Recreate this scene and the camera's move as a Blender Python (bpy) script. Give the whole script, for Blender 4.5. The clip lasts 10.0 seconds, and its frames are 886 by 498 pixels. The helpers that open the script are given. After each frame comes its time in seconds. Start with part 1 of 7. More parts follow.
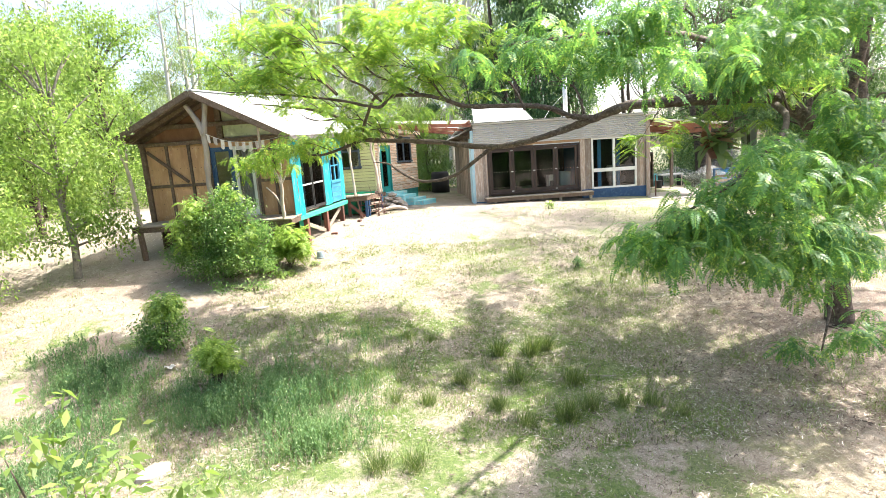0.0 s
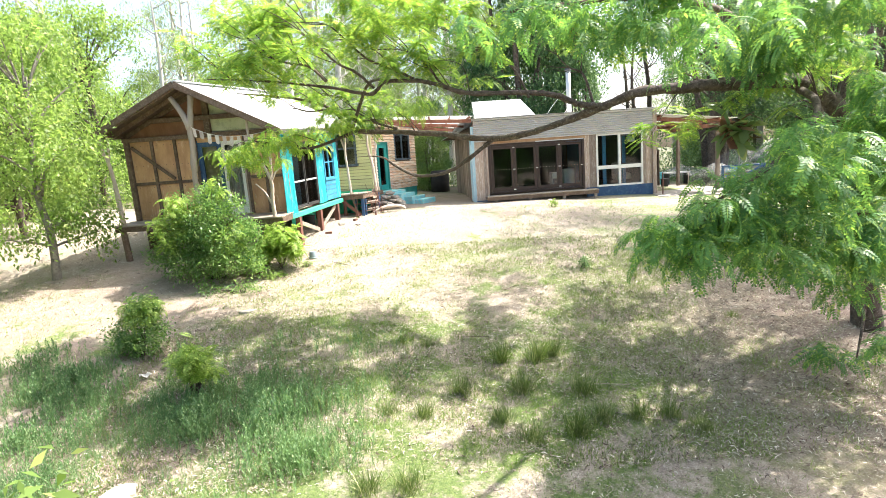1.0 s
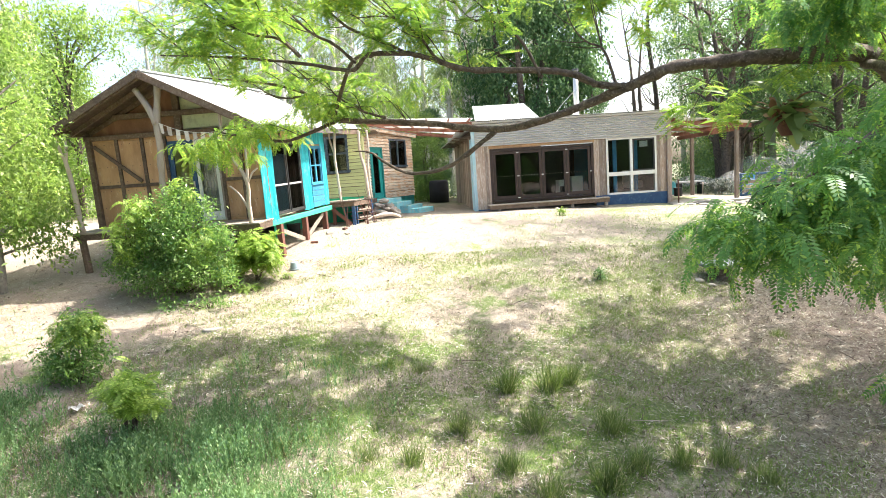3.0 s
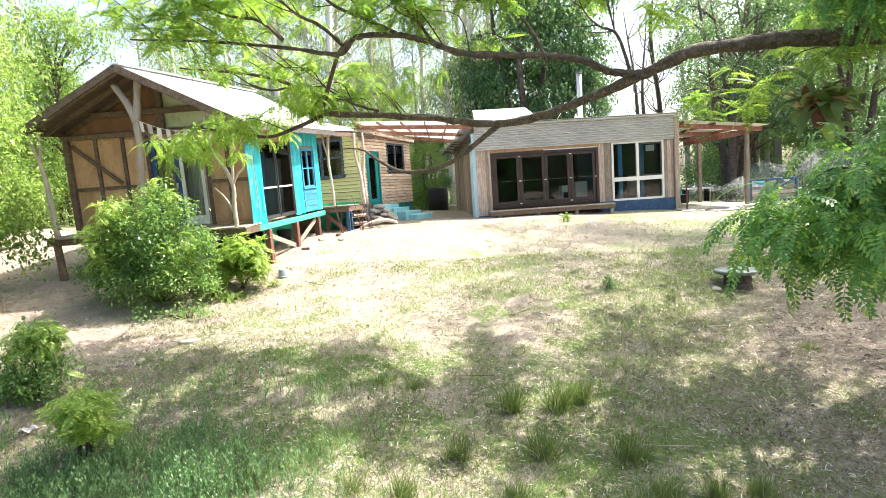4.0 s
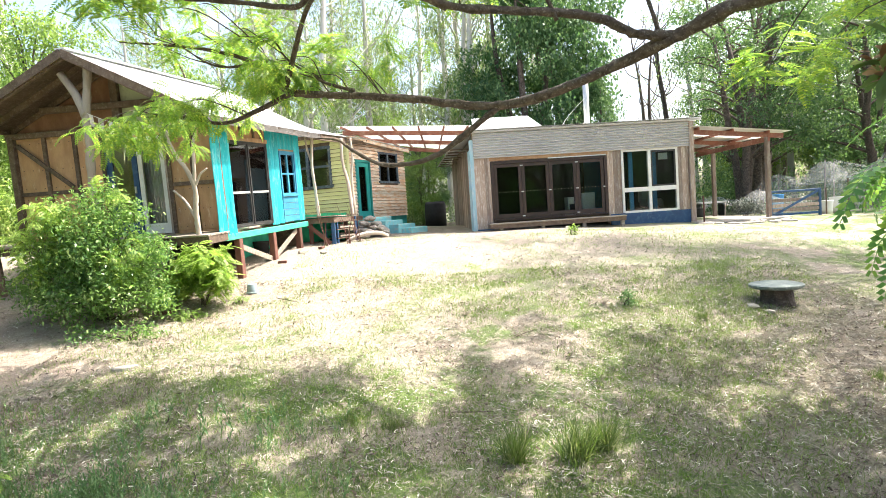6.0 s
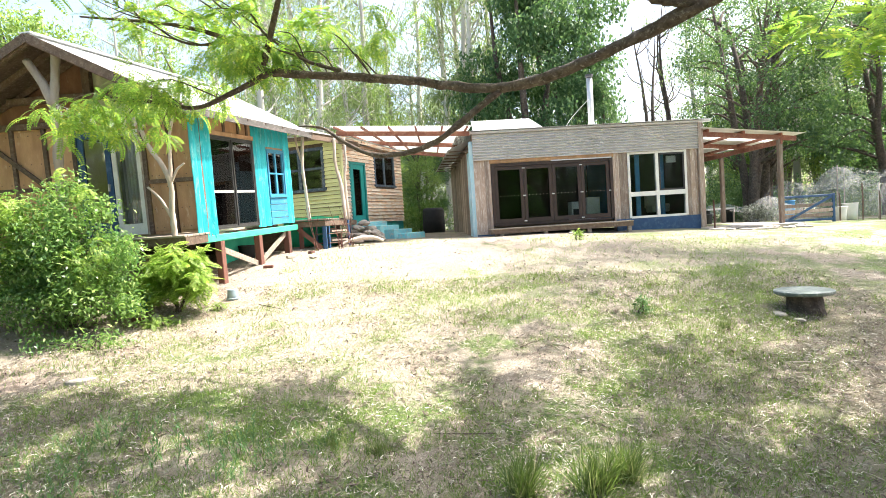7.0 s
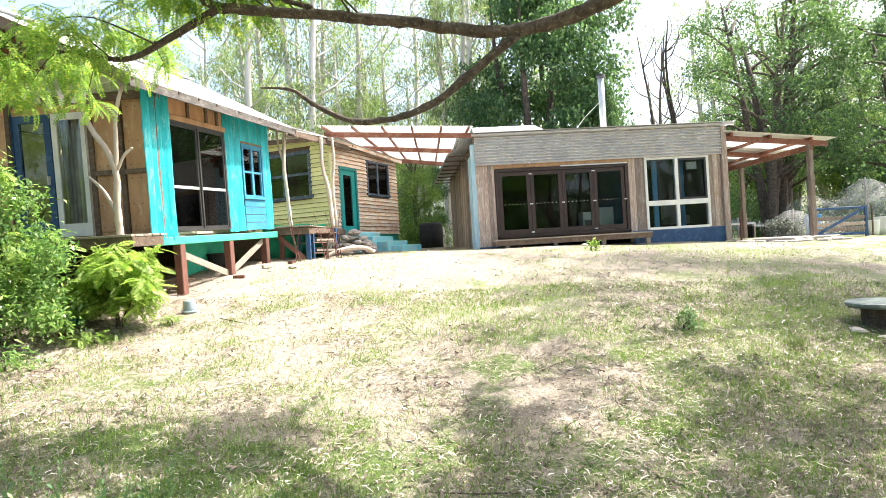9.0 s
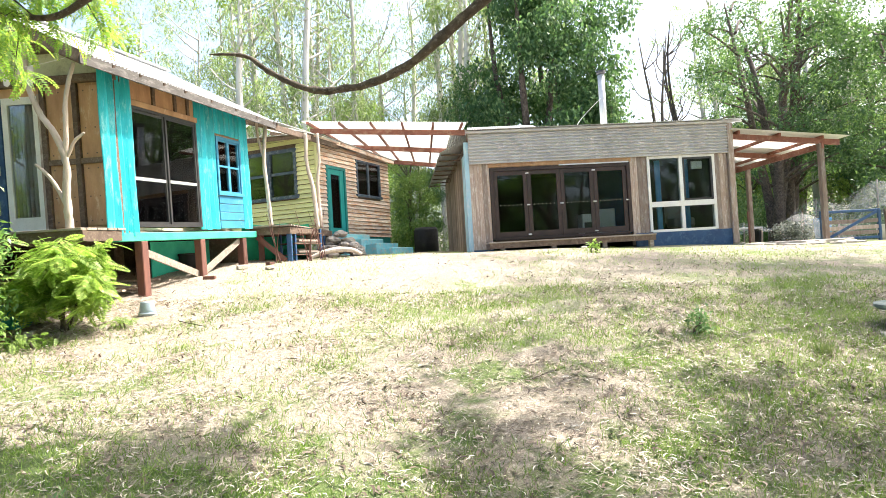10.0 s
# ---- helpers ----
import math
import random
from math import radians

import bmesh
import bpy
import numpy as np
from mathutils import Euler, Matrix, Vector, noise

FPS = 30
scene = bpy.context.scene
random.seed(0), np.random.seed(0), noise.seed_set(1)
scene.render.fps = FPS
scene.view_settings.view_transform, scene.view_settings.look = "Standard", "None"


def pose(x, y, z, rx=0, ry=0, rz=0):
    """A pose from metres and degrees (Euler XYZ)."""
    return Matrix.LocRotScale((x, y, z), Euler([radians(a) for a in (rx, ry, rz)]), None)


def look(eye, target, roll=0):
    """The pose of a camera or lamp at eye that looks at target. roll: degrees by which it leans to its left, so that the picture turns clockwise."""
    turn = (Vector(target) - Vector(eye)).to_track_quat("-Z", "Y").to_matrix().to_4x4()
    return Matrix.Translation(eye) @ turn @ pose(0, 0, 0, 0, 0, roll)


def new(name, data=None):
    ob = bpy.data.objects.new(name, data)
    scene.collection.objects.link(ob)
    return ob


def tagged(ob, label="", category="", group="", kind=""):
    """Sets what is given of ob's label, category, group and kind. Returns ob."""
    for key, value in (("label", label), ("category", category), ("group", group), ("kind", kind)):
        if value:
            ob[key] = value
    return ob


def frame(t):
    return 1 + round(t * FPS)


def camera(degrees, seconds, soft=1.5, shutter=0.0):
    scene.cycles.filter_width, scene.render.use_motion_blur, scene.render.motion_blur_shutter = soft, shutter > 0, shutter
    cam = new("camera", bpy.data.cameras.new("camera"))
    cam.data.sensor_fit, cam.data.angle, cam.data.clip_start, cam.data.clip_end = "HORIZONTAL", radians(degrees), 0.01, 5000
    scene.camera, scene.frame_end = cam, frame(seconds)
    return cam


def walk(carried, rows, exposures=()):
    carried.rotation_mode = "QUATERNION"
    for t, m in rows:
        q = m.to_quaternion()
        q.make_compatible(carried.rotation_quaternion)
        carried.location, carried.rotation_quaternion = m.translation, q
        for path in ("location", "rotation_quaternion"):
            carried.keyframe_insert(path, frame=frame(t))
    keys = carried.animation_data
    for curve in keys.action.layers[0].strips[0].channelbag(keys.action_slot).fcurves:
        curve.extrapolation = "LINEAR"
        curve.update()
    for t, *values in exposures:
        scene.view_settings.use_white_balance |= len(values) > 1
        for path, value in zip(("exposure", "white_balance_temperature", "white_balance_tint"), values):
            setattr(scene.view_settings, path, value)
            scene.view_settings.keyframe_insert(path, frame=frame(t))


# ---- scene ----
cam = camera(75.0, 10.0, soft=0.8)
PATH = [
    (0, (-3.931, -26.454, 1.860), (-3.813, -24.484, 1.547), -3.8),
    (0.5, (-3.868, -26.021, 1.742), (-3.751, -24.048, 1.432), -3.8),
    (1, (-3.817, -25.560, 1.636), (-3.702, -23.587, 1.330), -3.9),
    (1.5, (-3.759, -25.100, 1.526), (-3.643, -23.126, 1.230), -3.8),
    (2, (-3.709, -24.630, 1.418), (-3.592, -22.652, 1.136), -3.9),
    (2.5, (-3.663, -24.166, 1.285), (-3.547, -22.187, 1.020), -3.9),
    (4, (-3.526, -22.756, 0.905), (-3.407, -20.771, 0.697), -3.8),
    (4.5, (-3.469, -22.294, 0.800), (-3.349, -20.306, 0.610), -3.8),
    (5, (-3.386, -21.838, 0.676), (-3.268, -19.850, 0.509), -3.8),
    (5.5, (-3.296, -21.400, 0.558), (-3.178, -19.408, 0.411), -3.8),
    (7, (-3.128, -19.963, 0.206), (-3.004, -17.969, 0.117), -3.6),
    (7.5, (-3.119, -19.456, 0.075), (-2.990, -17.462, 0.007), -3.5),
    (8, (-3.113, -18.974, -0.039), (-2.982, -16.979, -0.085), -3.5),
    (8.5, (-3.115, -18.491, -0.159), (-2.980, -16.497, -0.180), -3.5),
    (9, (-3.065, -18.025, -0.260), (-2.927, -16.030, -0.260), -3.4),
    (9.5, (-2.928, -17.575, -0.388), (-2.792, -15.579, -0.370), -3.4),
    (10, (-2.736, -17.119, -0.496), (-2.601, -15.123, -0.460), -3.3),
]
walk(cam, [(t, look(eye, target, roll)) for t, eye, target, roll in PATH])

# ---- light ----
SUN_EL, SUN_AZ = 57.0, (0.95, 0.31)
world = bpy.data.worlds.new("sky")
scene.world = world
world.use_nodes = True
wn = world.node_tree
sky = wn.nodes.new("ShaderNodeTexSky")
sky.sky_type, sky.sun_disc = "NISHITA", False
sky.sun_elevation, sky.sun_rotation = radians(SUN_EL), math.atan2(SUN_AZ[0], SUN_AZ[1])
sky.air_density, sky.dust_density, sky.ozone_density = 0.9, 4.5, 0.6
wn.links.new(sky.outputs[0], wn.nodes["Background"].inputs[0])
wn.nodes["Background"].inputs[1].default_value = 0.15
sun_data = bpy.data.lights.new("sun", "SUN")
sun_data.energy, sun_data.angle, sun_data.color = 3.8, radians(0.6), (1.0, 0.955, 0.89)
sun = new("sun", sun_data)
sun.matrix_world = look((SUN_AZ[0] * 40, SUN_AZ[1] * 40, 40 * math.hypot(*SUN_AZ) * math.tan(radians(SUN_EL))), (0, 0, 0))
scene.view_settings.exposure = 1.9

rng = np.random.default_rng(7)


# ---- materials ----
def nodes_of(name):
    m = bpy.data.materials.new(name)
    m.use_nodes = True
    t = m.node_tree
    return m, t, t.nodes["Principled BSDF"]


def add(t, kind, **vals):
    n = t.nodes.new(kind)
    for k, v in vals.items():
        n.inputs[k].default_value = v
    return n


def mixer(t, fac, a, b, blend="MIX"):
    n = t.nodes.new("ShaderNodeMix")
    n.data_type, n.blend_type = "RGBA", blend
    for sock, v in ((n.inputs[0], fac), (n.inputs[6], a), (n.inputs[7], b)):
        if isinstance(v, (int, float)):
            sock.default_value = v
        elif isinstance(v, tuple):
            sock.default_value = (*v, 1.0)
        else:
            t.links.new(v, sock)
    return n.outputs[2]


def ramp(t, value, lo, hi):
    n = t.nodes.new("ShaderNodeMapRange")
    n.inputs[1].default_value, n.inputs[2].default_value = lo, hi
    t.links.new(value, n.inputs[0])
    return n.outputs[0]


def noise_at(t, vec, scale, detail=4.0, rough=0.6):
    n = add(t, "ShaderNodeTexNoise", Scale=scale, Detail=detail, Roughness=rough)
    t.links.new(vec, n.inputs["Vector"])
    return n.outputs["Fac"]


def coords(t, stretch=(1, 1, 1), vary=True):
    tc = t.nodes.new("ShaderNodeTexCoord")
    mp = t.nodes.new("ShaderNodeMapping")
    mp.inputs["Scale"].default_value = stretch
    t.links.new(tc.outputs["Object"], mp.inputs[0])
    if vary:
        info = t.nodes.new("ShaderNodeObjectInfo")
        mul = t.nodes.new("ShaderNodeVectorMath")
        mul.operation = "MULTIPLY"
        comb = t.nodes.new("ShaderNodeCombineXYZ")
        for i in range(3):
            t.links.new(info.outputs["Random"], comb.inputs[i])
        t.links.new(comb.outputs[0], mul.inputs[0])
        mul.inputs[1].default_value = (37.0, 53.0, 71.0)
        t.links.new(mul.outputs[0], mp.inputs["Location"])
    return mp.outputs[0]


def surface(name, c1, c2, scale=3.0, fine=40.0, c3=None, rough=0.75, metal=0.0, bump=0.25, stretch=(1, 1, 1), shift=0.25, wear=0.5, depth=0.006):
    """Two scales of variation: broad stains between c1 and c2, fine grain, and worn patches of c3."""
    m, t, b = nodes_of(name)
    v = coords(t, stretch)
    broad = ramp(t, noise_at(t, v, scale), 0.35, 0.65)
    grain = noise_at(t, v, fine, 6.0, 0.7)
    col = mixer(t, broad, c1, c2)
    if c3:
        col = mixer(t, ramp(t, noise_at(t, v, scale * 2.7, 8.0, 0.75), wear, wear + 0.12), col, c3)
    dark = tuple(c * 0.6 for c in c1)
    col = mixer(t, ramp(t, grain, 0.55, 0.8), col, dark)
    info = t.nodes.new("ShaderNodeObjectInfo")
    hsv = t.nodes.new("ShaderNodeHueSaturation")
    val = t.nodes.new("ShaderNodeMapRange")
    val.inputs[3].default_value, val.inputs[4].default_value = 1 - shift, 1 + shift
    t.links.new(info.outputs["Random"], val.inputs[0])
    t.links.new(val.outputs[0], hsv.inputs["Value"])
    t.links.new(col, hsv.inputs["Color"])
    t.links.new(hsv.outputs[0], b.inputs["Base Color"])
    b.inputs["Metallic"].default_value = metal
    rr = t.nodes.new("ShaderNodeMapRange")
    rr.inputs[3].default_value, rr.inputs[4].default_value = max(0.05, rough - 0.12), min(1.0, rough + 0.12)
    t.links.new(grain, rr.inputs[0])
    t.links.new(rr.outputs[0], b.inputs["Roughness"])
    bp = t.nodes.new("ShaderNodeBump")
    bp.inputs["Strength"].default_value, bp.inputs["Distance"].default_value = bump, depth
    t.links.new(grain, bp.inputs["Height"])
    t.links.new(bp.outputs[0], b.inputs["Normal"])
    return m


def leafy(name, c1, c2, c3, through_light=0.5, rough=0.5, glow=0.45):
    m, t, b = nodes_of(name)
    geo = t.nodes.new("ShaderNodeNewGeometry")
    info = t.nodes.new("ShaderNodeObjectInfo")
    tc = t.nodes.new("ShaderNodeTexCoord")
    patch = ramp(t, noise_at(t, tc.outputs["Object"], 0.9, 3.0), 0.4, 0.62)
    col = mixer(t, patch, c1, c2)
    isl = ramp(t, geo.outputs["Random Per Island"], 0.0, 1.0)
    col = mixer(t, ramp(t, geo.outputs["Random Per Island"], 0.72, 1.0), col, c3)
    hsv = t.nodes.new("ShaderNodeHueSaturation")
    val = t.nodes.new("ShaderNodeMapRange")
    val.inputs[3].default_value, val.inputs[4].default_value = 0.7, 1.3
    t.links.new(isl, val.inputs[0])
    t.links.new(val.outputs[0], hsv.inputs["Value"])
    t.links.new(col, hsv.inputs["Color"])
    t.links.new(hsv.outputs[0], b.inputs["Base Color"])
    b.inputs["Roughness"].default_value = rough
    tr = t.nodes.new("ShaderNodeBsdfTranslucent")
    warm = mixer(t, glow, hsv.outputs[0], (0.3, 0.5, 0.055))
    t.links.new(warm, tr.inputs["Color"])
    mx = t.nodes.new("ShaderNodeMixShader")
    mx.inputs[0].default_value = through_light
    t.links.new(b.outputs[0], mx.inputs[1])
    t.links.new(tr.outputs[0], mx.inputs[2])
    t.links.new(mx.outputs[0], t.nodes["Material Output"].inputs[0])
    return m


def glass_pane(name, tint=(0.8, 0.85, 0.85), ior=1.45):
    m, t, b = nodes_of(name)
    t.nodes.remove(b)
    fr = add(t, "ShaderNodeFresnel", IOR=ior)
    tr = t.nodes.new("ShaderNodeBsdfTransparent")
    tr.inputs[0].default_value = (*tint, 1)
    gl = t.nodes.new("ShaderNodeBsdfGlossy")
    gl.inputs["Roughness"].default_value = 0.02
    mx = t.nodes.new("ShaderNodeMixShader")
    t.links.new(fr.outputs[0], mx.inputs[0])
    t.links.new(tr.outputs[0], mx.inputs[1])
    t.links.new(gl.outputs[0], mx.inputs[2])
    t.links.new(mx.outputs[0], t.nodes["Material Output"].inputs[0])
    return m


def sheet_plastic(name):
    """Milky corrugated plastic: lets daylight through."""
    m, t, b = nodes_of(name)
    v = coords(t, (1, 1, 1), False)
    col = mixer(t, ramp(t, noise_at(t, v, 2.5), 0.35, 0.7), (0.86, 0.87, 0.85), (0.66, 0.66, 0.6))
    t.links.new(col, b.inputs["Base Color"])
    b.inputs["Roughness"].default_value = 0.35
    tr = t.nodes.new("ShaderNodeBsdfTranslucent")
    t.links.new(col, tr.inputs["Color"])
    mx = t.nodes.new("ShaderNodeMixShader")
    mx.inputs[0].default_value = 0.7
    t.links.new(b.outputs[0], mx.inputs[1])
    t.links.new(tr.outputs[0], mx.inputs[2])
    t.links.new(mx.outputs[0], t.nodes["Material Output"].inputs[0])
    return m


def ground_material():
    m, t, b = nodes_of("dry_lawn")
    v = coords(t, (1, 1, 1), False)
    sep = t.nodes.new("ShaderNodeSeparateXYZ")
    t.links.new(v, sep.inputs[0])
    fibre = noise_at(t, v, 38.0, 10.0, 0.85)
    speck = noise_at(t, v, 95.0, 6.0, 0.8)
    straw = mixer(t, ramp(t, noise_at(t, v, 7.0, 8.0, 0.75), 0.36, 0.66), (0.45, 0.375, 0.29), (0.23, 0.175, 0.135))
    straw = mixer(t, ramp(t, fibre, 0.5, 0.6), straw, (0.58, 0.52, 0.42))
    crumb = noise_at(t, v, 21.0, 5.0, 0.65)
    straw = mixer(t, ramp(t, crumb, 0.4, 0.33), straw, (0.1, 0.075, 0.055))
    straw = mixer(t, ramp(t, speck, 0.42, 0.34), straw, (0.11, 0.085, 0.065))
    green = mixer(t, ramp(t, noise_at(t, v, 16.0, 8.0, 0.75), 0.38, 0.66), (0.085, 0.14, 0.032), (0.19, 0.24, 0.07))
    green = mixer(t, ramp(t, fibre, 0.55, 0.66), green, (0.4, 0.4, 0.22))
    green = mixer(t, ramp(t, crumb, 0.42, 0.34), green, (0.04, 0.06, 0.02))
    green = mixer(t, ramp(t, speck, 0.42, 0.34), green, (0.035, 0.055, 0.018))
    # the lawn is worn thin towards the verandah and below the shrub
    worn = t.nodes.new("ShaderNodeMath")
    worn.operation = "MULTIPLY"
    t.links.new(ramp(t, sep.outputs["X"], 1.0, -4.0), worn.inputs[0])
    t.links.new(ramp(t, sep.outputs["Y"], -13.5, -10.8), worn.inputs[1])
    thin = t.nodes.new("ShaderNodeMath")
    thin.operation = "MULTIPLY_ADD"
    t.links.new(worn.outputs[0], thin.inputs[0])
    thin.inputs[1].default_value = -0.09
    t.links.new(noise_at(t, v, 0.9, 10.0, 0.78), thin.inputs[2])
    grass = ramp(t, thin.outputs[0], 0.44, 0.54)
    col = mixer(t, grass, straw, green)
    # reddish leaf litter below the big tree, drawn out by its own noise
    rx = ramp(t, sep.outputs["X"], -0.5, 4.0)
    low = ramp(t, sep.outputs["Y"], -7.5, -12.5)
    both = t.nodes.new("ShaderNodeMath")
    both.operation = "MULTIPLY"
    t.links.new(rx, both.inputs[0])
    t.links.new(low, both.inputs[1])
    lit = t.nodes.new("ShaderNodeMath")
    lit.operation = "MULTIPLY"
    t.links.new(both.outputs[0], lit.inputs[0])
    t.links.new(ramp(t, noise_at(t, v, 0.9, 8.0, 0.7), 0.4, 0.5), lit.inputs[1])
    col = mixer(t, lit.outputs[0], col, mixer(t, ramp(t, fibre, 0.4, 0.65), (0.19, 0.13, 0.1), (0.42, 0.335, 0.27)))
    # the same litter below the large shrub
    under = t.nodes.new("ShaderNodeMath")
    under.operation = "MULTIPLY"
    t.links.new(ramp(t, sep.outputs["X"], -6.0, -8.5), under.inputs[0])
    t.links.new(ramp(t, noise_at(t, v, 0.8, 8.0, 0.7), 0.46, 0.56), under.inputs[1])
    col = mixer(t, under.outputs[0], col, mixer(t, ramp(t, fibre, 0.4, 0.65), (0.21, 0.15, 0.115), (0.46, 0.375, 0.3)))
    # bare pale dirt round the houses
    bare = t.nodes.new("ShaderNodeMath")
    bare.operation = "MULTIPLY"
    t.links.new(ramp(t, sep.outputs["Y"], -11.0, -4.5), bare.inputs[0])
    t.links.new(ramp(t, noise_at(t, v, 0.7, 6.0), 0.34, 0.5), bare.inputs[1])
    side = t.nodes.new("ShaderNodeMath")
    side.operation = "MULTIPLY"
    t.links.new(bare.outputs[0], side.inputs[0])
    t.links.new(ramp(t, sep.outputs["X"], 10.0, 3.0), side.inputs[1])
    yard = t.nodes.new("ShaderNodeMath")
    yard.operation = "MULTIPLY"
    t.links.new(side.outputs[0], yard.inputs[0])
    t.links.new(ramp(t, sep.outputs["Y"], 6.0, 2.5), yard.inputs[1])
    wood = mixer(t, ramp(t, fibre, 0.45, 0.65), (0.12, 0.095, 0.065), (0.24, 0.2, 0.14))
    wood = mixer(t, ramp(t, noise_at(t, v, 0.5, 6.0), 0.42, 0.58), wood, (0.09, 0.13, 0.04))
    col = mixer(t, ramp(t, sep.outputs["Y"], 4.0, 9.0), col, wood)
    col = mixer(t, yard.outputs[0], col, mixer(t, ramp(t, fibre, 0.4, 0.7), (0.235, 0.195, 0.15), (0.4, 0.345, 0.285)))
    t.links.new(col, b.inputs["Base Color"])
    b.inputs["Roughness"].default_value = 0.95
    bp = t.nodes.new("ShaderNodeBump")
    bp.inputs["Strength"].default_value, bp.inputs["Distance"].default_value = 0.9, 0.04
    t.links.new(fibre, bp.inputs["Height"])
    t.links.new(bp.outputs[0], b.inputs["Normal"])
    return m


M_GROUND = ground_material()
M_PLY = surface("weathered_ply", (0.56, 0.34, 0.185), (0.4, 0.225, 0.115), 1.6, 30, (0.62, 0.46, 0.31), 0.8, stretch=(2.4, 2.4, 0.7), shift=0.16, wear=0.56)
M_REDPLY = surface("red_stained_board", (0.24, 0.115, 0.065), (0.33, 0.175, 0.1), 1.8, 30, (0.4, 0.26, 0.17), 0.8, stretch=(2, 2, 0.8), shift=0.15, wear=0.6)
M_DARKWOOD = surface("dark_timber", (0.095, 0.062, 0.042), (0.15, 0.1, 0.068), 3.0, 45, (0.2, 0.15, 0.11), 0.8, stretch=(2, 2, 2))
M_DECK = surface("grey_deck_board", (0.2, 0.16, 0.125), (0.3, 0.25, 0.2), 3.0, 45, (0.36, 0.32, 0.27), 0.85, stretch=(0.6, 4, 4))
M_TEAL = surface("teal_paint", (0.008, 0.36, 0.43), (0.02, 0.52, 0.58), 2.0, 24, (0.22, 0.62, 0.65), 0.6, stretch=(2, 2, 0.45), wear=0.53, shift=0.14, bump=0.6)
M_TEALDARK = surface("dark_teal_paint", (0.012, 0.22, 0.22), (0.02, 0.29, 0.28), 3, 40, None, 0.55)
M_GREENTRIM = surface("sea_green_paint", (0.04, 0.46, 0.27), (0.08, 0.54, 0.33), 3, 40, (0.2, 0.5, 0.36), 0.6, wear=0.66)
M_SHADECLOTH = surface("green_shade_cloth", (0.04, 0.48, 0.32), (0.07, 0.58, 0.4), 3, 120, None, 0.85)
M_LIME = surface("lime_paint", (0.72, 0.74, 0.38), (0.78, 0.79, 0.47), 1.5, 40, (0.36, 0.36, 0.18), 0.7, stretch=(0.6, 3, 3), shift=0.1, wear=0.62)
M_CREAM = surface("pale_green_sheet", (0.52, 0.56, 0.36), (0.6, 0.62, 0.44), 1.5, 30, (0.4, 0.42, 0.27), 0.7)
M_CEDAR = surface("orange_weatherboard", (0.74, 0.48, 0.31), (0.62, 0.37, 0.23), 1.8, 35, (0.82, 0.73, 0.66), 0.75, stretch=(3, 0.5, 3), shift=0.2, wear=0.43)
M_GREYBOARD = surface("grey_brown_board", (0.35, 0.27, 0.215), (0.27, 0.19, 0.145), 2.2, 38, (0.46, 0.4, 0.345), 0.85, stretch=(4, 4, 0.6), shift=0.4)
M_NAVY = surface("navy_paint", (0.018, 0.06, 0.15), (0.028, 0.09, 0.2), 2.5, 40, (0.06, 0.13, 0.23), 0.6, shift=0.1)
M_BLUETRIM = surface("bright_blue_paint", (0.03, 0.2, 0.34), (0.05, 0.28, 0.42), 2.5, 40, (0.25, 0.42, 0.5), 0.6, shift=0.1, wear=0.58)
M_EAVE = surface("grey_weathered_eave", (0.06, 0.053, 0.047), (0.1, 0.09, 0.08), 3.0, 45, (0.17, 0.155, 0.14), 0.85, stretch=(2, 0.5, 2))
M_WORNBLUE = surface("weathered_blue_paint", (0.045, 0.075, 0.13), (0.07, 0.11, 0.17), 2.5, 40, (0.2, 0.24, 0.29), 0.65, shift=0.1, wear=0.5)
M_PALEBLUE = surface("pale_blue_paint", (0.36, 0.58, 0.68), (0.44, 0.64, 0.72), 2, 40, (0.55, 0.66, 0.7), 0.65, stretch=(2, 2, 0.6))
M_WHITE = surface("white_paint", (0.78, 0.77, 0.73), (0.7, 0.68, 0.62), 3, 40, (0.55, 0.5, 0.44), 0.55, shift=0.05, wear=0.66)
M_BROWNFRAME = surface("dark_brown_frame", (0.03, 0.017, 0.014), (0.05, 0.028, 0.022), 4, 50, None, 0.45, shift=0.08)
M_BLACKFRAME = surface("bronze_alloy_frame", (0.03, 0.03, 0.032), (0.05, 0.048, 0.045), 4, 60, None, 0.4, shift=0.08)
M_RUST = surface("red_oxide_beam", (0.28, 0.105, 0.07), (0.2, 0.075, 0.052), 2.5, 40, (0.32, 0.18, 0.13), 0.75, shift=0.12)
M_STUMP = surface("red_brown_stump", (0.16, 0.065, 0.045), (0.11, 0.048, 0.036), 4, 40, None, 0.8, stretch=(3, 3, 0.8))
M_TIN = surface("galvanised_iron", (0.68, 0.69, 0.7), (0.58, 0.58, 0.58), 1.2, 25, (0.46, 0.42, 0.38), 0.42, 0.2, 0.1, shift=0.06, wear=0.63)
M_FASCIA = surface("weathered_zinc_sheet", (0.5, 0.48, 0.465), (0.57, 0.55, 0.53), 1.0, 25, (0.42, 0.37, 0.34), 0.5, 0.3, 0.1, shift=0.03, wear=0.62)
M_STEEL = surface("flue_steel", (0.74, 0.74, 0.72), (0.64, 0.64, 0.62), 4, 60, None, 0.35, 0.35, 0.05)
M_BARK = surface("rough_grey_bark", (0.05, 0.036, 0.028), (0.14, 0.105, 0.08), 6, 16, (0.27, 0.24, 0.2), 0.95, bump=1.0, stretch=(1.5, 1.5, 1.5), wear=0.54, depth=0.03)
M_BLOTCH = surface("blotched_pale_bark", (0.25, 0.225, 0.195), (0.14, 0.12, 0.1), 5, 18, (0.06, 0.055, 0.045), 0.9, bump=0.6, stretch=(1.5, 1.5, 1.0), wear=0.52, depth=0.015)
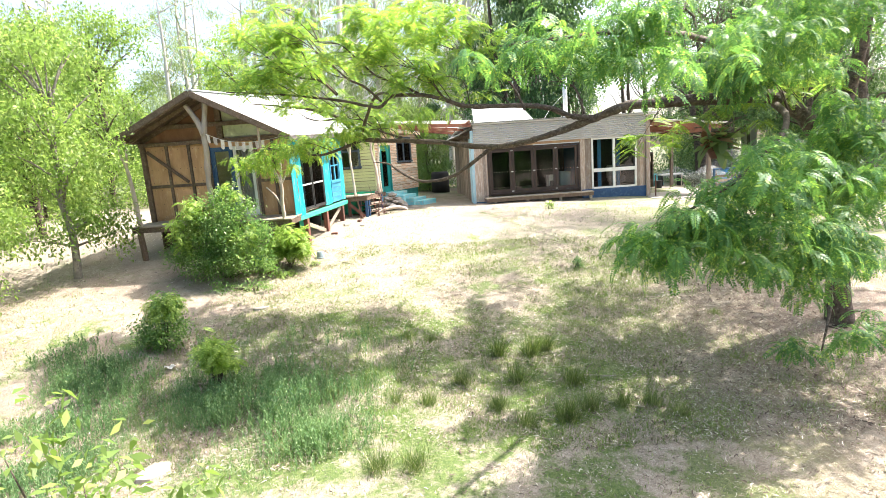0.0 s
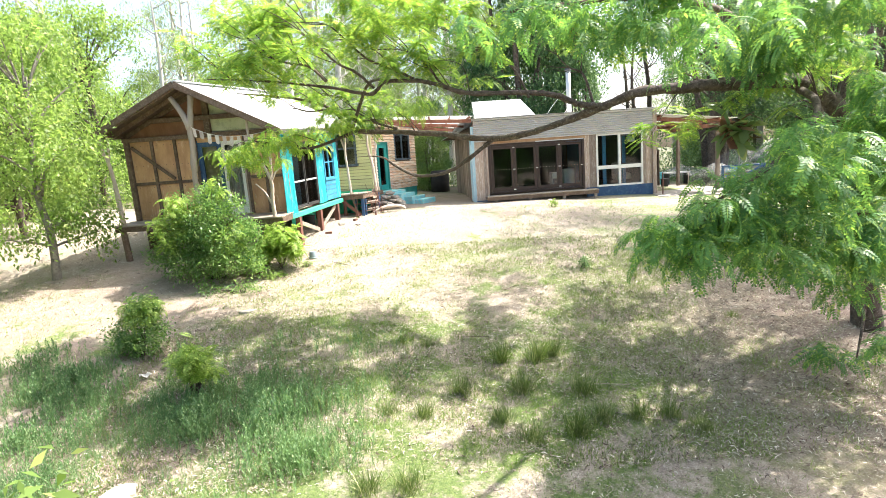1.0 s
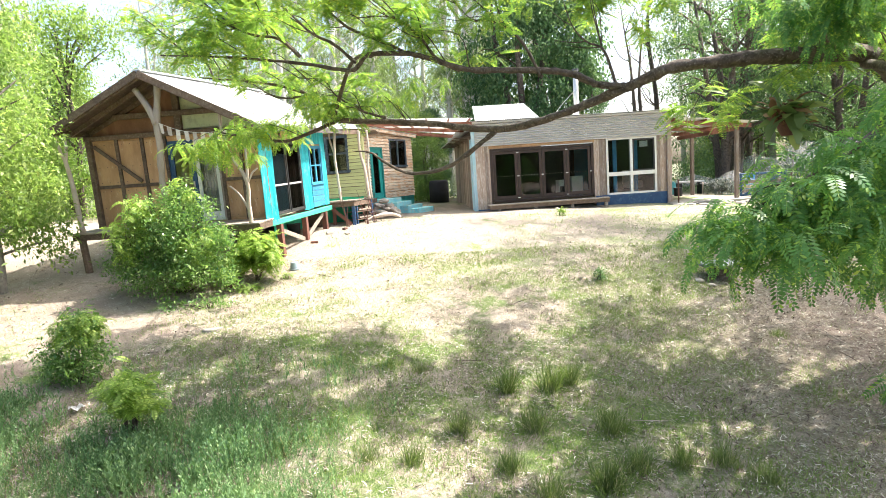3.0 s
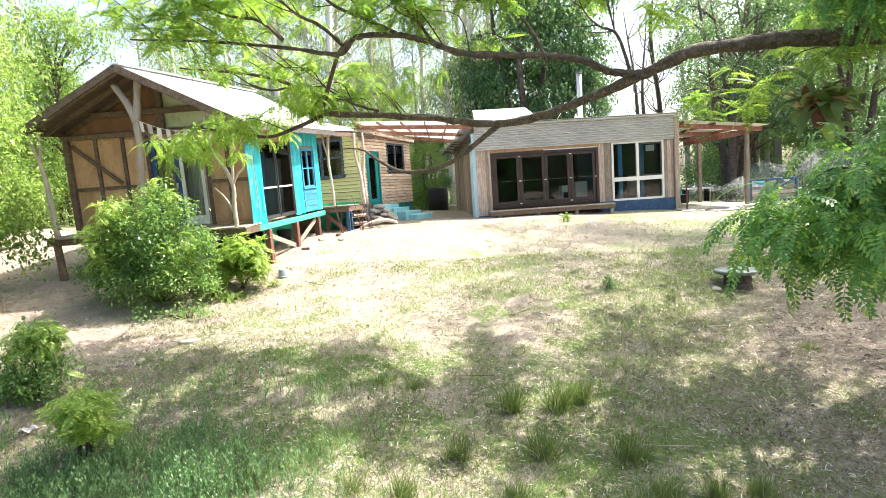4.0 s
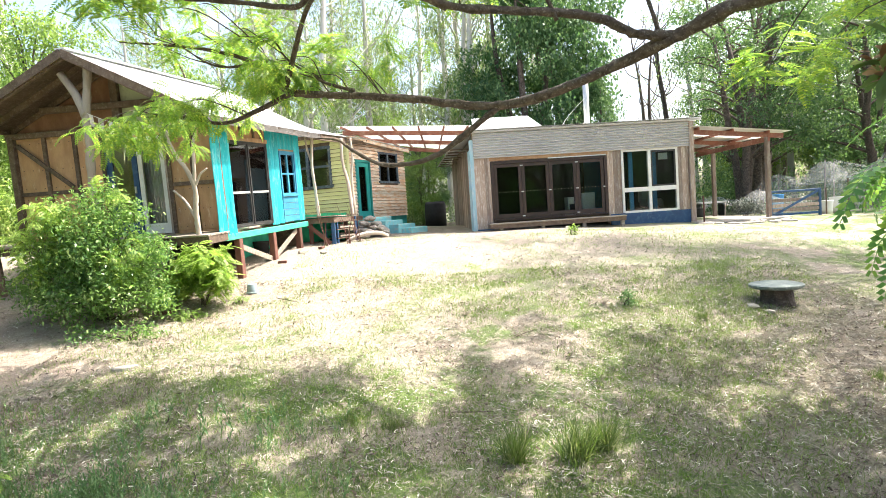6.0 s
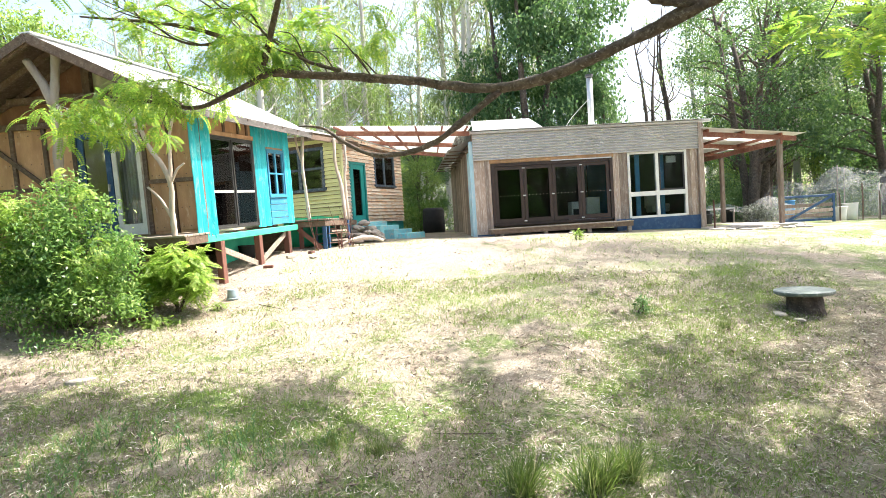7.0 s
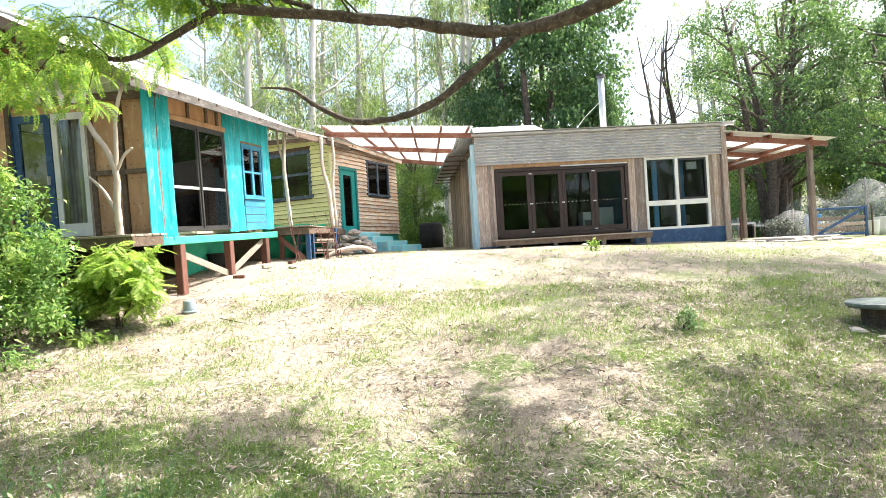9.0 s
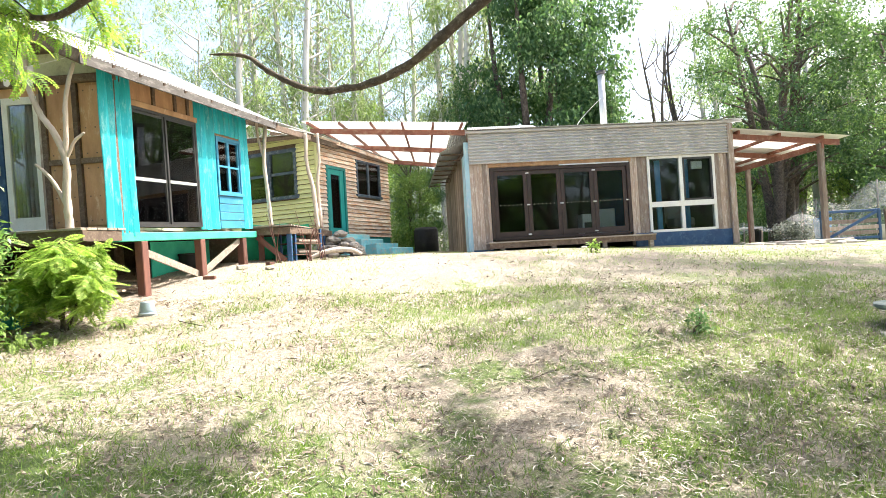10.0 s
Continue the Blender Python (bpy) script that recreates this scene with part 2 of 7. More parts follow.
M_GUM = surface("pale_gum_bark", (0.6, 0.57, 0.52), (0.48, 0.44, 0.39), 1.2, 20, (0.3, 0.25, 0.21), 0.8, bump=0.4, stretch=(3, 3, 0.4), wear=0.6)
M_DRIFT = surface("bleached_branch_wood", (0.54, 0.46, 0.39), (0.44, 0.36, 0.29), 3, 30, (0.32, 0.24, 0.18), 0.85, stretch=(3, 3, 0.7), wear=0.58, bump=0.9, depth=0.015)
M_ROCK = surface("pale_rock", (0.42, 0.38, 0.33), (0.3, 0.26, 0.22), 3, 20, (0.5, 0.3, 0.22), 0.9, bump=0.8, wear=0.62)
M_STEP = surface("aqua_painted_concrete", (0.2, 0.6, 0.66), (0.34, 0.66, 0.69), 3, 30, (0.5, 0.56, 0.53), 0.75)
M_STONE_SLATE = surface("mossy_slate_top", (0.1, 0.135, 0.125), (0.17, 0.2, 0.185), 3, 30, (0.3, 0.33, 0.3), 0.45, shift=0.05)
M_PLASTIC = surface("grey_blue_plastic", (0.3, 0.38, 0.43), (0.35, 0.43, 0.48), 4, 40, None, 0.5)
# room darkness behind the glass is put into this near-black colour
M_DARKROOM = surface("interior_shade_paint", (0.05, 0.055, 0.06), (0.035, 0.038, 0.04), 1.5, 20, None, 0.8)
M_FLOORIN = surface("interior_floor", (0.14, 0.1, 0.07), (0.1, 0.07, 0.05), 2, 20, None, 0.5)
# made-up pale floor tone that bounces daylight inside the timber house
M_BOUNCEFLOOR = surface("bounce_floor", (0.62, 0.54, 0.42), (0.52, 0.44, 0.33), 2, 25, None, 0.45, stretch=(3, 0.5, 1))
M_BLUECLOTH = surface("blue_cloth", (0.06, 0.22, 0.42), (0.09, 0.28, 0.5), 3, 40, None, 0.9)
M_BLACK = surface("black_rubber", (0.02, 0.02, 0.02), (0.035, 0.035, 0.035), 4, 40, None, 0.8)
M_FLAG = surface("faded_cloth", (0.55, 0.47, 0.42), (0.62, 0.58, 0.52), 2, 30, (0.5, 0.36, 0.32), 0.9)
M_GLASS = glass_pane("window_glass")
M_SHINY = glass_pane("sliding_glass", (0.82, 0.88, 0.88), 1.6)
M_SHEET = sheet_plastic("milky_roof_plastic")
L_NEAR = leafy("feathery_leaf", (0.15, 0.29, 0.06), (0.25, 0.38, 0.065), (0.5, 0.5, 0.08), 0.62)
# darker, cooler copy of the leaf above: the front sprays' shade is in its colour
L_FRONT = leafy("shaded_feathery_leaf", (0.058, 0.195, 0.062), (0.1, 0.26, 0.07), (0.3, 0.42, 0.075), 0.5, 0.45, 0.38)
L_DARK = leafy("dark_green_leaf", (0.05, 0.125, 0.052), (0.1, 0.2, 0.075), (0.24, 0.34, 0.14), 0.42, 0.6, 0.2)
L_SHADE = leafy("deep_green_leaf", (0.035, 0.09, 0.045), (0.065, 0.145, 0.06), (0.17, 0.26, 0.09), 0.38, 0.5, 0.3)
L_GUM = leafy("grey_green_gum_leaf", (0.19, 0.23, 0.12), (0.27, 0.31, 0.17), (0.42, 0.45, 0.27), 0.55)
L_BRIGHT = leafy("bright_green_leaf", (0.16, 0.26, 0.065), (0.23, 0.32, 0.085), (0.38, 0.43, 0.14), 0.55)
L_BUSH = leafy("shrub_leaf", (0.1, 0.22, 0.075), (0.2, 0.34, 0.095), (0.42, 0.52, 0.2), 0.52, 0.34, 0.4)
L_FERN = leafy("yellow_green_frond", (0.24, 0.38, 0.07), (0.33, 0.46, 0.09), (0.5, 0.56, 0.16), 0.55, 0.5, 0.4)
L_WEED = leafy("grey_green_weed", (0.1, 0.2, 0.085), (0.165, 0.28, 0.115), (0.3, 0.39, 0.2), 0.45, 0.6, 0.3)
L_GRASS = leafy("grass_blade", (0.1, 0.19, 0.03), (0.18, 0.29, 0.055), (0.42, 0.44, 0.18), 0.5)
L_TUFT = leafy("tussock_blade", (0.085, 0.13, 0.035), (0.15, 0.18, 0.06), (0.45, 0.4, 0.22), 0.35)
L_STRAW = leafy("dry_straw", (0.3, 0.235, 0.18), (0.48, 0.42, 0.34), (0.66, 0.61, 0.53), 0.1, 0.7)
L_LITTER = leafy("fallen_leaf", (0.27, 0.205, 0.155), (0.46, 0.395, 0.31), (0.72, 0.68, 0.58), 0.1, 0.6)
L_BROWNLEAF = leafy("brown_fallen_leaf", (0.1, 0.065, 0.045), (0.18, 0.125, 0.09), (0.34, 0.27, 0.2), 0.08, 0.65, 0.0)


# ---- builders ----
def obj(name, mesh, material, parent=None, label="", kind=""):
    ob = new(name, mesh)
    if material and not mesh.materials:
        mesh.materials.append(material)
    ob.parent = parent
    return tagged(ob, label=label, kind=kind)


def part(name, bm, material, parent, label="", smooth=False):
    me = bpy.data.meshes.new(name)
    bm.normal_update()
    bm.to_mesh(me)
    bm.free()
    if smooth:
        me.polygons.foreach_set("use_smooth", [True] * len(me.polygons))
    return obj(name, me, material, parent, label)


def thing(name, m, label, category, group="", kind=""):
    ob = new(name)
    ob.empty_display_size = 0.2
    ob.matrix_basis = m
    return tagged(ob, label, category, group, kind)


def box(bm, x0, x1, y0, y1, z0, z1, m=None, bevel=0.0):
    b = bm if not bevel else bmesh.new()
    vs = [b.verts.new((x, y, z)) for z in (z0, z1) for y in (y0, y1) for x in (x0, x1)]
    fs = [b.faces.new([vs[i] for i in f]) for f in ((0, 2, 3, 1), (4, 5, 7, 6), (0, 1, 5, 4), (2, 6, 7, 3), (0, 4, 6, 2), (1, 3, 7, 5))]
    if bevel:
        bmesh.ops.bevel(b, geom=list(b.edges), offset=bevel, segments=1, affect="EDGES")
        me = bpy.data.meshes.new("tmp")
        b.to_mesh(me)
        b.free()
        start = len(bm.verts)
        bm.from_mesh(me)
        bpy.data.meshes.remove(me)
        bm.verts.ensure_lookup_table()
        vs = bm.verts[start:]
    if m is not None:
        bmesh.ops.transform(bm, matrix=m, verts=list(vs))
    return bm


def one(*args, **kw):
    return box(bmesh.new(), *args, **kw)


def beam(bm, a, b, w, h):
    """A squared timber from a to b, w wide and h high."""
    a, b = Vector(a), Vector(b)
    d = b - a
    side = d.cross(Vector((0, 0, 1)))
    side = side.normalized() if side.length > 1e-5 else Vector((1, 0, 0))
    up = side.cross(d).normalized()
    vs = [bm.verts.new(p + side * (sx * w / 2) + up * (sz * h / 2)) for p in (a, b) for sx, sz in ((-1, -1), (1, -1), (1, 1), (-1, 1))]
    for f in ((3, 2, 1, 0), (4, 5, 6, 7), (0, 1, 5, 4), (1, 2, 6, 5), (2, 3, 7, 6), (3, 0, 4, 7)):
        bm.faces.new([vs[i] for i in f])
    return bm


def smooth_line(pts, radii, steps=5):
    out, rad = [], []
    n = len(pts)
    p = [Vector(q) for q in pts]
    for i in range(n - 1):
        a, b, c, d = p[max(i - 1, 0)], p[i], p[i + 1], p[min(i + 2, n - 1)]
        for k in range(steps):
            s = k / steps
            out.append(0.5 * (2 * b + (c - a) * s + (2 * a - 5 * b + 4 * c - d) * s * s + (3 * b - a - 3 * c + d) * s ** 3))
            rad.append(radii[i] + (radii[i + 1] - radii[i]) * s)
    out.append(p[-1])
    rad.append(radii[-1])
    return out, rad


def tube(bm, pts, radii, sides=8, steps=5, rough=0.12):
    line, rad = smooth_line(pts, radii, steps)
    rings = []
    side = None
    for i, (q, r) in enumerate(zip(line, rad)):
        d = (line[min(i + 1, len(line) - 1)] - line[max(i - 1, 0)]).normalized()
        if side is None:
            side = d.cross(Vector((0.3, 0.1, 1))).normalized() if abs(d.z) < 0.95 else d.cross(Vector((1, 0.2, 0))).normalized()
        side = (side - d * side.dot(d)).normalized()
        up = d.cross(side)
        ring = []
        for k in range(sides):
            a = 2 * math.pi * k / sides
            n = 1 + rough * noise.noise(q * 3.1 / max(0.25, min(1, r * 8)) + Vector((k * 1.7, k * 0.6, 0)))
            ring.append(bm.verts.new(q + (side * math.cos(a) + up * math.sin(a)) * r * n))
        rings.append(ring)
    for a, b in zip(rings, rings[1:]):
        for k in range(sides):
            bm.faces.new((a[k], a[(k + 1) % sides], b[(k + 1) % sides], b[k]))
    bm.faces.new(rings[0][::-1])
    bm.faces.new(rings[-1])
    return bm


def frame_bm(w, h, t, d, top=None, bottom=None):
    """A rectangular frame in the x-z plane from (0, 0) to (w, h): members t wide and d deep, centred on y = 0."""
    bm = bmesh.new()
    top, bottom = top or t, bottom or t
    box(bm, 0, t, -d / 2, d / 2, 0, h)
    box(bm, w - t, w, -d / 2, d / 2, 0, h)
    box(bm, t, w - t, -d / 2 + 0.002, d / 2 - 0.002, h - top, h)
    box(bm, t, w - t, -d / 2 + 0.002, d / 2 - 0.002, 0, bottom)
    return bm


def move(ob, m):
    ob.matrix_basis = m
    return ob


def members(ob, name):
    """Takes the loose pieces of a frame apart: each becomes a part of its own under it."""
    bm = bmesh.new()
    bm.from_mesh(ob.data)
    bm.faces.ensure_lookup_table()
    seen, groups = set(), []
    for f in bm.faces:
        if f.index in seen:
            continue
        stack, got = [f], []
        seen.add(f.index)
        while stack:
            g = stack.pop()
            got.append(g)
            for e in g.edges:
                for k in e.link_faces:
                    if k.index not in seen:
                        seen.add(k.index)
                        stack.append(k)
        groups.append(got)
    for got in groups[1:]:
        b = bmesh.new()
        made = {}
        for g in got:
            for v in g.verts:
                if v not in made:
                    made[v] = b.verts.new(v.co)
            b.faces.new([made[v] for v in g.verts])
        part(name, b, ob.data.materials[0], ob)
    bmesh.ops.delete(bm, geom=[g for got in groups[1:] for g in got], context="FACES")
    bm.to_mesh(ob.data)
    bm.free()


def pane_in(parent, w, h, m, material=None):
    g = part("pane", one(0, w, -0.004, 0.004, 0, h), material or M_GLASS, parent, "clear glass pane")
    g.matrix_basis = m
    g.visible_shadow = False
    return g


def corrugated(bm, origin, along, across, length, width, pitch=0.076, amp=0.009, thick=0.003):
    """A corrugated sheet: ribs run along `along`, waves go across `across`."""
    o, a, c = Vector(origin), Vector(along).normalized(), Vector(across).normalized()
    n = a.cross(c)
    cols = max(2, int(width / pitch * 6))
    top, low = [], []
    for i in range(cols + 1):
        s = width * i / cols
        h = amp * math.sin(2 * math.pi * s / pitch)
        for arr, off in ((top, 0.0), (low, -thick)):
            arr.append([bm.verts.new(o + c * s + n * (h + off) + a * l) for l in (0, length)])
    for arr, flip in ((top, False), (low, True)):
        for p, q in zip(arr, arr[1:]):
            f = (p[0], q[0], q[1], p[1])
            bm.faces.new(f[::-1] if not flip else f)
    for e in (0, 1):
        for i in range(cols):
            bm.faces.new((top[i][e], top[i + 1][e], low[i + 1][e], low[i][e]))
    return bm


def np_mesh(name, verts, quads):
    me = bpy.data.meshes.new(name)
    nv, nf = len(verts), len(quads)
    me.vertices.add(nv)
    me.vertices.foreach_set("co", np.ascontiguousarray(verts, dtype=np.float32).ravel())
    k = quads.shape[1]
    me.loops.add(nf * k)
    me.loops.foreach_set("vertex_index", np.ascontiguousarray(quads, dtype=np.int32).ravel())
    me.polygons.add(nf)
    me.polygons.foreach_set("loop_start", np.arange(0, nf * k, k, dtype=np.int32))
    me.update(calc_edges=True)
    return me


def rotations(n, tilt=None, r=rng):
    """Random turns: yaw all round, pitch and roll drawn from `tilt` (degrees, mean and spread) or any way up."""
    yaw = r.uniform(0, 2 * math.pi, n)
    if tilt is None:
        p, q = np.arcsin(r.uniform(-1, 1, n)), r.uniform(0, 2 * math.pi, n)
    else:
        p, q = np.radians(r.normal(tilt[0], tilt[1], n)), np.radians(r.normal(0, tilt[1], n))
    cy, sy, cp, sp, cr, sr = np.cos(yaw), np.sin(yaw), np.cos(p), np.sin(p), np.cos(q), np.sin(q)
    m = np.empty((n, 3, 3))
    m[:, 0, 0], m[:, 0, 1], m[:, 0, 2] = cy * cp, cy * sp * sr - sy * cr, cy * sp * cr + sy * sr
    m[:, 1, 0], m[:, 1, 1], m[:, 1, 2] = sy * cp, sy * sp * sr + cy * cr, sy * sp * cr - cy * sr
    m[:, 2, 0], m[:, 2, 1], m[:, 2, 2] = -sp, cp * sr, cp * cr
    return m


def scatter(template_v, template_f, places, turns, sizes):
    v = np.einsum("nij,kj->nki", turns, template_v) * sizes[:, None, None] + places[:, None, :]
    f = template_f[None] + (np.arange(len(places)) * len(template_v))[:, None, None]
    return v.reshape(-1, 3), f.reshape(-1, template_f.shape[1])


LEAF_V = np.array([(0, 0, 0), (0.45, -0.24, 0.06), (1, 0, -0.08), (0.45, 0.24, 0.06)])
LEAF_F = np.array([(0, 1, 2, 3)])


def frond_template(pairs=11, droop=0.3):
    """A feather leaf one unit long: a thin stalk with pairs of leaflets that shorten to the tip."""
    vs, fs = [], []

    def spine(s):
        return np.array((s * (1 - 0.12 * droop * s), 0, -droop * s * s))
    for i in range(pairs):
        s = 0.14 + 0.84 * i / (pairs - 1)
        b = spine(s)
        ln = 0.19 * (math.sin(math.pi * (0.18 + 0.74 * i / (pairs - 1)))) + 0.03
        for sd in (-1, 1):
            d = np.array((0.34, sd * 0.92, -0.22))
            w = np.array((0.043, -sd * 0.014, 0))
            k = len(vs)
            vs += [b, b + d * ln * 0.5 - w, b + d * ln, b + d * ln * 0.5 + w]
            fs.append((k, k + 1, k + 2, k + 3))
    for a, c in ((0, 0.5), (0.5, 1.0)):
        k = len(vs)
        p, q = spine(a), spine(c)
        o = np.array((0, 0.006, 0))
        vs += [p - o, q - o, q + o, p + o]
        fs.append((k, k + 1, k + 2, k + 3))
    return np.array(vs), np.array(fs)


FROND_V, FROND_F = frond_template()


def hanging_frond(pairs=12, length=0.16):
    """A feather leaf that arches over and hangs: narrow leaflets, set close like a comb."""
    vs, fs = [], []
    for i in range(pairs):
        s = 0.1 + 0.9 * i / (pairs - 1)
        a = 1.35 * s
        b = np.array((math.sin(a) / 1.35, 0, -(1 - math.cos(a)) / 1.35))
        t = np.array((math.cos(a), 0, -math.sin(a)))
        ln = length * (0.35 + 0.65 * math.sin(math.pi * (0.2 + 0.7 * i / (pairs - 1))))
        for sd in (-1, 1):
            d = t * 0.36 + np.array((0, sd * 0.93, 0)) + np.array((0.02, 0, -0.14))
            w = t * 0.039
            k = len(vs)
            vs += [b, b + d * ln * 0.5 - w, b + d * ln, b + d * ln * 0.5 + w]
            fs.append((k, k + 1, k + 2, k + 3))
    for q in range(3):
        k = len(vs)
        ends = [np.array((math.sin(a) / 1.35, 0, -(1 - math.cos(a)) / 1.35)) for a in (1.35 * q / 3, 1.35 * (q + 1) / 3)]
        o = np.array((0, 0.005, 0))
        vs += [ends[0] - o, ends[1] - o, ends[1] + o, ends[0] + o]
        fs.append((k, k + 1, k + 2, k + 3))
    return np.array(vs), np.array(fs)


HANG_V, HANG_F = hanging_frond()


def blob_points(blobs, n, r=rng, shell=0.35):
    """n points in ellipsoids (x, y, z, rx, ry, rz), denser towards their skins."""
    vol = np.array([b[3] * b[4] * b[5] for b in blobs]) ** 0.8
    pick = r.choice(len(blobs), n, p=vol / vol.sum())
    d = r.normal(size=(n, 3))
    d /= np.linalg.norm(d, axis=1)[:, None]
    d *= (shell + (1 - shell) * r.uniform(0, 1, n) ** 0.6)[:, None]
    b = np.array(blobs)[pick]
    return b[:, :3] + d * b[:, 3:6]


def sprays(blobs, twigs, each, spread, droop, r=rng):
    """Twig ends in the blobs, each with a whorl of feather leaves that hang outwards."""
    c = blob_points(blobs, -(-twigs // 5), r)
    c = (np.repeat(c, 5, 0) + r.normal(size=(len(c) * 5, 3)) * np.array((0.26, 0.26, 0.12)))[:twigs]
    n = twigs * each
    p = np.repeat(c, each, 0) + r.normal(size=(n, 3)) * spread
    turns = rotations(n, (34, 20), r)
    yaw = (r.uniform(0, 6.28, twigs)[:, None] + np.arange(each)[None] * 2 * math.pi / each).ravel() + r.normal(0, 0.25, n)
    pitch, roll = np.radians(r.normal(droop, 18, n)), np.radians(r.normal(0, 20, n))
    cy, sy, cp, sp, cr, sr = np.cos(yaw), np.sin(yaw), np.cos(pitch), np.sin(pitch), np.cos(roll), np.sin(roll)
    turns[:, 0, 0], turns[:, 0, 1], turns[:, 0, 2] = cy * cp, cy * sp * sr - sy * cr, cy * sp * cr + sy * sr
    turns[:, 1, 0], turns[:, 1, 1], turns[:, 1, 2] = sy * cp, sy * sp * sr + cy * cr, sy * sp * cr - cy * sr
    turns[:, 2, 0], turns[:, 2, 1], turns[:, 2, 2] = -sp, cp * sr, cp * cr
    return p, turns


def clumped(blobs, clumps, each, spread, r=rng):
    """Points in small clumps, so that gaps stay between them."""
    c = blob_points(blobs, clumps, r)
    return (c[:, None, :] + r.normal(size=(clumps, each, 3)) * spread).reshape(-1, 3)


def softplus(v, w):
    return w * np.log1p(np.exp(np.clip(v / w, -30, 30)))


def ground_z(x, y):
    """The lay of the land: level by the houses, falling away to the front."""
    x, y = np.asarray(x, float), np.asarray(y, float)
    fall = softplus(-4.0 - y, 2.0)
    fall = 14 * np.tanh(fall / 14)
    return -0.27 - 0.9 * np.tanh(x / 30) - 0.25 * fall + 0.02 * np.sin(x * 1.3 + y * 0.7) + 0.025 * np.sin(x * 0.43 - y * 0.9)


def gz(x, y):
    return float(ground_z(x, y))


# ---- ground ----
gx = np.unique(np.concatenate([np.arange(-16, 14.01, 0.3), -16 - np.geomspace(0.5, 400, 26), 14 + np.geomspace(0.5, 400, 26)]))
gy = np.unique(np.concatenate([np.arange(-24, 6.01, 0.3), -24 - np.geomspace(0.5, 300, 22), 6 + np.geomspace(0.5, 500, 26)]))
GX, GY = np.meshgrid(gx, gy)
GV = np.stack([GX, GY, ground_z(GX, GY)], -1).reshape(-1, 3)
GV[:, 2] += 0.015 * rng.normal(size=len(GV)) * (np.abs(GV[:, 0]) < 16) * (GV[:, 1] < -1.5) * (GV[:, 1] > -24)
ii = (np.arange(len(gy) - 1)[:, None] * len(gx) + np.arange(len(gx) - 1)[None]).ravel()
ground_me = np_mesh("ground", GV, np.stack([ii, ii + 1, ii + 1 + len(gx), ii + len(gx)], 1))
ground_me.polygons.foreach_set("use_smooth", [True] * len(ground_me.polygons))
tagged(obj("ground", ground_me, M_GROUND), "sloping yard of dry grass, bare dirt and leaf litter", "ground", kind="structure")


def wavy_quad(bm, a, b, c, d, pitch=0.076, amp=0.009, thick=0.003):
    """Corrugated sheet over the corners a, b, c, d: waves from a to b, ribs from a to d."""
    a, b, c, d = (Vector(p) for p in (a, b, c, d))
    n = (b - a).cross(d - a).normalized()
    cols = int((b - a).length / pitch * 6)
    rows = []
    for off in (0.0, -thick):
        rows.append([])
        for i in range(cols + 1):
            u = i / cols
            h = n * (amp * math.sin(2 * math.pi * u * cols / 6) + off)
            rows[-1].append((bm.verts.new(a.lerp(b, u) + h), bm.verts.new(d.lerp(c, u) + h)))
    for k, row in enumerate(rows):
        for p, q in zip(row, row[1:]):
            f = (p[0], q[0], q[1], p[1])
            bm.faces.new(f if k == 0 else f[::-1])
    for i in range(cols):
        for e in (0, 1):
            bm.faces.new((rows[0][i][e], rows[0][i + 1][e], rows[1][i + 1][e], rows[1][i][e]))
    return bm


def slab(bm, corners, thick):
    """A flat slab: corners in order, thick downwards."""
    top = [bm.verts.new(p) for p in corners]
    low = [bm.verts.new((p[0], p[1], p[2] - thick)) for p in corners]
    bm.faces.new(top)
    bm.faces.new(low[::-1])
    n = len(top)
    for i in range(n):
        bm.faces.new((top[i], low[i], low[(i + 1) % n], top[(i + 1) % n]))
    return bm


def boards(parent, name, material, x0, x1, y, z0, z1, width, axis="x", thick=0.022, gap=0.004, label="", seed=1, jit=0.006, z0jit=0.0):
    """Upright boards side by side along an axis; each its own piece."""
    r = random.Random(seed)
    p = x0
    while p < x1 - 0.02:
        w = min(width * r.uniform(0.85, 1.15), x1 - p)
        if x1 - p - w < 0.04:
            w = x1 - p
        j = r.uniform(0, jit)
        zb = z0 - r.uniform(0, z0jit)
        if axis == "x":
            bm = one(p + gap / 2, p + w - gap / 2, y - thick - j, y - j, zb, z1, bevel=0.003)
        else:
            bm = one(y + j, y + thick + j, p + gap / 2, p + w - gap / 2, zb, z1, bevel=0.003)
        part(name, bm, material, parent, label)
        p += w


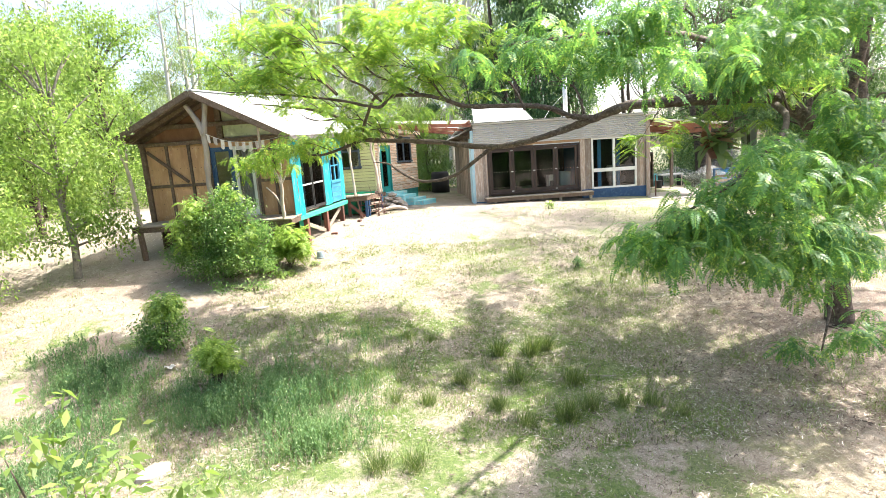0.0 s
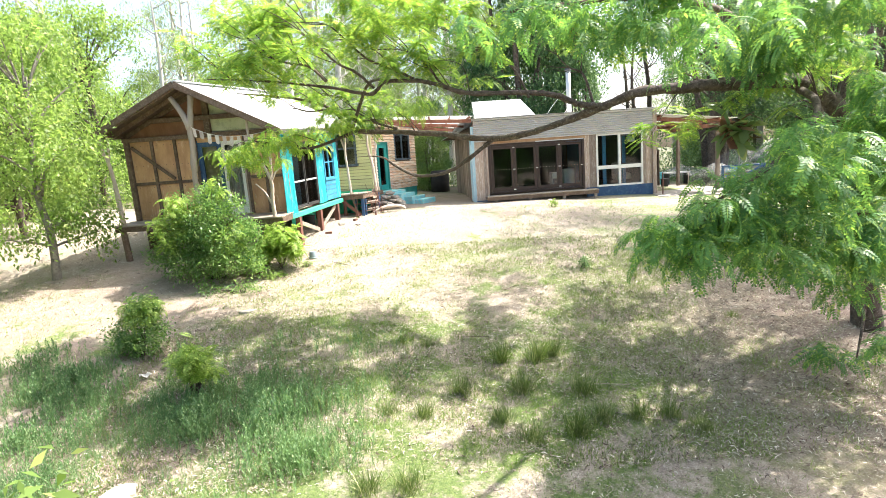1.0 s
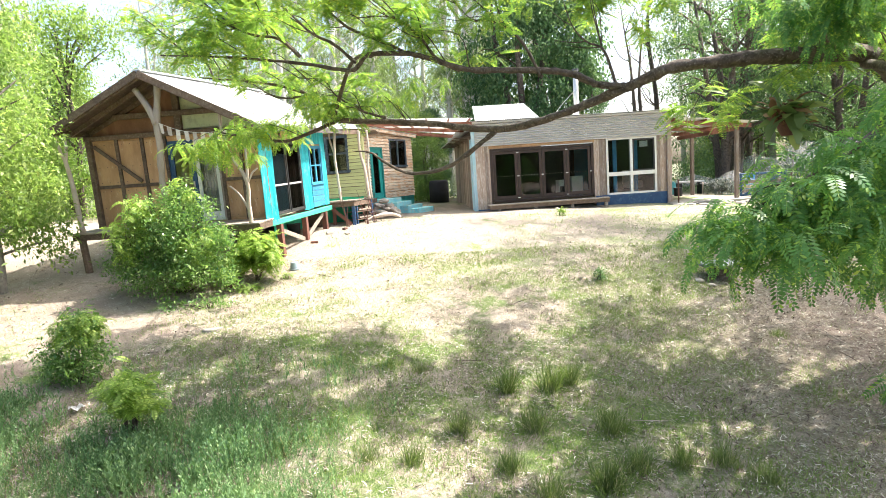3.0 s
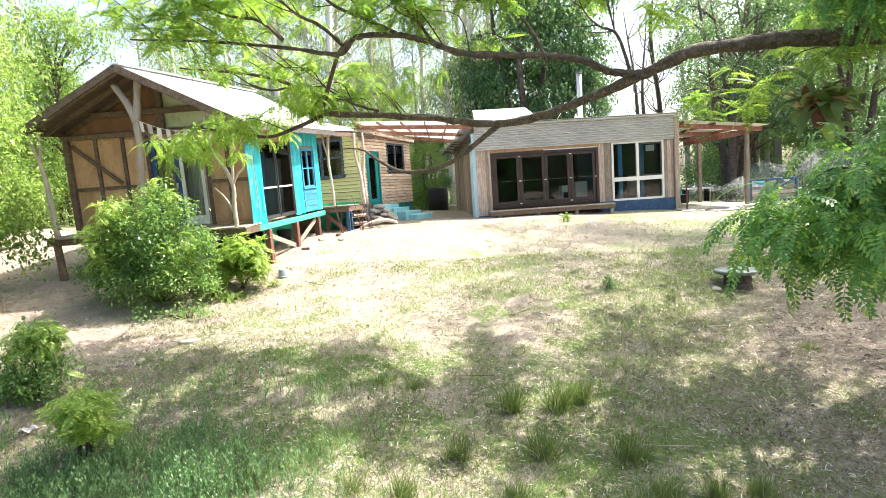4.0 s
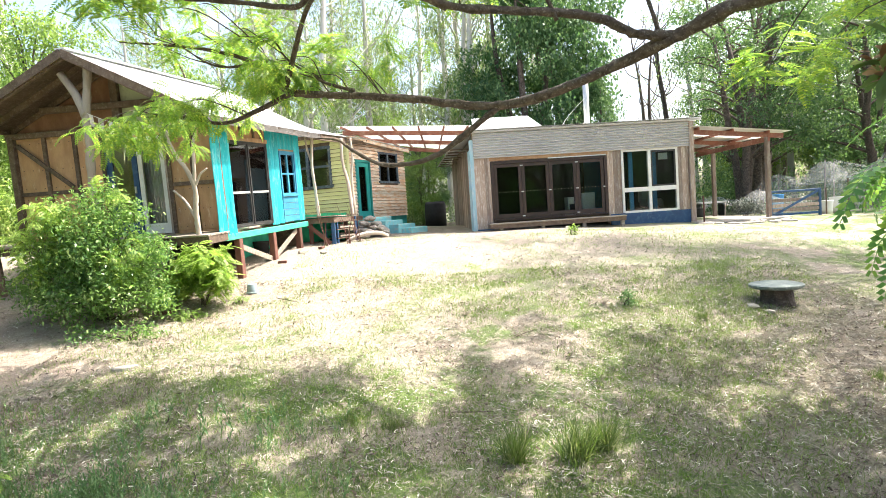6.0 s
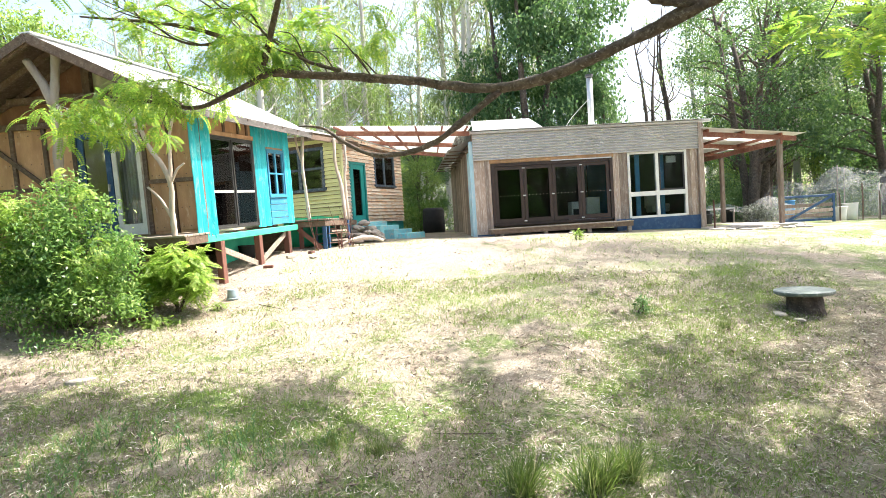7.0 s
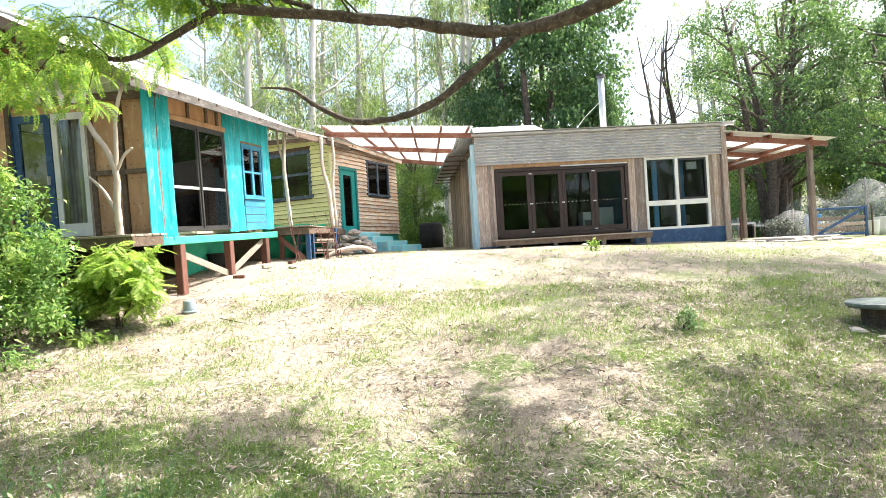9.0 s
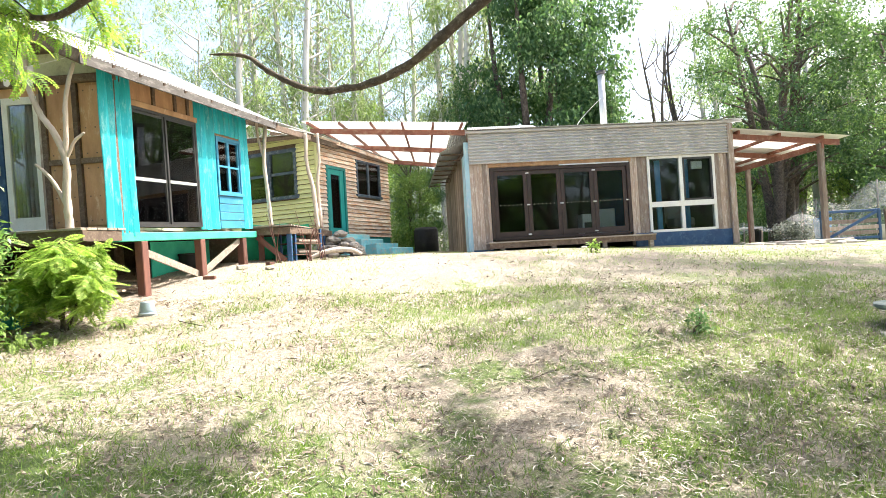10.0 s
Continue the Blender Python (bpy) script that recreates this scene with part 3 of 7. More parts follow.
def weatherboards(parent, material, s0, s1, z0, z1, plane, axis, holes=(), pitch=0.135, seed=3):
    """Lapped boards on the plane; axis 'x' runs along x and faces -y, 'y' runs along y and faces +x. holes: (s0, s1, z0, z1)."""
    r = random.Random(seed)
    n = int(round((z1 - z0) / pitch))
    for i in range(n):
        za, zb = z0 + i * pitch, z0 + (i + 1) * pitch - 0.013
        spans = [(s0, s1)]
        for h0, h1, hz0, hz1 in holes:
            if zb - 0.02 > hz0 and za < hz1:
                spans = [s for a, b in spans for s in ((a, min(b, h0)), (max(a, h1), b)) if s[1] - s[0] > 0.03]
        for a, b in spans:
            wob = r.uniform(-0.004, 0.004)
            out0, out1 = 0.05 + r.uniform(0, 0.006), 0.008
            bm = bmesh.new()
            vs = []
            for s in (a, b):
                for o, z in ((out0, za + wob), (out1, zb + wob), (0, zb + wob), (0, za + wob)):
                    vs.append(bm.verts.new((s, plane - o, z) if axis == "x" else (plane + o, s, z)))
            for f in ((0, 1, 2, 3), (7, 6, 5, 4), (0, 4, 5, 1), (1, 5, 6, 2), (2, 6, 7, 3), (3, 7, 4, 0)):
                bm.faces.new([vs[k] for k in f])
            bmesh.ops.recalc_face_normals(bm, faces=bm.faces)
            part("weatherboard", bm, material, parent)


# ---- timber house on stumps ----
HOUSE = pose(-7.36, -6.79, 0.37, 2.5, 0, -8)
SK = pose(0, 0, 0, 0, 0, -8)


def timber_house():
    h = thing("timber_house", HOUSE, "owner-built ply and timber house on stumps with iron roof", "house")
    # gable end
    bm = bmesh.new()
    for x0, x1, z0, z1 in ((-5.0, -2.78, 0, 2.45), (-1.3, -0.02, 0, 2.45), (-2.78, -1.3, 2.3, 2.45)):
        box(bm, x0, x1, -0.3, -0.2, z0, z1)
    gable = part("gable_wall", bm, M_PLY, h, "raw ply wall with dark studs")
    for x0, x1 in ((-4.93, -4.28), (-4.18, -3.53), (-3.43, -2.85), (-1.22, -0.72), (-0.62, -0.1)):
        for z0, z1 in ((0.06, 1.1), (1.19, 2.4)):
            part("ply_panel", one(x0, x1, -0.318, -0.304, z0, z1, bevel=0.004), M_PLY, gable)
    for x in (-4.23, -3.48, -2.82, -1.24, -0.67):
        part("stud", one(x - 0.045, x + 0.045, -0.37, -0.301, 0, 2.45, bevel=0.006), M_DARKWOOD, gable)
    part("corner_post", one(-5.1, -4.95, -0.42, -0.26, -0.02, 2.5, bevel=0.01), M_DARKWOOD, gable)
    part("corner_post", one(-0.1, 0.03, -0.41, -0.28, -0.02, 2.5, bevel=0.01), M_DARKWOOD, gable)
    for x0, x1 in ((-4.95, -2.86), (-1.26, -0.1)):
        part("rail", one(x0, x1, -0.36, -0.306, 1.1, 1.19), M_DARKWOOD, gable)
    bm = beam(bmesh.new(), (-4.88, -0.385, 2.3), (-3.6, -0.385, 1.25), 0.05, 0.09)
    part("brace", bm, M_DARKWOOD, gable)
    part("top_plate", one(-5.15, 0.05, -0.4, -0.2, 2.45, 2.58, bevel=0.008), M_DARKWOOD, gable)
    bm = bmesh.new()
    for x0, x1 in ((-4.9, -4.31), (-4.15, -3.56), (-3.4, -2.88), (-1.19, -0.75), (-0.59, -0.13)):
        for z in (0.14, 0.55, 1.02, 1.27, 1.7, 2.32):
            for x in (x0 + 0.06, (x0 + x1) / 2, x1 - 0.06):
                box(bm, x - 0.011, x + 0.011, -0.323, -0.316, z - 0.011, z + 0.011)
    part("screw_heads", bm, M_DARKWOOD, gable, "rusty screw heads")["kind"] = "stuff"
    # gable triangle
    bm = bmesh.new()
    vs = [bm.verts.new(p) for p in ((-5.0, -0.26, 2.58), (-2.35, -0.26, 2.58), (-2.35, -0.26, 3.9), (-5.0, -0.22, 2.58), (-2.35, -0.22, 2.58), (-2.35, -0.22, 3.9))]
    for f in ((0, 1, 2), (5, 4, 3), (0, 3, 4, 1), (1, 4, 5, 2), (2, 5, 3, 0)):
        bm.faces.new([vs[i] for i in f])
    part("gable_infill", bm, M_REDPLY, h, "red-stained board gable infill")
    bm = bmesh.new()
    vs = [bm.verts.new(p) for p in ((-2.25, -0.28, 2.62), (-0.1, -0.28, 2.62), (-2.25, -0.28, 3.85), (-2.25, -0.22, 2.62), (-0.1, -0.22, 2.62), (-2.25, -0.22, 3.85))]
    for f in ((0, 1, 2), (5, 4, 3), (0, 3, 4, 1), (1, 4, 5, 2), (2, 5, 3, 0)):
        bm.faces.new([vs[i] for i in f])
    part("gable_infill", bm, M_CREAM, h, "pale green gable sheet")
    part("king_post", one(-2.42, -2.24, -0.42, -0.29, 2.58, 3.85, bevel=0.01), M_DARKWOOD, h)
    part("tie_beam", one(-4.15, -0.75, -0.46, -0.3, 2.98, 3.12, bevel=0.01), M_DARKWOOD, h)
    # doors
    blue = part("door", frame_bm(0.72, 2.28, 0.12, 0.06, 0.14, 0.3), M_NAVY, h, "deep blue glazed door")
    move(blue, Matrix.Translation((-2.76, -0.28, 0.02)))
    pane_in(blue, 0.48, 1.84, Matrix.Translation((0.12, 0, 0.3)))
    part("handle", one(0.63, 0.66, -0.09, -0.03, 0.98, 1.14, bevel=0.006), M_STEEL, blue, "steel lever handle")
    part("door_jamb", one(-2.86, -2.765, -0.34, -0.2, 0, 2.36), M_NAVY, h, "deep blue door jamb")
    white = part("door", frame_bm(0.66, 2.28, 0.1, 0.06, 0.12, 0.24), M_WHITE, h, "white framed glass door")
    move(white, Matrix.Translation((-2.02, -0.27, 0.02)))
    pane_in(white, 0.46, 1.92, Matrix.Translation((0.1, 0, 0.24)))
    for k in range(7):
        x0 = -1.94 + k * 0.075
        part("curtain_fold", tube(bmesh.new(), [(x0, -0.12, 0.05), (x0 + 0.01, -0.12, 1.1), (x0, -0.12, 2.2)], [0.042, 0.04, 0.042], 8, 3, 0.1), M_FLAG, h, "grey net curtain fold", True)
    part("door_jamb", one(-1.355, -1.29, -0.33, -0.2, 0, 2.32), M_GREYBOARD, h)
    # long wall with the sliding window: skewed a little against the gable
    wall = part("side_wall", bmesh.new(), M_PLY, h, "ply and teal board side wall")
    bm = bmesh.new()
    for y0, y1, z0, z1 in ((-0.33, 0.0, 0, 2.62), (1.86, 2.52, 0, 2.62), (3.46, 3.78, 0, 2.62), (2.52, 3.46, 0, 0.72), (2.52, 3.46, 1.97, 2.62), (0.0, 1.86, 2.12, 2.62)):
        box(bm, -0.1, 0.0, y0, y1, z0, z1)
    bm.to_mesh(wall.data)
    bm.free()
    wall.matrix_basis = SK
    for i, (y0, y1) in enumerate(((0.06, 0.62), (0.7, 1.22), (1.3, 1.6))):
        part("ply_panel", one(0.002, 0.016, y0, y1, 2.24, 2.56), M_PLY, wall)
    for y in (0.03, 0.66, 1.26, 1.64):
        part("stud", one(0.002, 0.05, y - 0.035, y + 0.035, 2.22, 2.6), M_DARKWOOD, wall)
    part("lintel", one(0.002, 0.06, -0.02, 1.88, 2.12, 2.22), M_PLY, wall)

    def teal_board(y0, y1, z0, z1, bulge, seed):
        """A split, wavy-edged upright slab."""
        bm = bmesh.new()
        rr = random.Random(seed)
        ph = rr.uniform(0, 6)
        rows = 9
        prev = None
        for k in range(rows + 1):
            z = z0 + (z1 - z0) * k / rows
            w0 = y0 + 0.012 * math.sin(k * 0.9 + ph)
            w1 = y1 + 0.02 + 0.012 * math.sin(k * 0.7 + ph * 2)
            mid = (w0 + w1) / 2 + 0.01 * math.sin(k + ph)
            o = 0.04 if y1 < 0.04 else 0.0
            ring = [bm.verts.new((p + o, q, z)) for p, q in ((0.003, w0), (0.02, w0 + 0.004), (0.02 + bulge, mid), (0.02, w1 - 0.004), (0.003, w1))]
            if prev:
                for a in range(4):
                    bm.faces.new((prev[a], prev[a + 1], ring[a + 1], ring[a]))
            prev = ring
        bmesh.ops.recalc_face_normals(bm, faces=bm.faces)
        part("teal_slab", bm, M_TEAL, wall, "bright teal split slab")
    for i, (y0, y1, z0, z1, b) in enumerate(((-0.66, -0.5, -0.1, 2.55, 0.04), (-0.5, -0.35, -0.15, 2.58, 0.05), (-0.35, -0.22, -0.12, 2.6, 0.05), (-0.22, -0.1, -0.16, 2.6, 0.06), (-0.1, 0.03, -0.14, 2.6, 0.04),
                                           (1.87, 2.05, -0.05, 2.6, 0.05), (2.05, 2.2, -0.06, 2.6, 0.03), (2.2, 2.36, -0.04, 2.6, 0.05), (2.36, 2.5, -0.05, 2.6, 0.03),
                                           (2.5, 2.68, 2.02, 2.6, 0.03), (2.68, 2.9, 2.02, 2.6, 0.04), (2.9, 3.12, 2.02, 2.6, 0.03), (3.12, 3.32, 2.02, 2.6, 0.03), (3.32, 3.48, 2.02, 2.6, 0.03),
                                           (3.48, 3.64, -0.04, 2.62, 0.04), (3.64, 3.82, -0.04, 2.62, 0.04))):
        teal_board(y0, y1, z0, z1, b, i)
    for k in range(4):
        part("teal_board", one(0.003, 0.03 + 0.006 * (k % 2), 2.53, 3.46, -0.03 + k * 0.18, 0.14 + k * 0.18, bevel=0.005), M_BLUETRIM, wall, "blue painted board")
    # sliding window
    sl = part("sliding_window", bmesh.new(), M_BLACKFRAME, h, "dark framed two-leaf sliding window")
    bm = bmesh.new()
    box(bm, -0.06, 0.045, 0.0, 0.045, 0.0, 2.12)
    box(bm, -0.06, 0.045, 1.815, 1.86, 0.0, 2.12)
    box(bm, -0.058, 0.043, 0.045, 1.815, 2.07, 2.12)
    box(bm, -0.058, 0.043, 0.045, 1.815, 0.0, 0.05)
    bm.to_mesh(sl.data)
    bm.free()
    members(sl, "frame_member")
    sl.matrix_basis = SK
    for y0, x in ((0.045, -0.005), (0.93, 0.02)):
        m = Matrix.Translation((x, y0, 0.05)) @ pose(0, 0, 0, 0, 0, 90)
        lf = part("sash", frame_bm(0.885, 2.02, 0.045, 0.025), M_BLACKFRAME, sl)
        lf.matrix_basis = m
        part("mid_rail", one(x - 0.01, x + 0.014, y0 + 0.045, y0 + 0.84, 0.83, 0.885), M_STEEL, sl)
        pane_in(sl, 0.8, 1.93, Matrix.Translation((x, y0 + 0.045, 0.095)) @ pose(0, 0, 0, 0, 0, 90), M_SHINY)
    # small casement
    cs = part("casement_window", bmesh.new(), M_BLUETRIM, h, "small blue casement window")
    bm = bmesh.new()
    box(bm, -0.05, 0.05, 2.52, 2.58, 0.74, 1.97)
    box(bm, -0.05, 0.05, 3.4, 3.46, 0.74, 1.97)
    box(bm, -0.048, 0.048, 2.58, 3.4, 1.91, 1.97)
    box(bm, -0.048, 0.07, 2.5, 3.48, 0.69, 0.75)
    bm.to_mesh(cs.data)
    bm.free()
    members(cs, "frame_member")
    cs.matrix_basis = SK
    for y0 in (2.58, 2.99):
        sash = part("sash", frame_bm(0.41, 1.16, 0.04, 0.03), M_BLUETRIM, cs, "blue painted sash")
        sash.matrix_basis = Matrix.Translation((0.01, y0, 0.75)) @ pose(0, 0, 0, 0, 0, 90)
        part("sash_rail", one(-0.005, 0.024, y0 + 0.04, y0 + 0.37, 1.31, 1.35), M_BLUETRIM, cs)
        pane_in(cs, 0.39, 1.14, Matrix.Translation((0, y0 + 0.01, 0.76)) @ pose(0, 0, 0, 0, 0, 90))
    part("curtain", one(-0.06, -0.05, 2.6, 3.4, 0.78, 1.08), M_WHITE, cs, "white half curtain")
    for y0, y1 in ((2.6, 2.78), (3.02, 3.12), (3.22, 3.4)):
        part("curtain", one(-0.09, -0.075, y0, y1, 1.1, 1.9), M_WHITE, cs, "gathered white side curtain")
    # far and hidden walls, floor and ceiling close the room
    bm = bmesh.new()
    box(bm, -5.0, 0.45, 3.9, 4.0, 0, 2.6)
    box(bm, -5.0, -4.9, -0.2, 3.9, 0, 2.6)
    # added lime boards stand in for the cabin wall's reflection in the sliding window
    inner = part("rear_wall", bm, M_LIME, h, "inner lime boards standing in for the window's reflection")
    weatherboards(inner, M_LIME, -4.9, 0.4, 0.0, 2.6, 3.9, "x", (), 0.14, 9)
    # floor and ceiling are invented pale to bounce daylight onto those boards
    part("floor_sheet", one(-5.0, 0.0, -0.2, 3.9, -0.06, -0.01), M_BOUNCEFLOOR, h, "pale timber floor")
    part("ceiling_sheet", box(bmesh.new(), -4.9, 0.0, -0.19, 3.85, 2.6, 2.64), M_WHITE, h, "added white ceiling that bounces daylight")
    # roof
    RF, RB = (-2.5, -1.75, 4.0), (-1.64, 4.4, 4.0)
    EF, EB = (0.32, -1.55, 2.52), (1.12, 4.2, 2.52)
    LF, LB = (-5.3, -1.5, 2.74), (-4.4, 4.7, 2.74)
    roof = part("roof", wavy_quad(bmesh.new(), EF, EB, RB, RF), M_TIN, h, "bright corrugated iron roof")
    part("roof", wavy_quad(bmesh.new(), LB, LF, RF, RB), M_TIN, h, "bright corrugated iron roof")
    part("ridge_cap", beam(bmesh.new(), (RF[0], RF[1], 4.03), (RB[0], RB[1], 4.03), 0.26, 0.03), M_TIN, roof)

    def on(a, b, s, dz):
        return tuple(Vector(a).lerp(Vector(b), s) + Vector((0, 0, dz)))
    for a, b, c, d in ((EF, EB, RB, RF), (LB, LF, RF, RB)):
        bm = slab(bmesh.new(), [(p[0], p[1], p[2] - 0.045) for p in (a, b, c, d)], 0.012)
        part("roof_lining", bm, M_DARKWOOD, h, "dark stained roof lining")
    for s in (0.012, 0.11, 0.21, 0.31, 0.41, 0.55, 0.7, 0.85, 0.98):
        part("rafter", beam(bmesh.new(), on(EF, EB, s, -0.1), on(RF, RB, s, -0.1), 0.06, 0.15), M_DARKWOOD, h)
        part("rafter", beam(bmesh.new(), on(LF, LB, s, -0.1), on(RF, RB, s, -0.1), 0.06, 0.15), M_DARKWOOD, h)
    for s in (0.02, 0.35, 0.68):
        part("batten", beam(bmesh.new(), on(LF, RF, s, -0.022), on(LB, RB, s, -0.022), 0.07, 0.035), M_DARKWOOD, h)
        part("batten", beam(bmesh.new(), on(EF, RF, s, -0.022), on(EB, RB, s, -0.022), 0.07, 0.035), M_DARKWOOD, h)
    part("barge_board", beam(bmesh.new(), on(LF, RF, 0, -0.06), on(LF, RF, 1, -0.06), 0.03, 0.17), M_DARKWOOD, h)
    part("barge_board", beam(bmesh.new(), on(EF, RF, 0, -0.06), on(EF, RF, 1, -0.06), 0.03, 0.17), M_DARKWOOD, h)
    part("fascia_board", beam(bmesh.new(), on(EF, EB, 0, -0.09), on(EF, EB, 1, -0.09), 0.03, 0.15), M_EAVE, h)
    part("fascia_board", beam(bmesh.new(), on(LF, LB, 0, -0.09), on(LF, LB, 1, -0.09), 0.03, 0.15), M_DARKWOOD, h)
    # verandah floor
    dk = part("verandah_deck", one(-5.2, 0.06, -1.4, -1.3, -0.22, -0.06), M_DARKWOOD, h, "grey verandah deck")
    for k in range(9):
        y = -1.42 + k * 0.125
        part("deck_board", one(-5.25 + 0.02 * math.sin(k * 2.3), 0.05 + 0.03 * math.sin(k * 3.1), y, y + 0.115, -0.058, -0.02, bevel=0.004), M_DECK, dk)
    for x in (-5.1, -3.4, -1.7, 0.0):
        part("joist", one(x - 0.04, x + 0.04, -1.3, 3.8, -0.23, -0.065), M_DARKWOOD, dk)
    eb = part("edge_beam", one(-0.1, 0.1, -0.5, 3.85, -0.25, -0.1, bevel=0.01), M_GREENTRIM, h, "sea green edge beam")
    eb.matrix_basis = SK
    # stumps and braces
    for k, (x, y, mat) in enumerate(((0.02, 0.1, M_STUMP), (0.02, 1.75, M_STUMP), (0.02, 3.3, M_STUMP), (-1.9, 1.75, M_DARKWOOD), (-1.9, 3.3, M_DARKWOOD))):
        q = HOUSE @ SK @ Vector((x, y, 0))
        foot = (HOUSE @ SK).inverted() @ Vector((q.x, q.y, gz(q.x, q.y) - 0.1))
        st = part("stump", tube(bmesh.new(), [(x, y, foot.z), (x, y, -0.25)], [0.1, 0.085], 10, 4, 0.05) if mat is M_DARKWOOD else one(x - 0.08, x + 0.08, y - 0.08, y + 0.08, foot.z, -0.25, bevel=0.012), mat, h, "red-brown timber stump")
        st.matrix_basis = SK
    for a, b in (((0.0, 0.2, -0.45), (0.0, 1.68, -0.95)), ((0.0, 1.85, -0.92), (0.0, 3.25, -0.3))):
        br = part("brace", beam(bmesh.new(), a, b, 0.04, 0.13), M_DECK, h, "pale diagonal brace")
        br.matrix_basis = SK
    for x in (-5.0, -2.5):
        q = HOUSE @ Vector((x, -1.3, 0))
        foot = HOUSE.inverted() @ Vector((q.x, q.y, gz(q.x, q.y) - 0.1))
        part("stump", tube(bmesh.new(), [(x + 0.03, -1.28, foot.z), (x, -1.3, -0.22)], [0.1, 0.09], 9, 4, 0.08), M_DARKWOOD, h)
    bm = bmesh.new()
    box(bm, -4.9, 0.4, 3.55, 3.6, -1.4, -0.1)
    box(bm, -4.95, -4.9, -0.2, 3.6, -1.4, -0.1)
    part("underfloor_boarding", bm, M_DARKWOOD, h, "dark underfloor boarding")
    cloth = part("underfloor_screen", one(-0.95, -0.93, 1.5, 3.75, -1.0, -0.25), M_SHADECLOTH, h, "green shade cloth skirt")
    cloth.matrix_basis = SK
    # forked bush poles that carry the verandah roof
    bm = tube(bmesh.new(), [(-2.42, -1.3, -0.04), (-2.47, -1.33, 1.2), (-2.4, -1.34, 2.1), (-2.38, -1.36, 2.75)], [0.09, 0.08, 0.085, 0.095], 10, 8, rough=0.3)
    tube(bm, [(-2.38, -1.36, 2.7), (-2.55, -1.37, 3.15), (-2.83, -1.38, 3.62)], [0.1, 0.085, 0.075], 9)
    tube(bm, [(-2.38, -1.36, 2.72), (-2.3, -1.35, 3.2), (-2.22, -1.36, 3.68)], [0.095, 0.08, 0.085], 9)
    part("forked_post", bm, M_DRIFT, h, "forked bush pole", True)
    bm = tube(bmesh.new(), [(-4.95, -1.3, -0.04), (-5.0, -1.32, 1.3), (-5.08, -1.34, 2.0)], [0.075, 0.06, 0.05], 9)
    tube(bm, [(-5.06, -1.34, 1.9), (-5.16, -1.36, 2.25), (-5.2, -1.36, 2.62)], [0.045, 0.04, 0.035], 7)
    tube(bm, [(-5.06, -1.34, 1.9), (-4.98, -1.34, 2.3), (-4.98, -1.33, 2.66)], [0.045, 0.035, 0.03], 7)
    part("forked_post", bm, M_DRIFT, h, "forked bush pole", True)
    bm = tube(bmesh.new(), [(-0.2, -1.3, -0.04), (-0.22, -1.3, 0.45), (-0.17, -1.32, 0.95), (-0.28, -1.33, 1.35), (-0.52, -1.34, 1.75), (-0.66, -1.35, 2.2), (-0.68, -1.35, 2.85)], [0.062, 0.056, 0.05, 0.046, 0.042, 0.04, 0.036], 10, 8, rough=0.4)
    tube(bm, [(-0.18, -1.32, 0.95), (-0.13, -1.33, 1.5), (-0.1, -1.32, 1.95), (0.06, -1.32, 2.45)], [0.042, 0.035, 0.033, 0.03], 9, 8, rough=0.4)
    tube(bm, [(-0.15, -1.32, 1.05), (-0.02, -1.31, 1.28), (0.14, -1.31, 1.4)], [0.027, 0.022, 0.016], 7, 6, rough=0.4)
    tube(bm, [(-0.22, -1.3, 0.3), (-0.42, -1.31, 0.72), (-0.66, -1.32, 0.98)], [0.035, 0.029, 0.022], 7, 6, rough=0.4)
    part("branching_post", bm, M_DRIFT, h, "bleached branching tree post", True)
    # step-down roof over the side porch
    bm = wavy_quad(bmesh.new(), (1.13, 4.1, 2.53), (1.4, 5.97, 2.57), (-0.93, 6.27, 3.28), (-1.2, 4.4, 3.35))
    part("porch_roof", bm, M_TIN, h, "corrugated iron porch roof")
    # this unseen half is made translucent to brighten the lime wall below
    bm = wavy_quad(bmesh.new(), (1.4, 5.98, 2.57), (1.75, 8.4, 2.62), (-0.6, 8.7, 3.2), (-0.93, 6.28, 3.28))
    part("porch_roof", bm, M_SHEET, h, "added milky porch roof half that lets daylight through")
    for s in (0.03, 0.5, 0.97):
        a = Vector((1.13, 4.1, 2.44)).lerp(Vector((1.75, 8.4, 2.53)), s)
        b = Vector((-1.2, 4.4, 3.26)).lerp(Vector((-0.6, 8.7, 3.11)), s)
        part("porch_rafter", beam(bmesh.new(), a, b, 0.06, 0.12), M_DARKWOOD, h)
    part("porch_beam", beam(bmesh.new(), (1.05, 4.0, 2.4), (1.65, 8.3, 2.48), 0.07, 0.14), M_DARKWOOD, h, "weathered porch beam")
    return h


timber_house()


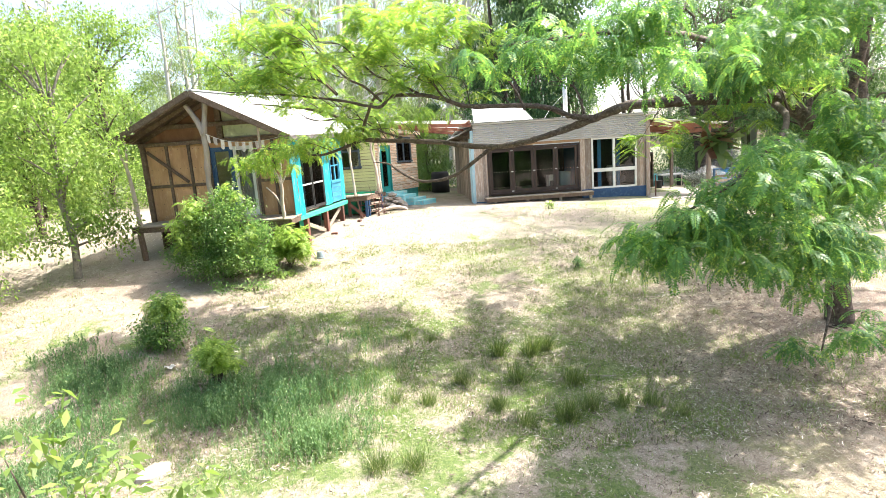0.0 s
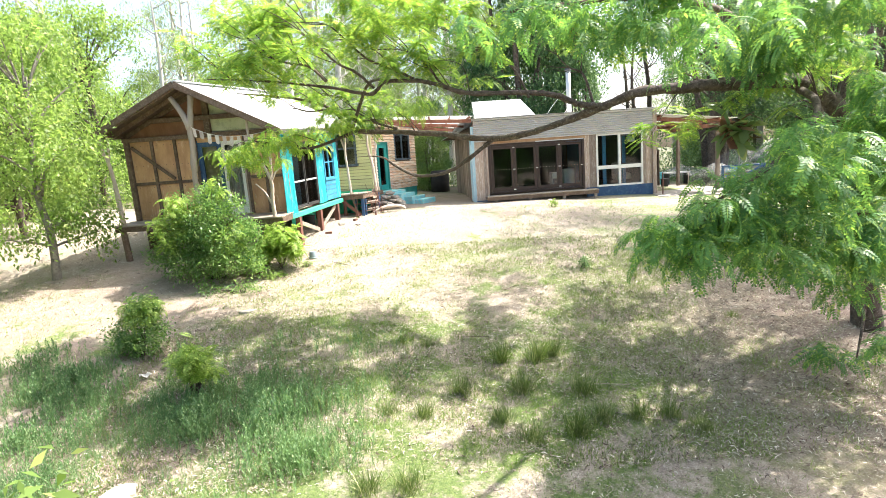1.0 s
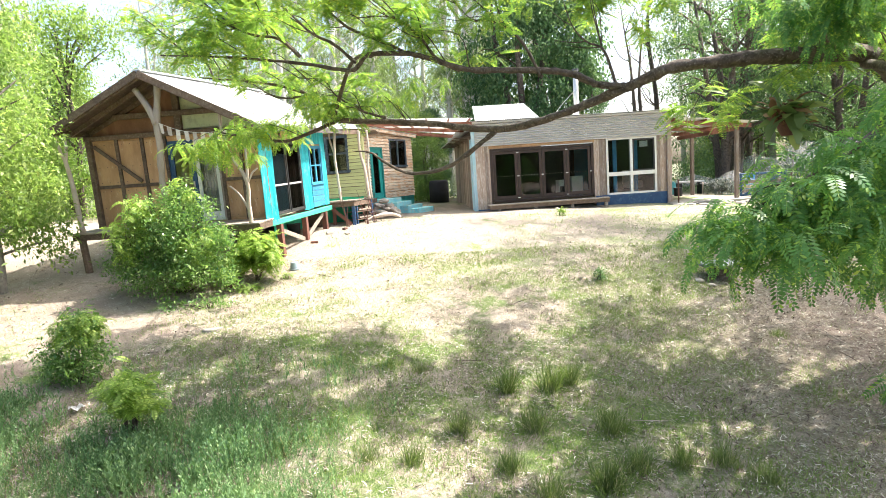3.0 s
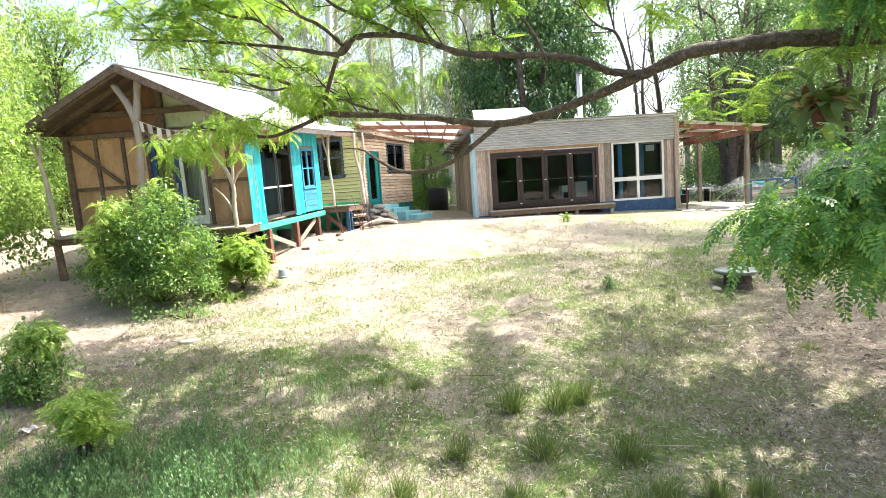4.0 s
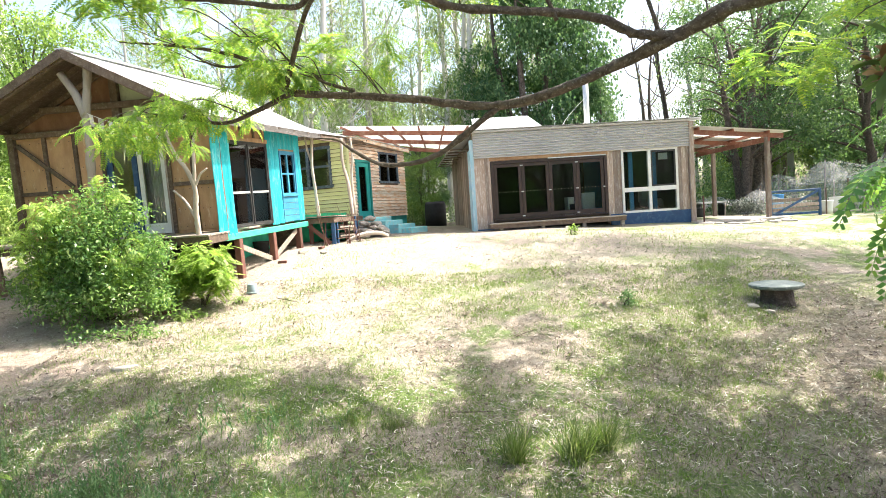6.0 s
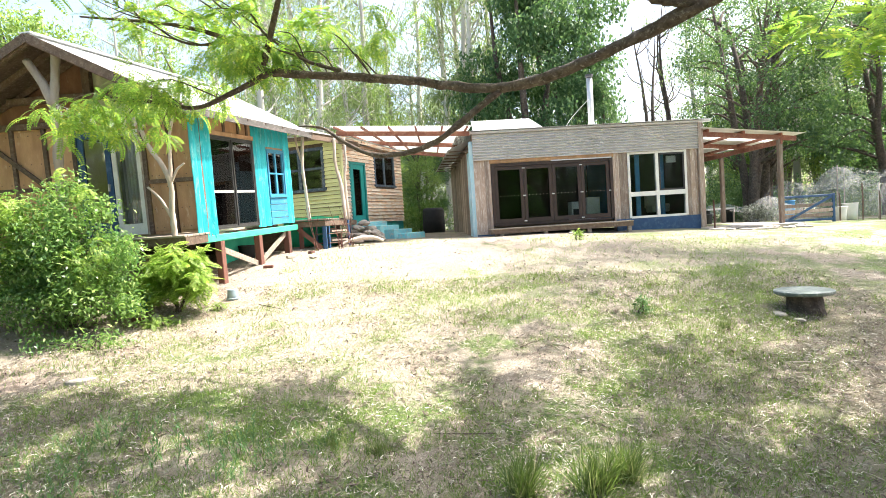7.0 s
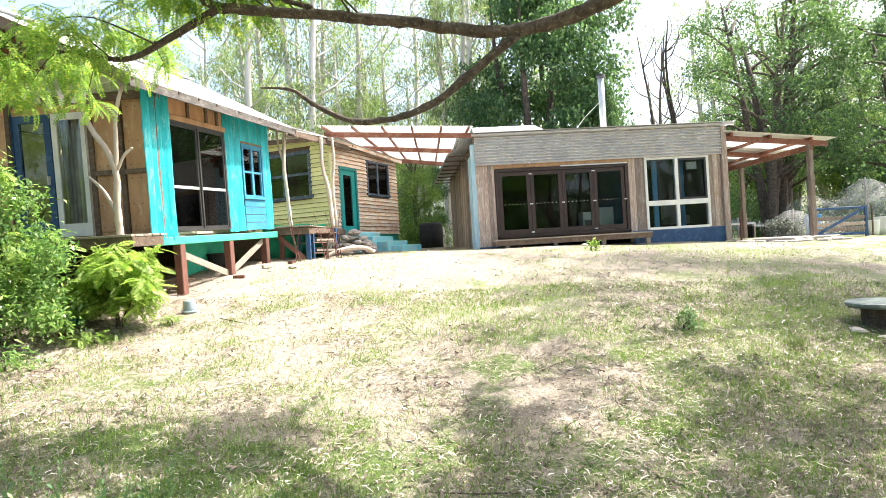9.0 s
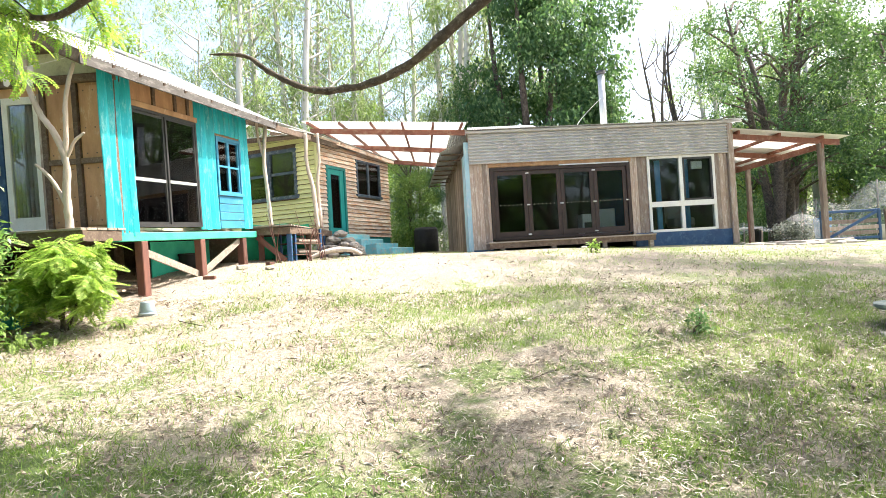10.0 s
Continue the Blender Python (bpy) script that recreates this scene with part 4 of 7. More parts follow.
def bunting():
    m = HOUSE
    t = thing("bunting", m, "string of faded cloth flags along the verandah", "bunting")
    pts = [(-2.35, -1.42, 2.75), (-1.75, -1.42, 2.5), (-1.1, -1.42, 2.4), (-0.5, -1.42, 2.42), (0.0, -1.4, 2.5)]
    line, _ = smooth_line(pts, [1] * 5, 6)
    part("cord", tube(bmesh.new(), pts, [0.005] * 5, 5, 6), M_WHITE, t, "thin cord")
    for k in range(1, len(line) - 6, 2):
        a, b = line[k], line[k + 1]
        bm = bmesh.new()
        d = Vector((0.02 * math.sin(k), 0.01, -0.23 - 0.03 * (k % 3)))
        vs = [bm.verts.new(p) for p in (a, b, b + d * 0.85, (a + b) / 2 + d, a + d * 0.9)]
        vs2 = [bm.verts.new(v.co + Vector((0, 0.004, 0))) for v in vs]
        bm.faces.new(vs)
        bm.faces.new(vs2[::-1])
        for i in range(5):
            bm.faces.new((vs[i], vs2[i], vs2[(i + 1) % 5], vs[(i + 1) % 5]))
        part("flag", bm, M_FLAG, t)


bunting()

# ---- weatherboard cabin ----
CABIN = pose(-5.2, 0.2, 0, 0, 0, -28)


def weatherboard_cabin():
    c = thing("weatherboard_cabin", CABIN, "small cabin with lime green and orange weatherboards", "cabin")
    ow = part("orange_wall", bmesh.new(), M_DARKWOOD, c, "peeling orange weatherboard wall")
    bm = bmesh.new()
    for y0, y1, z0, z1 in ((0, 0.5, 0.45, 3.2), (1.42, 2.2, 0.45, 3.2), (3.62, 4.3, 0.45, 3.2), (0.5, 1.42, 2.52, 3.2), (2.2, 3.62, 0.45, 1.83), (2.2, 3.62, 2.92, 3.2)):
        box(bm, -0.1, -0.001, y0, y1, z0, z1)
    bm.to_mesh(ow.data)
    bm.free()
    weatherboards(ow, M_CEDAR, 0.0, 4.3, 0.42, 3.2, 0.0, "y", ((0.44, 1.48, 0.3, 2.58), (2.14, 3.68, 1.77, 2.98)), 0.128)
    gw = part("lime_wall", bmesh.new(), M_DARKWOOD, c, "lime green weatherboard wall")
    bm = bmesh.new()
    for x0, x1, z0, z1 in ((-6.5, -2.75, 0.46, 3.45), (-0.74, -0.1, 0.46, 3.45), (-2.75, -0.74, 0.46, 1.7), (-2.75, -0.74, 3.08, 3.45)):
        box(bm, x0, x1, 0.001, 0.1, z0, z1)
    bm.to_mesh(gw.data)
    bm.free()
    weatherboards(gw, M_LIME, -6.5, 0.0, 0.46, 3.5, 0.0, "x", ((-2.8, -0.69, 1.62, 3.13),), 0.14, 5)
    part("corner_trim", one(-0.02, 0.05, -0.05, 0.06, 0.42, 3.4, bevel=0.006), M_LIME, c)
    # teal door
    d = part("door", bmesh.new(), M_TEALDARK, c, "teal glazed door in a teal frame")
    bm = bmesh.new()
    box(bm, -0.08, 0.05, 0.44, 0.52, 0.45, 2.58)
    box(bm, -0.08, 0.05, 1.4, 1.48, 0.45, 2.58)
    box(bm, -0.078, 0.048, 0.52, 1.4, 2.5, 2.58)
    box(bm, -0.1, 0.09, 0.44, 1.48, 0.4, 0.47)
    bm.to_mesh(d.data)
    bm.free()
    members(d, "frame_member")
    lf = part("leaf", frame_bm(0.88, 2.02, 0.2, 0.045, 0.16, 0.2), M_TEALDARK, d)
    lf.matrix_basis = Matrix.Translation((-0.02, 0.52, 0.475)) @ pose(0, 0, 0, 0, 0, 90)
    pane_in(d, 0.48, 1.66, Matrix.Translation((-0.02, 0.72, 0.675)) @ pose(0, 0, 0, 0, 0, 90))
    # windows
    w = part("window", bmesh.new(), M_WORNBLUE, c, "blue framed sliding window")
    bm = bmesh.new()
    box(bm, -0.06, 0.05, 2.14, 2.22, 1.77, 2.98)
    box(bm, -0.06, 0.05, 3.6, 3.68, 1.77, 2.98)
    box(bm, -0.058, 0.048, 2.22, 3.6, 2.91, 2.98)
    box(bm, -0.08, 0.08, 2.1, 3.72, 1.75, 1.83)
    box(bm, -0.03, 0.03, 2.86, 2.95, 1.83, 2.91)
    bm.to_mesh(w.data)
    bm.free()
    members(w, "frame_member")
    for y0, y1 in ((2.22, 2.86), (2.95, 3.6)):
        pane_in(w, y1 - y0, 1.08, Matrix.Translation((0, y0, 1.83)) @ pose(0, 0, 0, 0, 0, 90))
    w = part("window", bmesh.new(), M_WORNBLUE, c, "weathered blue double-hung windows")
    bm = bmesh.new()
    for x0, x1 in ((-2.81, -2.71), (-1.8, -1.68), (-0.79, -0.69)):
        box(bm, x0, x1, -0.06, 0.06, 1.65, 3.13)
    for x0, x1 in ((-2.71, -1.8), (-1.68, -0.79)):
        box(bm, x0, x1, -0.058, 0.058, 3.03, 3.13)
        box(bm, x0, x1, -0.03, 0.03, 2.36, 2.44)
    box(bm, -2.86, -0.64, -0.1, 0.06, 1.6, 1.7)
    bm.to_mesh(w.data)
    bm.free()
    members(w, "frame_member")
    for x0, x1 in ((-2.71, -1.8), (-1.68, -0.79)):
        for z0, z1 in ((1.7, 2.36), (2.44, 3.03)):
            pane_in(w, x1 - x0, z1 - z0, Matrix.Translation((x0, 0, z0)))
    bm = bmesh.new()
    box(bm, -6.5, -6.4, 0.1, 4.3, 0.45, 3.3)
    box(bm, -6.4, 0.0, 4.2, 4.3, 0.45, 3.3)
    # cabin walls and ceiling carry the indoor shade in their colour
    part("rear_wall", bm, M_DARKROOM, c, "rear walls coloured dark for the room's shade")
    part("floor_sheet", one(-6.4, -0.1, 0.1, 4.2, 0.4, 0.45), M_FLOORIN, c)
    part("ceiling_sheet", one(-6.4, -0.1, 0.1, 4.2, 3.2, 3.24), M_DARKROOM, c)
    part("plinth", one(-0.12, -0.03, 1.6, 4.3, -0.2, 0.42), M_TEALDARK, c, "dark green plinth")
    bm = wavy_quad(bmesh.new(), (0.25, 0.0 - 0.35, 3.42), (0.25, 4.5, 3.22), (-6.8, 4.5, 3.75), (-6.8, -0.35, 3.85))
    part("roof", bm, M_TIN, c, "low corrugated iron roof")
    part("eave_board", beam(bmesh.new(), (0.2, -0.3, 3.34), (0.2, 4.45, 3.13), 0.03, 0.12), M_CEDAR, c)
    part("eave_board", beam(bmesh.new(), (0.2, -0.3, 3.34), (-6.6, -0.3, 3.76), 0.03, 0.13), M_DARKWOOD, c)


weatherboard_cabin()


def porch():
    p = thing("porch_deck", Matrix.Translation((-5.8, -1.8, 0)), "grey timber porch deck on blue posts", "deck")
    o = Vector((-5.8, -1.8, 0))

    def w(x, y, z):
        return tuple(Vector((x, y, z)) - o)
    part("deck_frame", slab(bmesh.new(), [w(-6.4, -3.0, 0.5), w(-5.45, -2.95, 0.5), w(-4.75, -0.45, 0.5), w(-5.3, 0.05, 0.5), w(-7.4, 1.2, 0.5)], 0.16), M_DARKWOOD, p)
    for k in range(16):
        f = k / 16
        a = Vector(w(-6.5, -3.05, 0.545)).lerp(Vector(w(-7.2, 1.0, 0.545)), f)
        b = Vector(w(-5.4, -3.0, 0.545)).lerp(Vector(w(-4.9, 0.0, 0.545)), f)
        part("deck_board", beam(bmesh.new(), a, b, 0.17, 0.03), M_DECK, p)
    for x, y, mat in ((-5.5, -2.85, M_NAVY), (-4.95, -0.95, M_NAVY), (-6.2, -2.75, M_STUMP), (-5.2, -1.9, M_DARKWOOD)):
        z0 = gz(x, y) - 0.1
        a = w(x, y, 0)
        part("post", one(a[0] - 0.06, a[0] + 0.06, a[1] - 0.06, a[1] + 0.06, z0, 0.35, bevel=0.01), mat, p, "blue painted post" if mat is M_NAVY else "")
    part("brace", beam(bmesh.new(), w(-6.25, -2.9, 0.3), w(-5.6, -2.9, -0.3), 0.05, 0.12), M_STUMP, p)
    bm = tube(bmesh.new(), [w(-5.9, -2.9, 0.54), w(-5.96, -2.9, 1.5), w(-6.0, -2.88, 2.1), w(-5.93, -2.86, 3.15)], [0.05, 0.042, 0.045, 0.045], 9, 8, rough=0.4)
    tube(bm, [w(-6.0, -2.88, 2.2), w(-6.12, -2.86, 2.7), w(-6.15, -2.85, 3.15)], [0.035, 0.03, 0.03], 8, 6, rough=0.4)
    part("bush_pole", bm, M_DRIFT, p, "crooked bush pole", True)
    bm = tube(bmesh.new(), [w(-5.0, -1.5, 0.54), w(-5.07, -1.5, 1.6), w(-5.2, -1.48, 2.3), w(-5.2, -1.46, 3.1)], [0.065, 0.055, 0.05, 0.05], 9, 8, rough=0.4)
    tube(bm, [w(-4.9, -1.4, 0.54), w(-4.95, -1.4, 1.7), w(-4.88, -1.4, 2.4), w(-4.9, -1.38, 3.1)], [0.045, 0.04, 0.036, 0.036], 8, 8, rough=0.4)
    part("bush_pole", bm, M_DRIFT, p, "crooked bush pole", True)


porch()


def steps():
    s = thing("painted_steps", CABIN @ Matrix.Translation((0, 0, 0)), "aqua painted steps up to the teal door", "steps")
    for k, (x1, z1) in enumerate(((0.75, 0.42), (1.1, 0.26), (1.5, 0.1), (1.9, -0.05))):
        part("step", one(0.06 if k == 0 else x1 - 0.45, x1, 0.3 + 0.22 * k, 1.6 + 0.24 * k, -0.45, z1, bevel=0.02), M_STEP, s)


steps()

# ---- studio with the folding doors ----
def studio():
    s = thing("studio", Matrix.Identity(4), "low timber studio with folding glass doors and iron fascia", "house")
    fw = part("front_wall", bmesh.new(), M_GREYBOARD, s, "grey-brown upright board wall")
    bm = bmesh.new()
    for x0, x1, z0, z1 in ((-0.68, -0.07, -0.4, 2.3), (4.25, 4.78, -0.4, 2.3), (6.9, 7.32, -0.4, 2.3), (-0.07, 4.25, 2.14, 3.2), (4.78, 6.9, 2.27, 3.2), (4.78, 6.9, -0.4, -0.02), (-0.68, -0.07, 2.3, 3.2), (4.25, 4.78, 2.3, 3.2), (6.9, 7.32, 2.3, 3.2)):
        box(bm, x0, x1, 0.0, 0.12, z0, z1)
    bm.to_mesh(fw.data)
    bm.free()
    boards(fw, "wall_board", M_GREYBOARD, -0.68, -0.07, 0.0, -0.28, 2.3, 0.13, seed=2, z0jit=0.05)
    boards(fw, "wall_board", M_GREYBOARD, 4.25, 4.76, 0.0, -0.1, 2.3, 0.125, seed=4, z0jit=0.05)
    boards(fw, "wall_board", M_GREYBOARD, 6.92, 7.32, 0.0, -0.16, 2.32, 0.14, seed=5, z0jit=0.03)
    part("door_head", one(-0.1, 4.28, -0.05, 0.0, 2.16, 2.28, bevel=0.006), M_PLY, s, "raw timber door head")
    part("door_track", one(2.05, 4.2, -0.075, -0.052, 2.13, 2.165), M_TIN, s, "pale metal door track")
    part("air_vent", one(6.28, 6.62, 0.16, 0.22, 1.86, 2.1, bevel=0.01), M_WHITE, s, "white vent box behind the window")
    part("base_panel", one(4.3, 7.34, -0.06, -0.01, -0.6, -0.05, bevel=0.01), M_NAVY, s, "navy blue base panel")
    part("base_panel", one(-0.7, -0.05, -0.05, -0.01, -0.55, -0.29), M_NAVY, s, "navy blue base panel")
    part("corner_post", one(7.34, 7.52, -0.12, 0.06, -0.5, 3.18, bevel=0.012), M_GREYBOARD, s, "weathered corner post")
    # folding doors
    bd = part("folding_door_frame", bmesh.new(), M_BROWNFRAME, s, "dark brown four-leaf folding glass doors")
    bm = bmesh.new()
    box(bm, -0.06, 0.04, -0.04, 0.1, 0.0, 2.14)
    box(bm, 4.14, 4.24, -0.04, 0.1, 0.0, 2.14)
    box(bm, 0.04, 4.14, -0.038, 0.098, 2.04, 2.14)
    box(bm, 0.04, 4.14, -0.038, 0.098, -0.03, 0.04)
    bm.to_mesh(bd.data)
    bm.free()
    members(bd, "frame_member")
    n = 4
    for k in range(n):
        x0 = 0.05 + k * 1.02
        lf = part("leaf", frame_bm(1.01, 1.98, 0.115, 0.05, 0.12, 0.16), M_BROWNFRAME, bd)
        lf.matrix_basis = Matrix.Translation((x0, 0.02, 0.05))
        pane_in(bd, 0.78, 1.7, Matrix.Translation((x0 + 0.115, 0.02, 0.21)))
        for z in (0.09, 0.98, 1.93):
            if k in (0, 2) or z == 0.98:
                part("hinge", one(x0 + 0.97, x0 + 1.07, -0.04, -0.012, z, z + 0.035, bevel=0.005), M_STEEL, bd, "steel hinge")
        for q in range(6):
            part("safety_dot", one(x0 + 0.17 + q * 0.125, x0 + 0.19 + q * 0.125, 0.008, 0.0125, 1.0, 1.02), M_WHITE, bd, "white safety dot")
    # white window
    w = part("window", bmesh.new(), M_WHITE, s, "white timber four-light window")
    bm = bmesh.new()
    box(bm, 4.78, 4.86, -0.05, 0.1, -0.03, 2.27)
    box(bm, 6.83, 6.91, -0.05, 0.1, -0.03, 2.27)
    box(bm, 4.86, 6.83, -0.048, 0.098, 2.2, 2.27)
    box(bm, 4.86, 6.83, -0.06, 0.11, -0.05, 0.03)
    box(bm, 4.86, 6.83, -0.046, 0.096, 0.72, 0.88)
    box(bm, 5.79, 5.89, -0.044, 0.094, 0.03, 0.72)
    box(bm, 5.79, 5.89, -0.044, 0.094, 0.88, 2.2)
    bm.to_mesh(w.data)
    bm.free()
    members(w, "frame_member")
    for x0, x1 in ((4.86, 5.79), (5.89, 6.83)):
        pane_in(w, x1 - x0, 0.69, Matrix.Translation((x0, 0.02, 0.03)))
        pane_in(w, x1 - x0, 1.32, Matrix.Translation((x0, 0.02, 0.88)))
    sash = part("sash", frame_bm(0.94, 1.32, 0.06, 0.04), M_BLACKFRAME, w, "dark grey sash")
    sash.matrix_basis = Matrix.Translation((5.89, -0.02, 0.88))
    # fascia and roof
    bm = corrugated(bmesh.new(), (-0.66, -0.085, 2.27), (1, 0, 0), (0, 0, 1), 8.02, 0.93, 0.093, 0.03)
    part("fascia_sheet", bm, M_FASCIA, s, "grey corrugated fascia sheet")
    part("roof_flashing", one(-1.15, 7.8, -0.16, -0.1, 3.19, 3.262, bevel=0.012), M_FASCIA, s, "grey roof flashing")
    part("roof", wavy_quad(bmesh.new(), (-1.15, -0.24, 3.29), (7.8, -0.24, 3.29), (7.8, 6.2, 2.95), (-1.15, 6.2, 2.95)), M_TIN, s, "corrugated iron roof")
    part("raised_roof", wavy_quad(bmesh.new(), (-0.4, 1.3, 3.3), (2.5, 1.3, 3.3), (2.4, 4.5, 4.42), (-0.1, 4.5, 4.42)), M_TIN, s, "raised bright iron roof")
    # side wall
    sw = part("side_wall", one(-0.7, -0.62, 0.12, 8.5, -0.45, 3.0), M_GREYBOARD, s, "weathered upright board side wall")
    r = random.Random(8)
    y = 0.9
    while y < 8.4:
        wd = r.uniform(0.14, 0.24)
        part("wall_board", one(-0.74 - r.uniform(0, 0.02), -0.702, y, y + wd - 0.012, -0.35 - r.uniform(0, 0.1), 2.55 + r.uniform(0, 0.3), bevel=0.004), M_GREYBOARD, sw)
        y += wd
    part("door", one(-0.78, -0.72, 0.02, 0.86, -0.35, 2.62, bevel=0.01), M_PALEBLUE, s, "pale blue painted side door")
    part("corner_board", one(-0.8, -0.66, -0.06, 0.02, -0.4, 2.95, bevel=0.008), M_PALEBLUE, s, "pale blue corner board")
    part("side_eave", wavy_quad(bmesh.new(), (-1.5, 0.2, 2.72), (-0.62, 0.2, 3.12), (-0.62, 8.6, 3.12), (-1.5, 8.6, 2.72)), M_TIN, s, "corrugated side eave")
    for k in range(8):
        part("eave_batten", one(-1.45, -0.75, 0.5 + k * 1.05, 0.57 + k * 1.05, 2.68, 2.72), M_DARKWOOD, s)
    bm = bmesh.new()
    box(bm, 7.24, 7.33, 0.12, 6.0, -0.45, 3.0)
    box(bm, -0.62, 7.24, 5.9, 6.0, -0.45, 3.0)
    # studio walls and ceiling are coloured dark to give indoor shade
    part("rear_wall", bm, M_DARKROOM, s, "rear walls coloured dark for the room's shade")
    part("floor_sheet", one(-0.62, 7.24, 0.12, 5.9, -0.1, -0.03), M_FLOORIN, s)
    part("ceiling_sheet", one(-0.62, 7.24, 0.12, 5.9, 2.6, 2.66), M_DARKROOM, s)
    part("partition", one(4.5, 4.58, 0.13, 3.6, -0.03, 2.6), M_BLUECLOTH, s, "blue inner partition")
    for x in (5.2, 6.1):
        part("curtain", one(x, x + 0.16, 0.35, 0.42, 0.0, 2.2, bevel=0.01), M_BLUECLOTH, s, "hanging blue curtain")
    # step along the doors
    st = part("door_step", one(-0.28, 4.62, -0.72, -0.66, -0.28, -0.13), M_DARKWOOD, s, "low dark timber step")
    for k in range(4):
        part("step_board", one(-0.3, 4.64 + 0.02 * k, -0.74 + k * 0.16, -0.59 + k * 0.16, -0.13, -0.09, bevel=0.006), M_DECK, st)
    for x in (0.1, 1.6, 3.1, 4.5):
        part("step_leg", one(x - 0.06, x + 0.06, -0.7, -0.58, -0.62, -0.13), M_DECK, st)
    # flue
    fl = part("flue", tube(bmesh.new(), [(3.98, 1.2, 3.1), (3.98, 1.2, 5.2)], [0.11, 0.11], 16, 2, 0.0), M_STEEL, s, "tall steel stove flue", True)
    part("cowl", tube(bmesh.new(), [(3.98, 1.2, 5.2), (3.98, 1.2, 5.26), (3.98, 1.2, 5.34)], [0.07, 0.15, 0.14], 14, 2, 0.0), M_BLACKFRAME, fl)
    for x in (2.75, 3.5):
        part("stay_wire", tube(bmesh.new(), [(3.98, 1.15, 4.5), (x + 0.4, 0.8, 3.75), (x, 0.5, 3.27)], [0.008] * 3, 5, 5), M_WHITE, fl, "pale stay wire")


studio()


def indoor_things():
    a = thing("white_cabinet", Matrix.Translation((3.55, 0.9, -0.03)), "white kitchen cabinet inside the studio", "cabinet")
    part("body", one(0, 0.5, 0, 0.5, 0, 0.85, bevel=0.01), M_WHITE, a)
    part("door", one(0.02, 0.48, -0.02, -0.002, 0.05, 0.8, bevel=0.006), M_WHITE, a)
    o = thing("oven", Matrix.Translation((3.0, 0.95, -0.03)), "old white oven inside the studio", "oven")
    part("body", one(0, 0.5, 0, 0.5, 0, 0.72, bevel=0.012), M_WHITE, o)
    part("door", one(0.05, 0.45, -0.03, -0.002, 0.1, 0.45, bevel=0.008), M_BLACKFRAME, o, "dark glass oven door")
    part("handle", one(0.08, 0.42, -0.06, -0.04, 0.5, 0.53), M_STEEL, o)
    c = thing("armchair", Matrix.Translation((6.2, 1.3, -0.03)), "pale armchair behind the window", "chair")
    part("seat", one(0, 0.7, 0, 0.65, 0.15, 0.45, bevel=0.05), M_FLAG, c)
    part("backrest", one(0, 0.7, 0.6, 0.78, 0.3, 0.95, bevel=0.05), M_FLAG, c)


indoor_things()


def carport():
    c = thing("carport", Matrix.Identity(4), "red-beamed carport with milky plastic roof", "carport")
    for x, y in ((10.38, 0.0), (10.48, 4.0), (7.62, 5.2)):
        part("post", one(x - 0.075, x + 0.075, y - 0.075, y + 0.075, gz(x, y) - 0.15, 2.44 if x > 9 else 2.78, bevel=0.012), M_GREYBOARD, c, "weathered square post")
    for y in (0.0, 2.6, 5.2):
        part("beam", beam(bmesh.new(), (7.5, y, 2.78), (11.0, y, 2.45), 0.07, 0.17), M_RUST, c)
    for x in (10.38, 9.0, 7.7):
        part("rafter", beam(bmesh.new(), (x, -0.15, 2.9 - (x - 7.5) * 0.1), (x, 5.4, 2.82 - (x - 7.5) * 0.1), 0.06, 0.1), M_RUST, c)
    for k in range(5):
        y0 = -0.3 + k * 1.16
        clear = k in (1, 3)
        part("roof_sheet", wavy_quad(bmesh.new(), (7.4, y0, 2.98), (7.4, y0 + 1.15, 2.97), (11.15, y0 + 1.15, 2.58), (11.15, y0, 2.6)), M_SHEET if clear else M_TIN, c, "milky plastic roof sheet" if clear else "iron roof sheet")
    part("side_beam", beam(bmesh.new(), (10.4, -0.1, 2.36), (10.4, 5.3, 2.3), 0.07, 0.18), M_RUST, c)


carport()


def pergola():
    p = thing("pergola", Matrix.Identity(4), "red-beamed pergola roofed with milky plastic sheets", "pergola")
    A, B, C, D = (-5.35, -0.75, 3.58), (-0.75, -0.75, 3.36), (-0.9, 5.2, 3.22), (-4.0, 5.2, 3.62)

    def q(u, v, dz):
        return tuple(Vector(A).lerp(Vector(B), u).lerp(Vector(D).lerp(Vector(C), u), v) + Vector((0, 0, dz)))
    for v in (0.08, 0.5, 0.95):
        part("beam", beam(bmesh.new(), q(0, v, -0.16), q(1, v, -0.16), 0.07, 0.15), M_RUST, p)
    for u in (0.03, 0.22, 0.41, 0.6, 0.79, 0.97):
        part("rafter", beam(bmesh.new(), q(u, -0.02, -0.045), q(u, 1.02, -0.045), 0.055, 0.07), M_RUST, p)
    for k in range(5):
        u0, u1 = k / 5, k / 5 + 0.198
        part("roof_sheet", wavy_quad(bmesh.new(), q(u0, -0.02, 0), q(u1, -0.02, 0), q(u1, 1.02, 0), q(u0, 1.02, 0)), M_SHEET, p, "milky plastic roof sheet")


pergola()


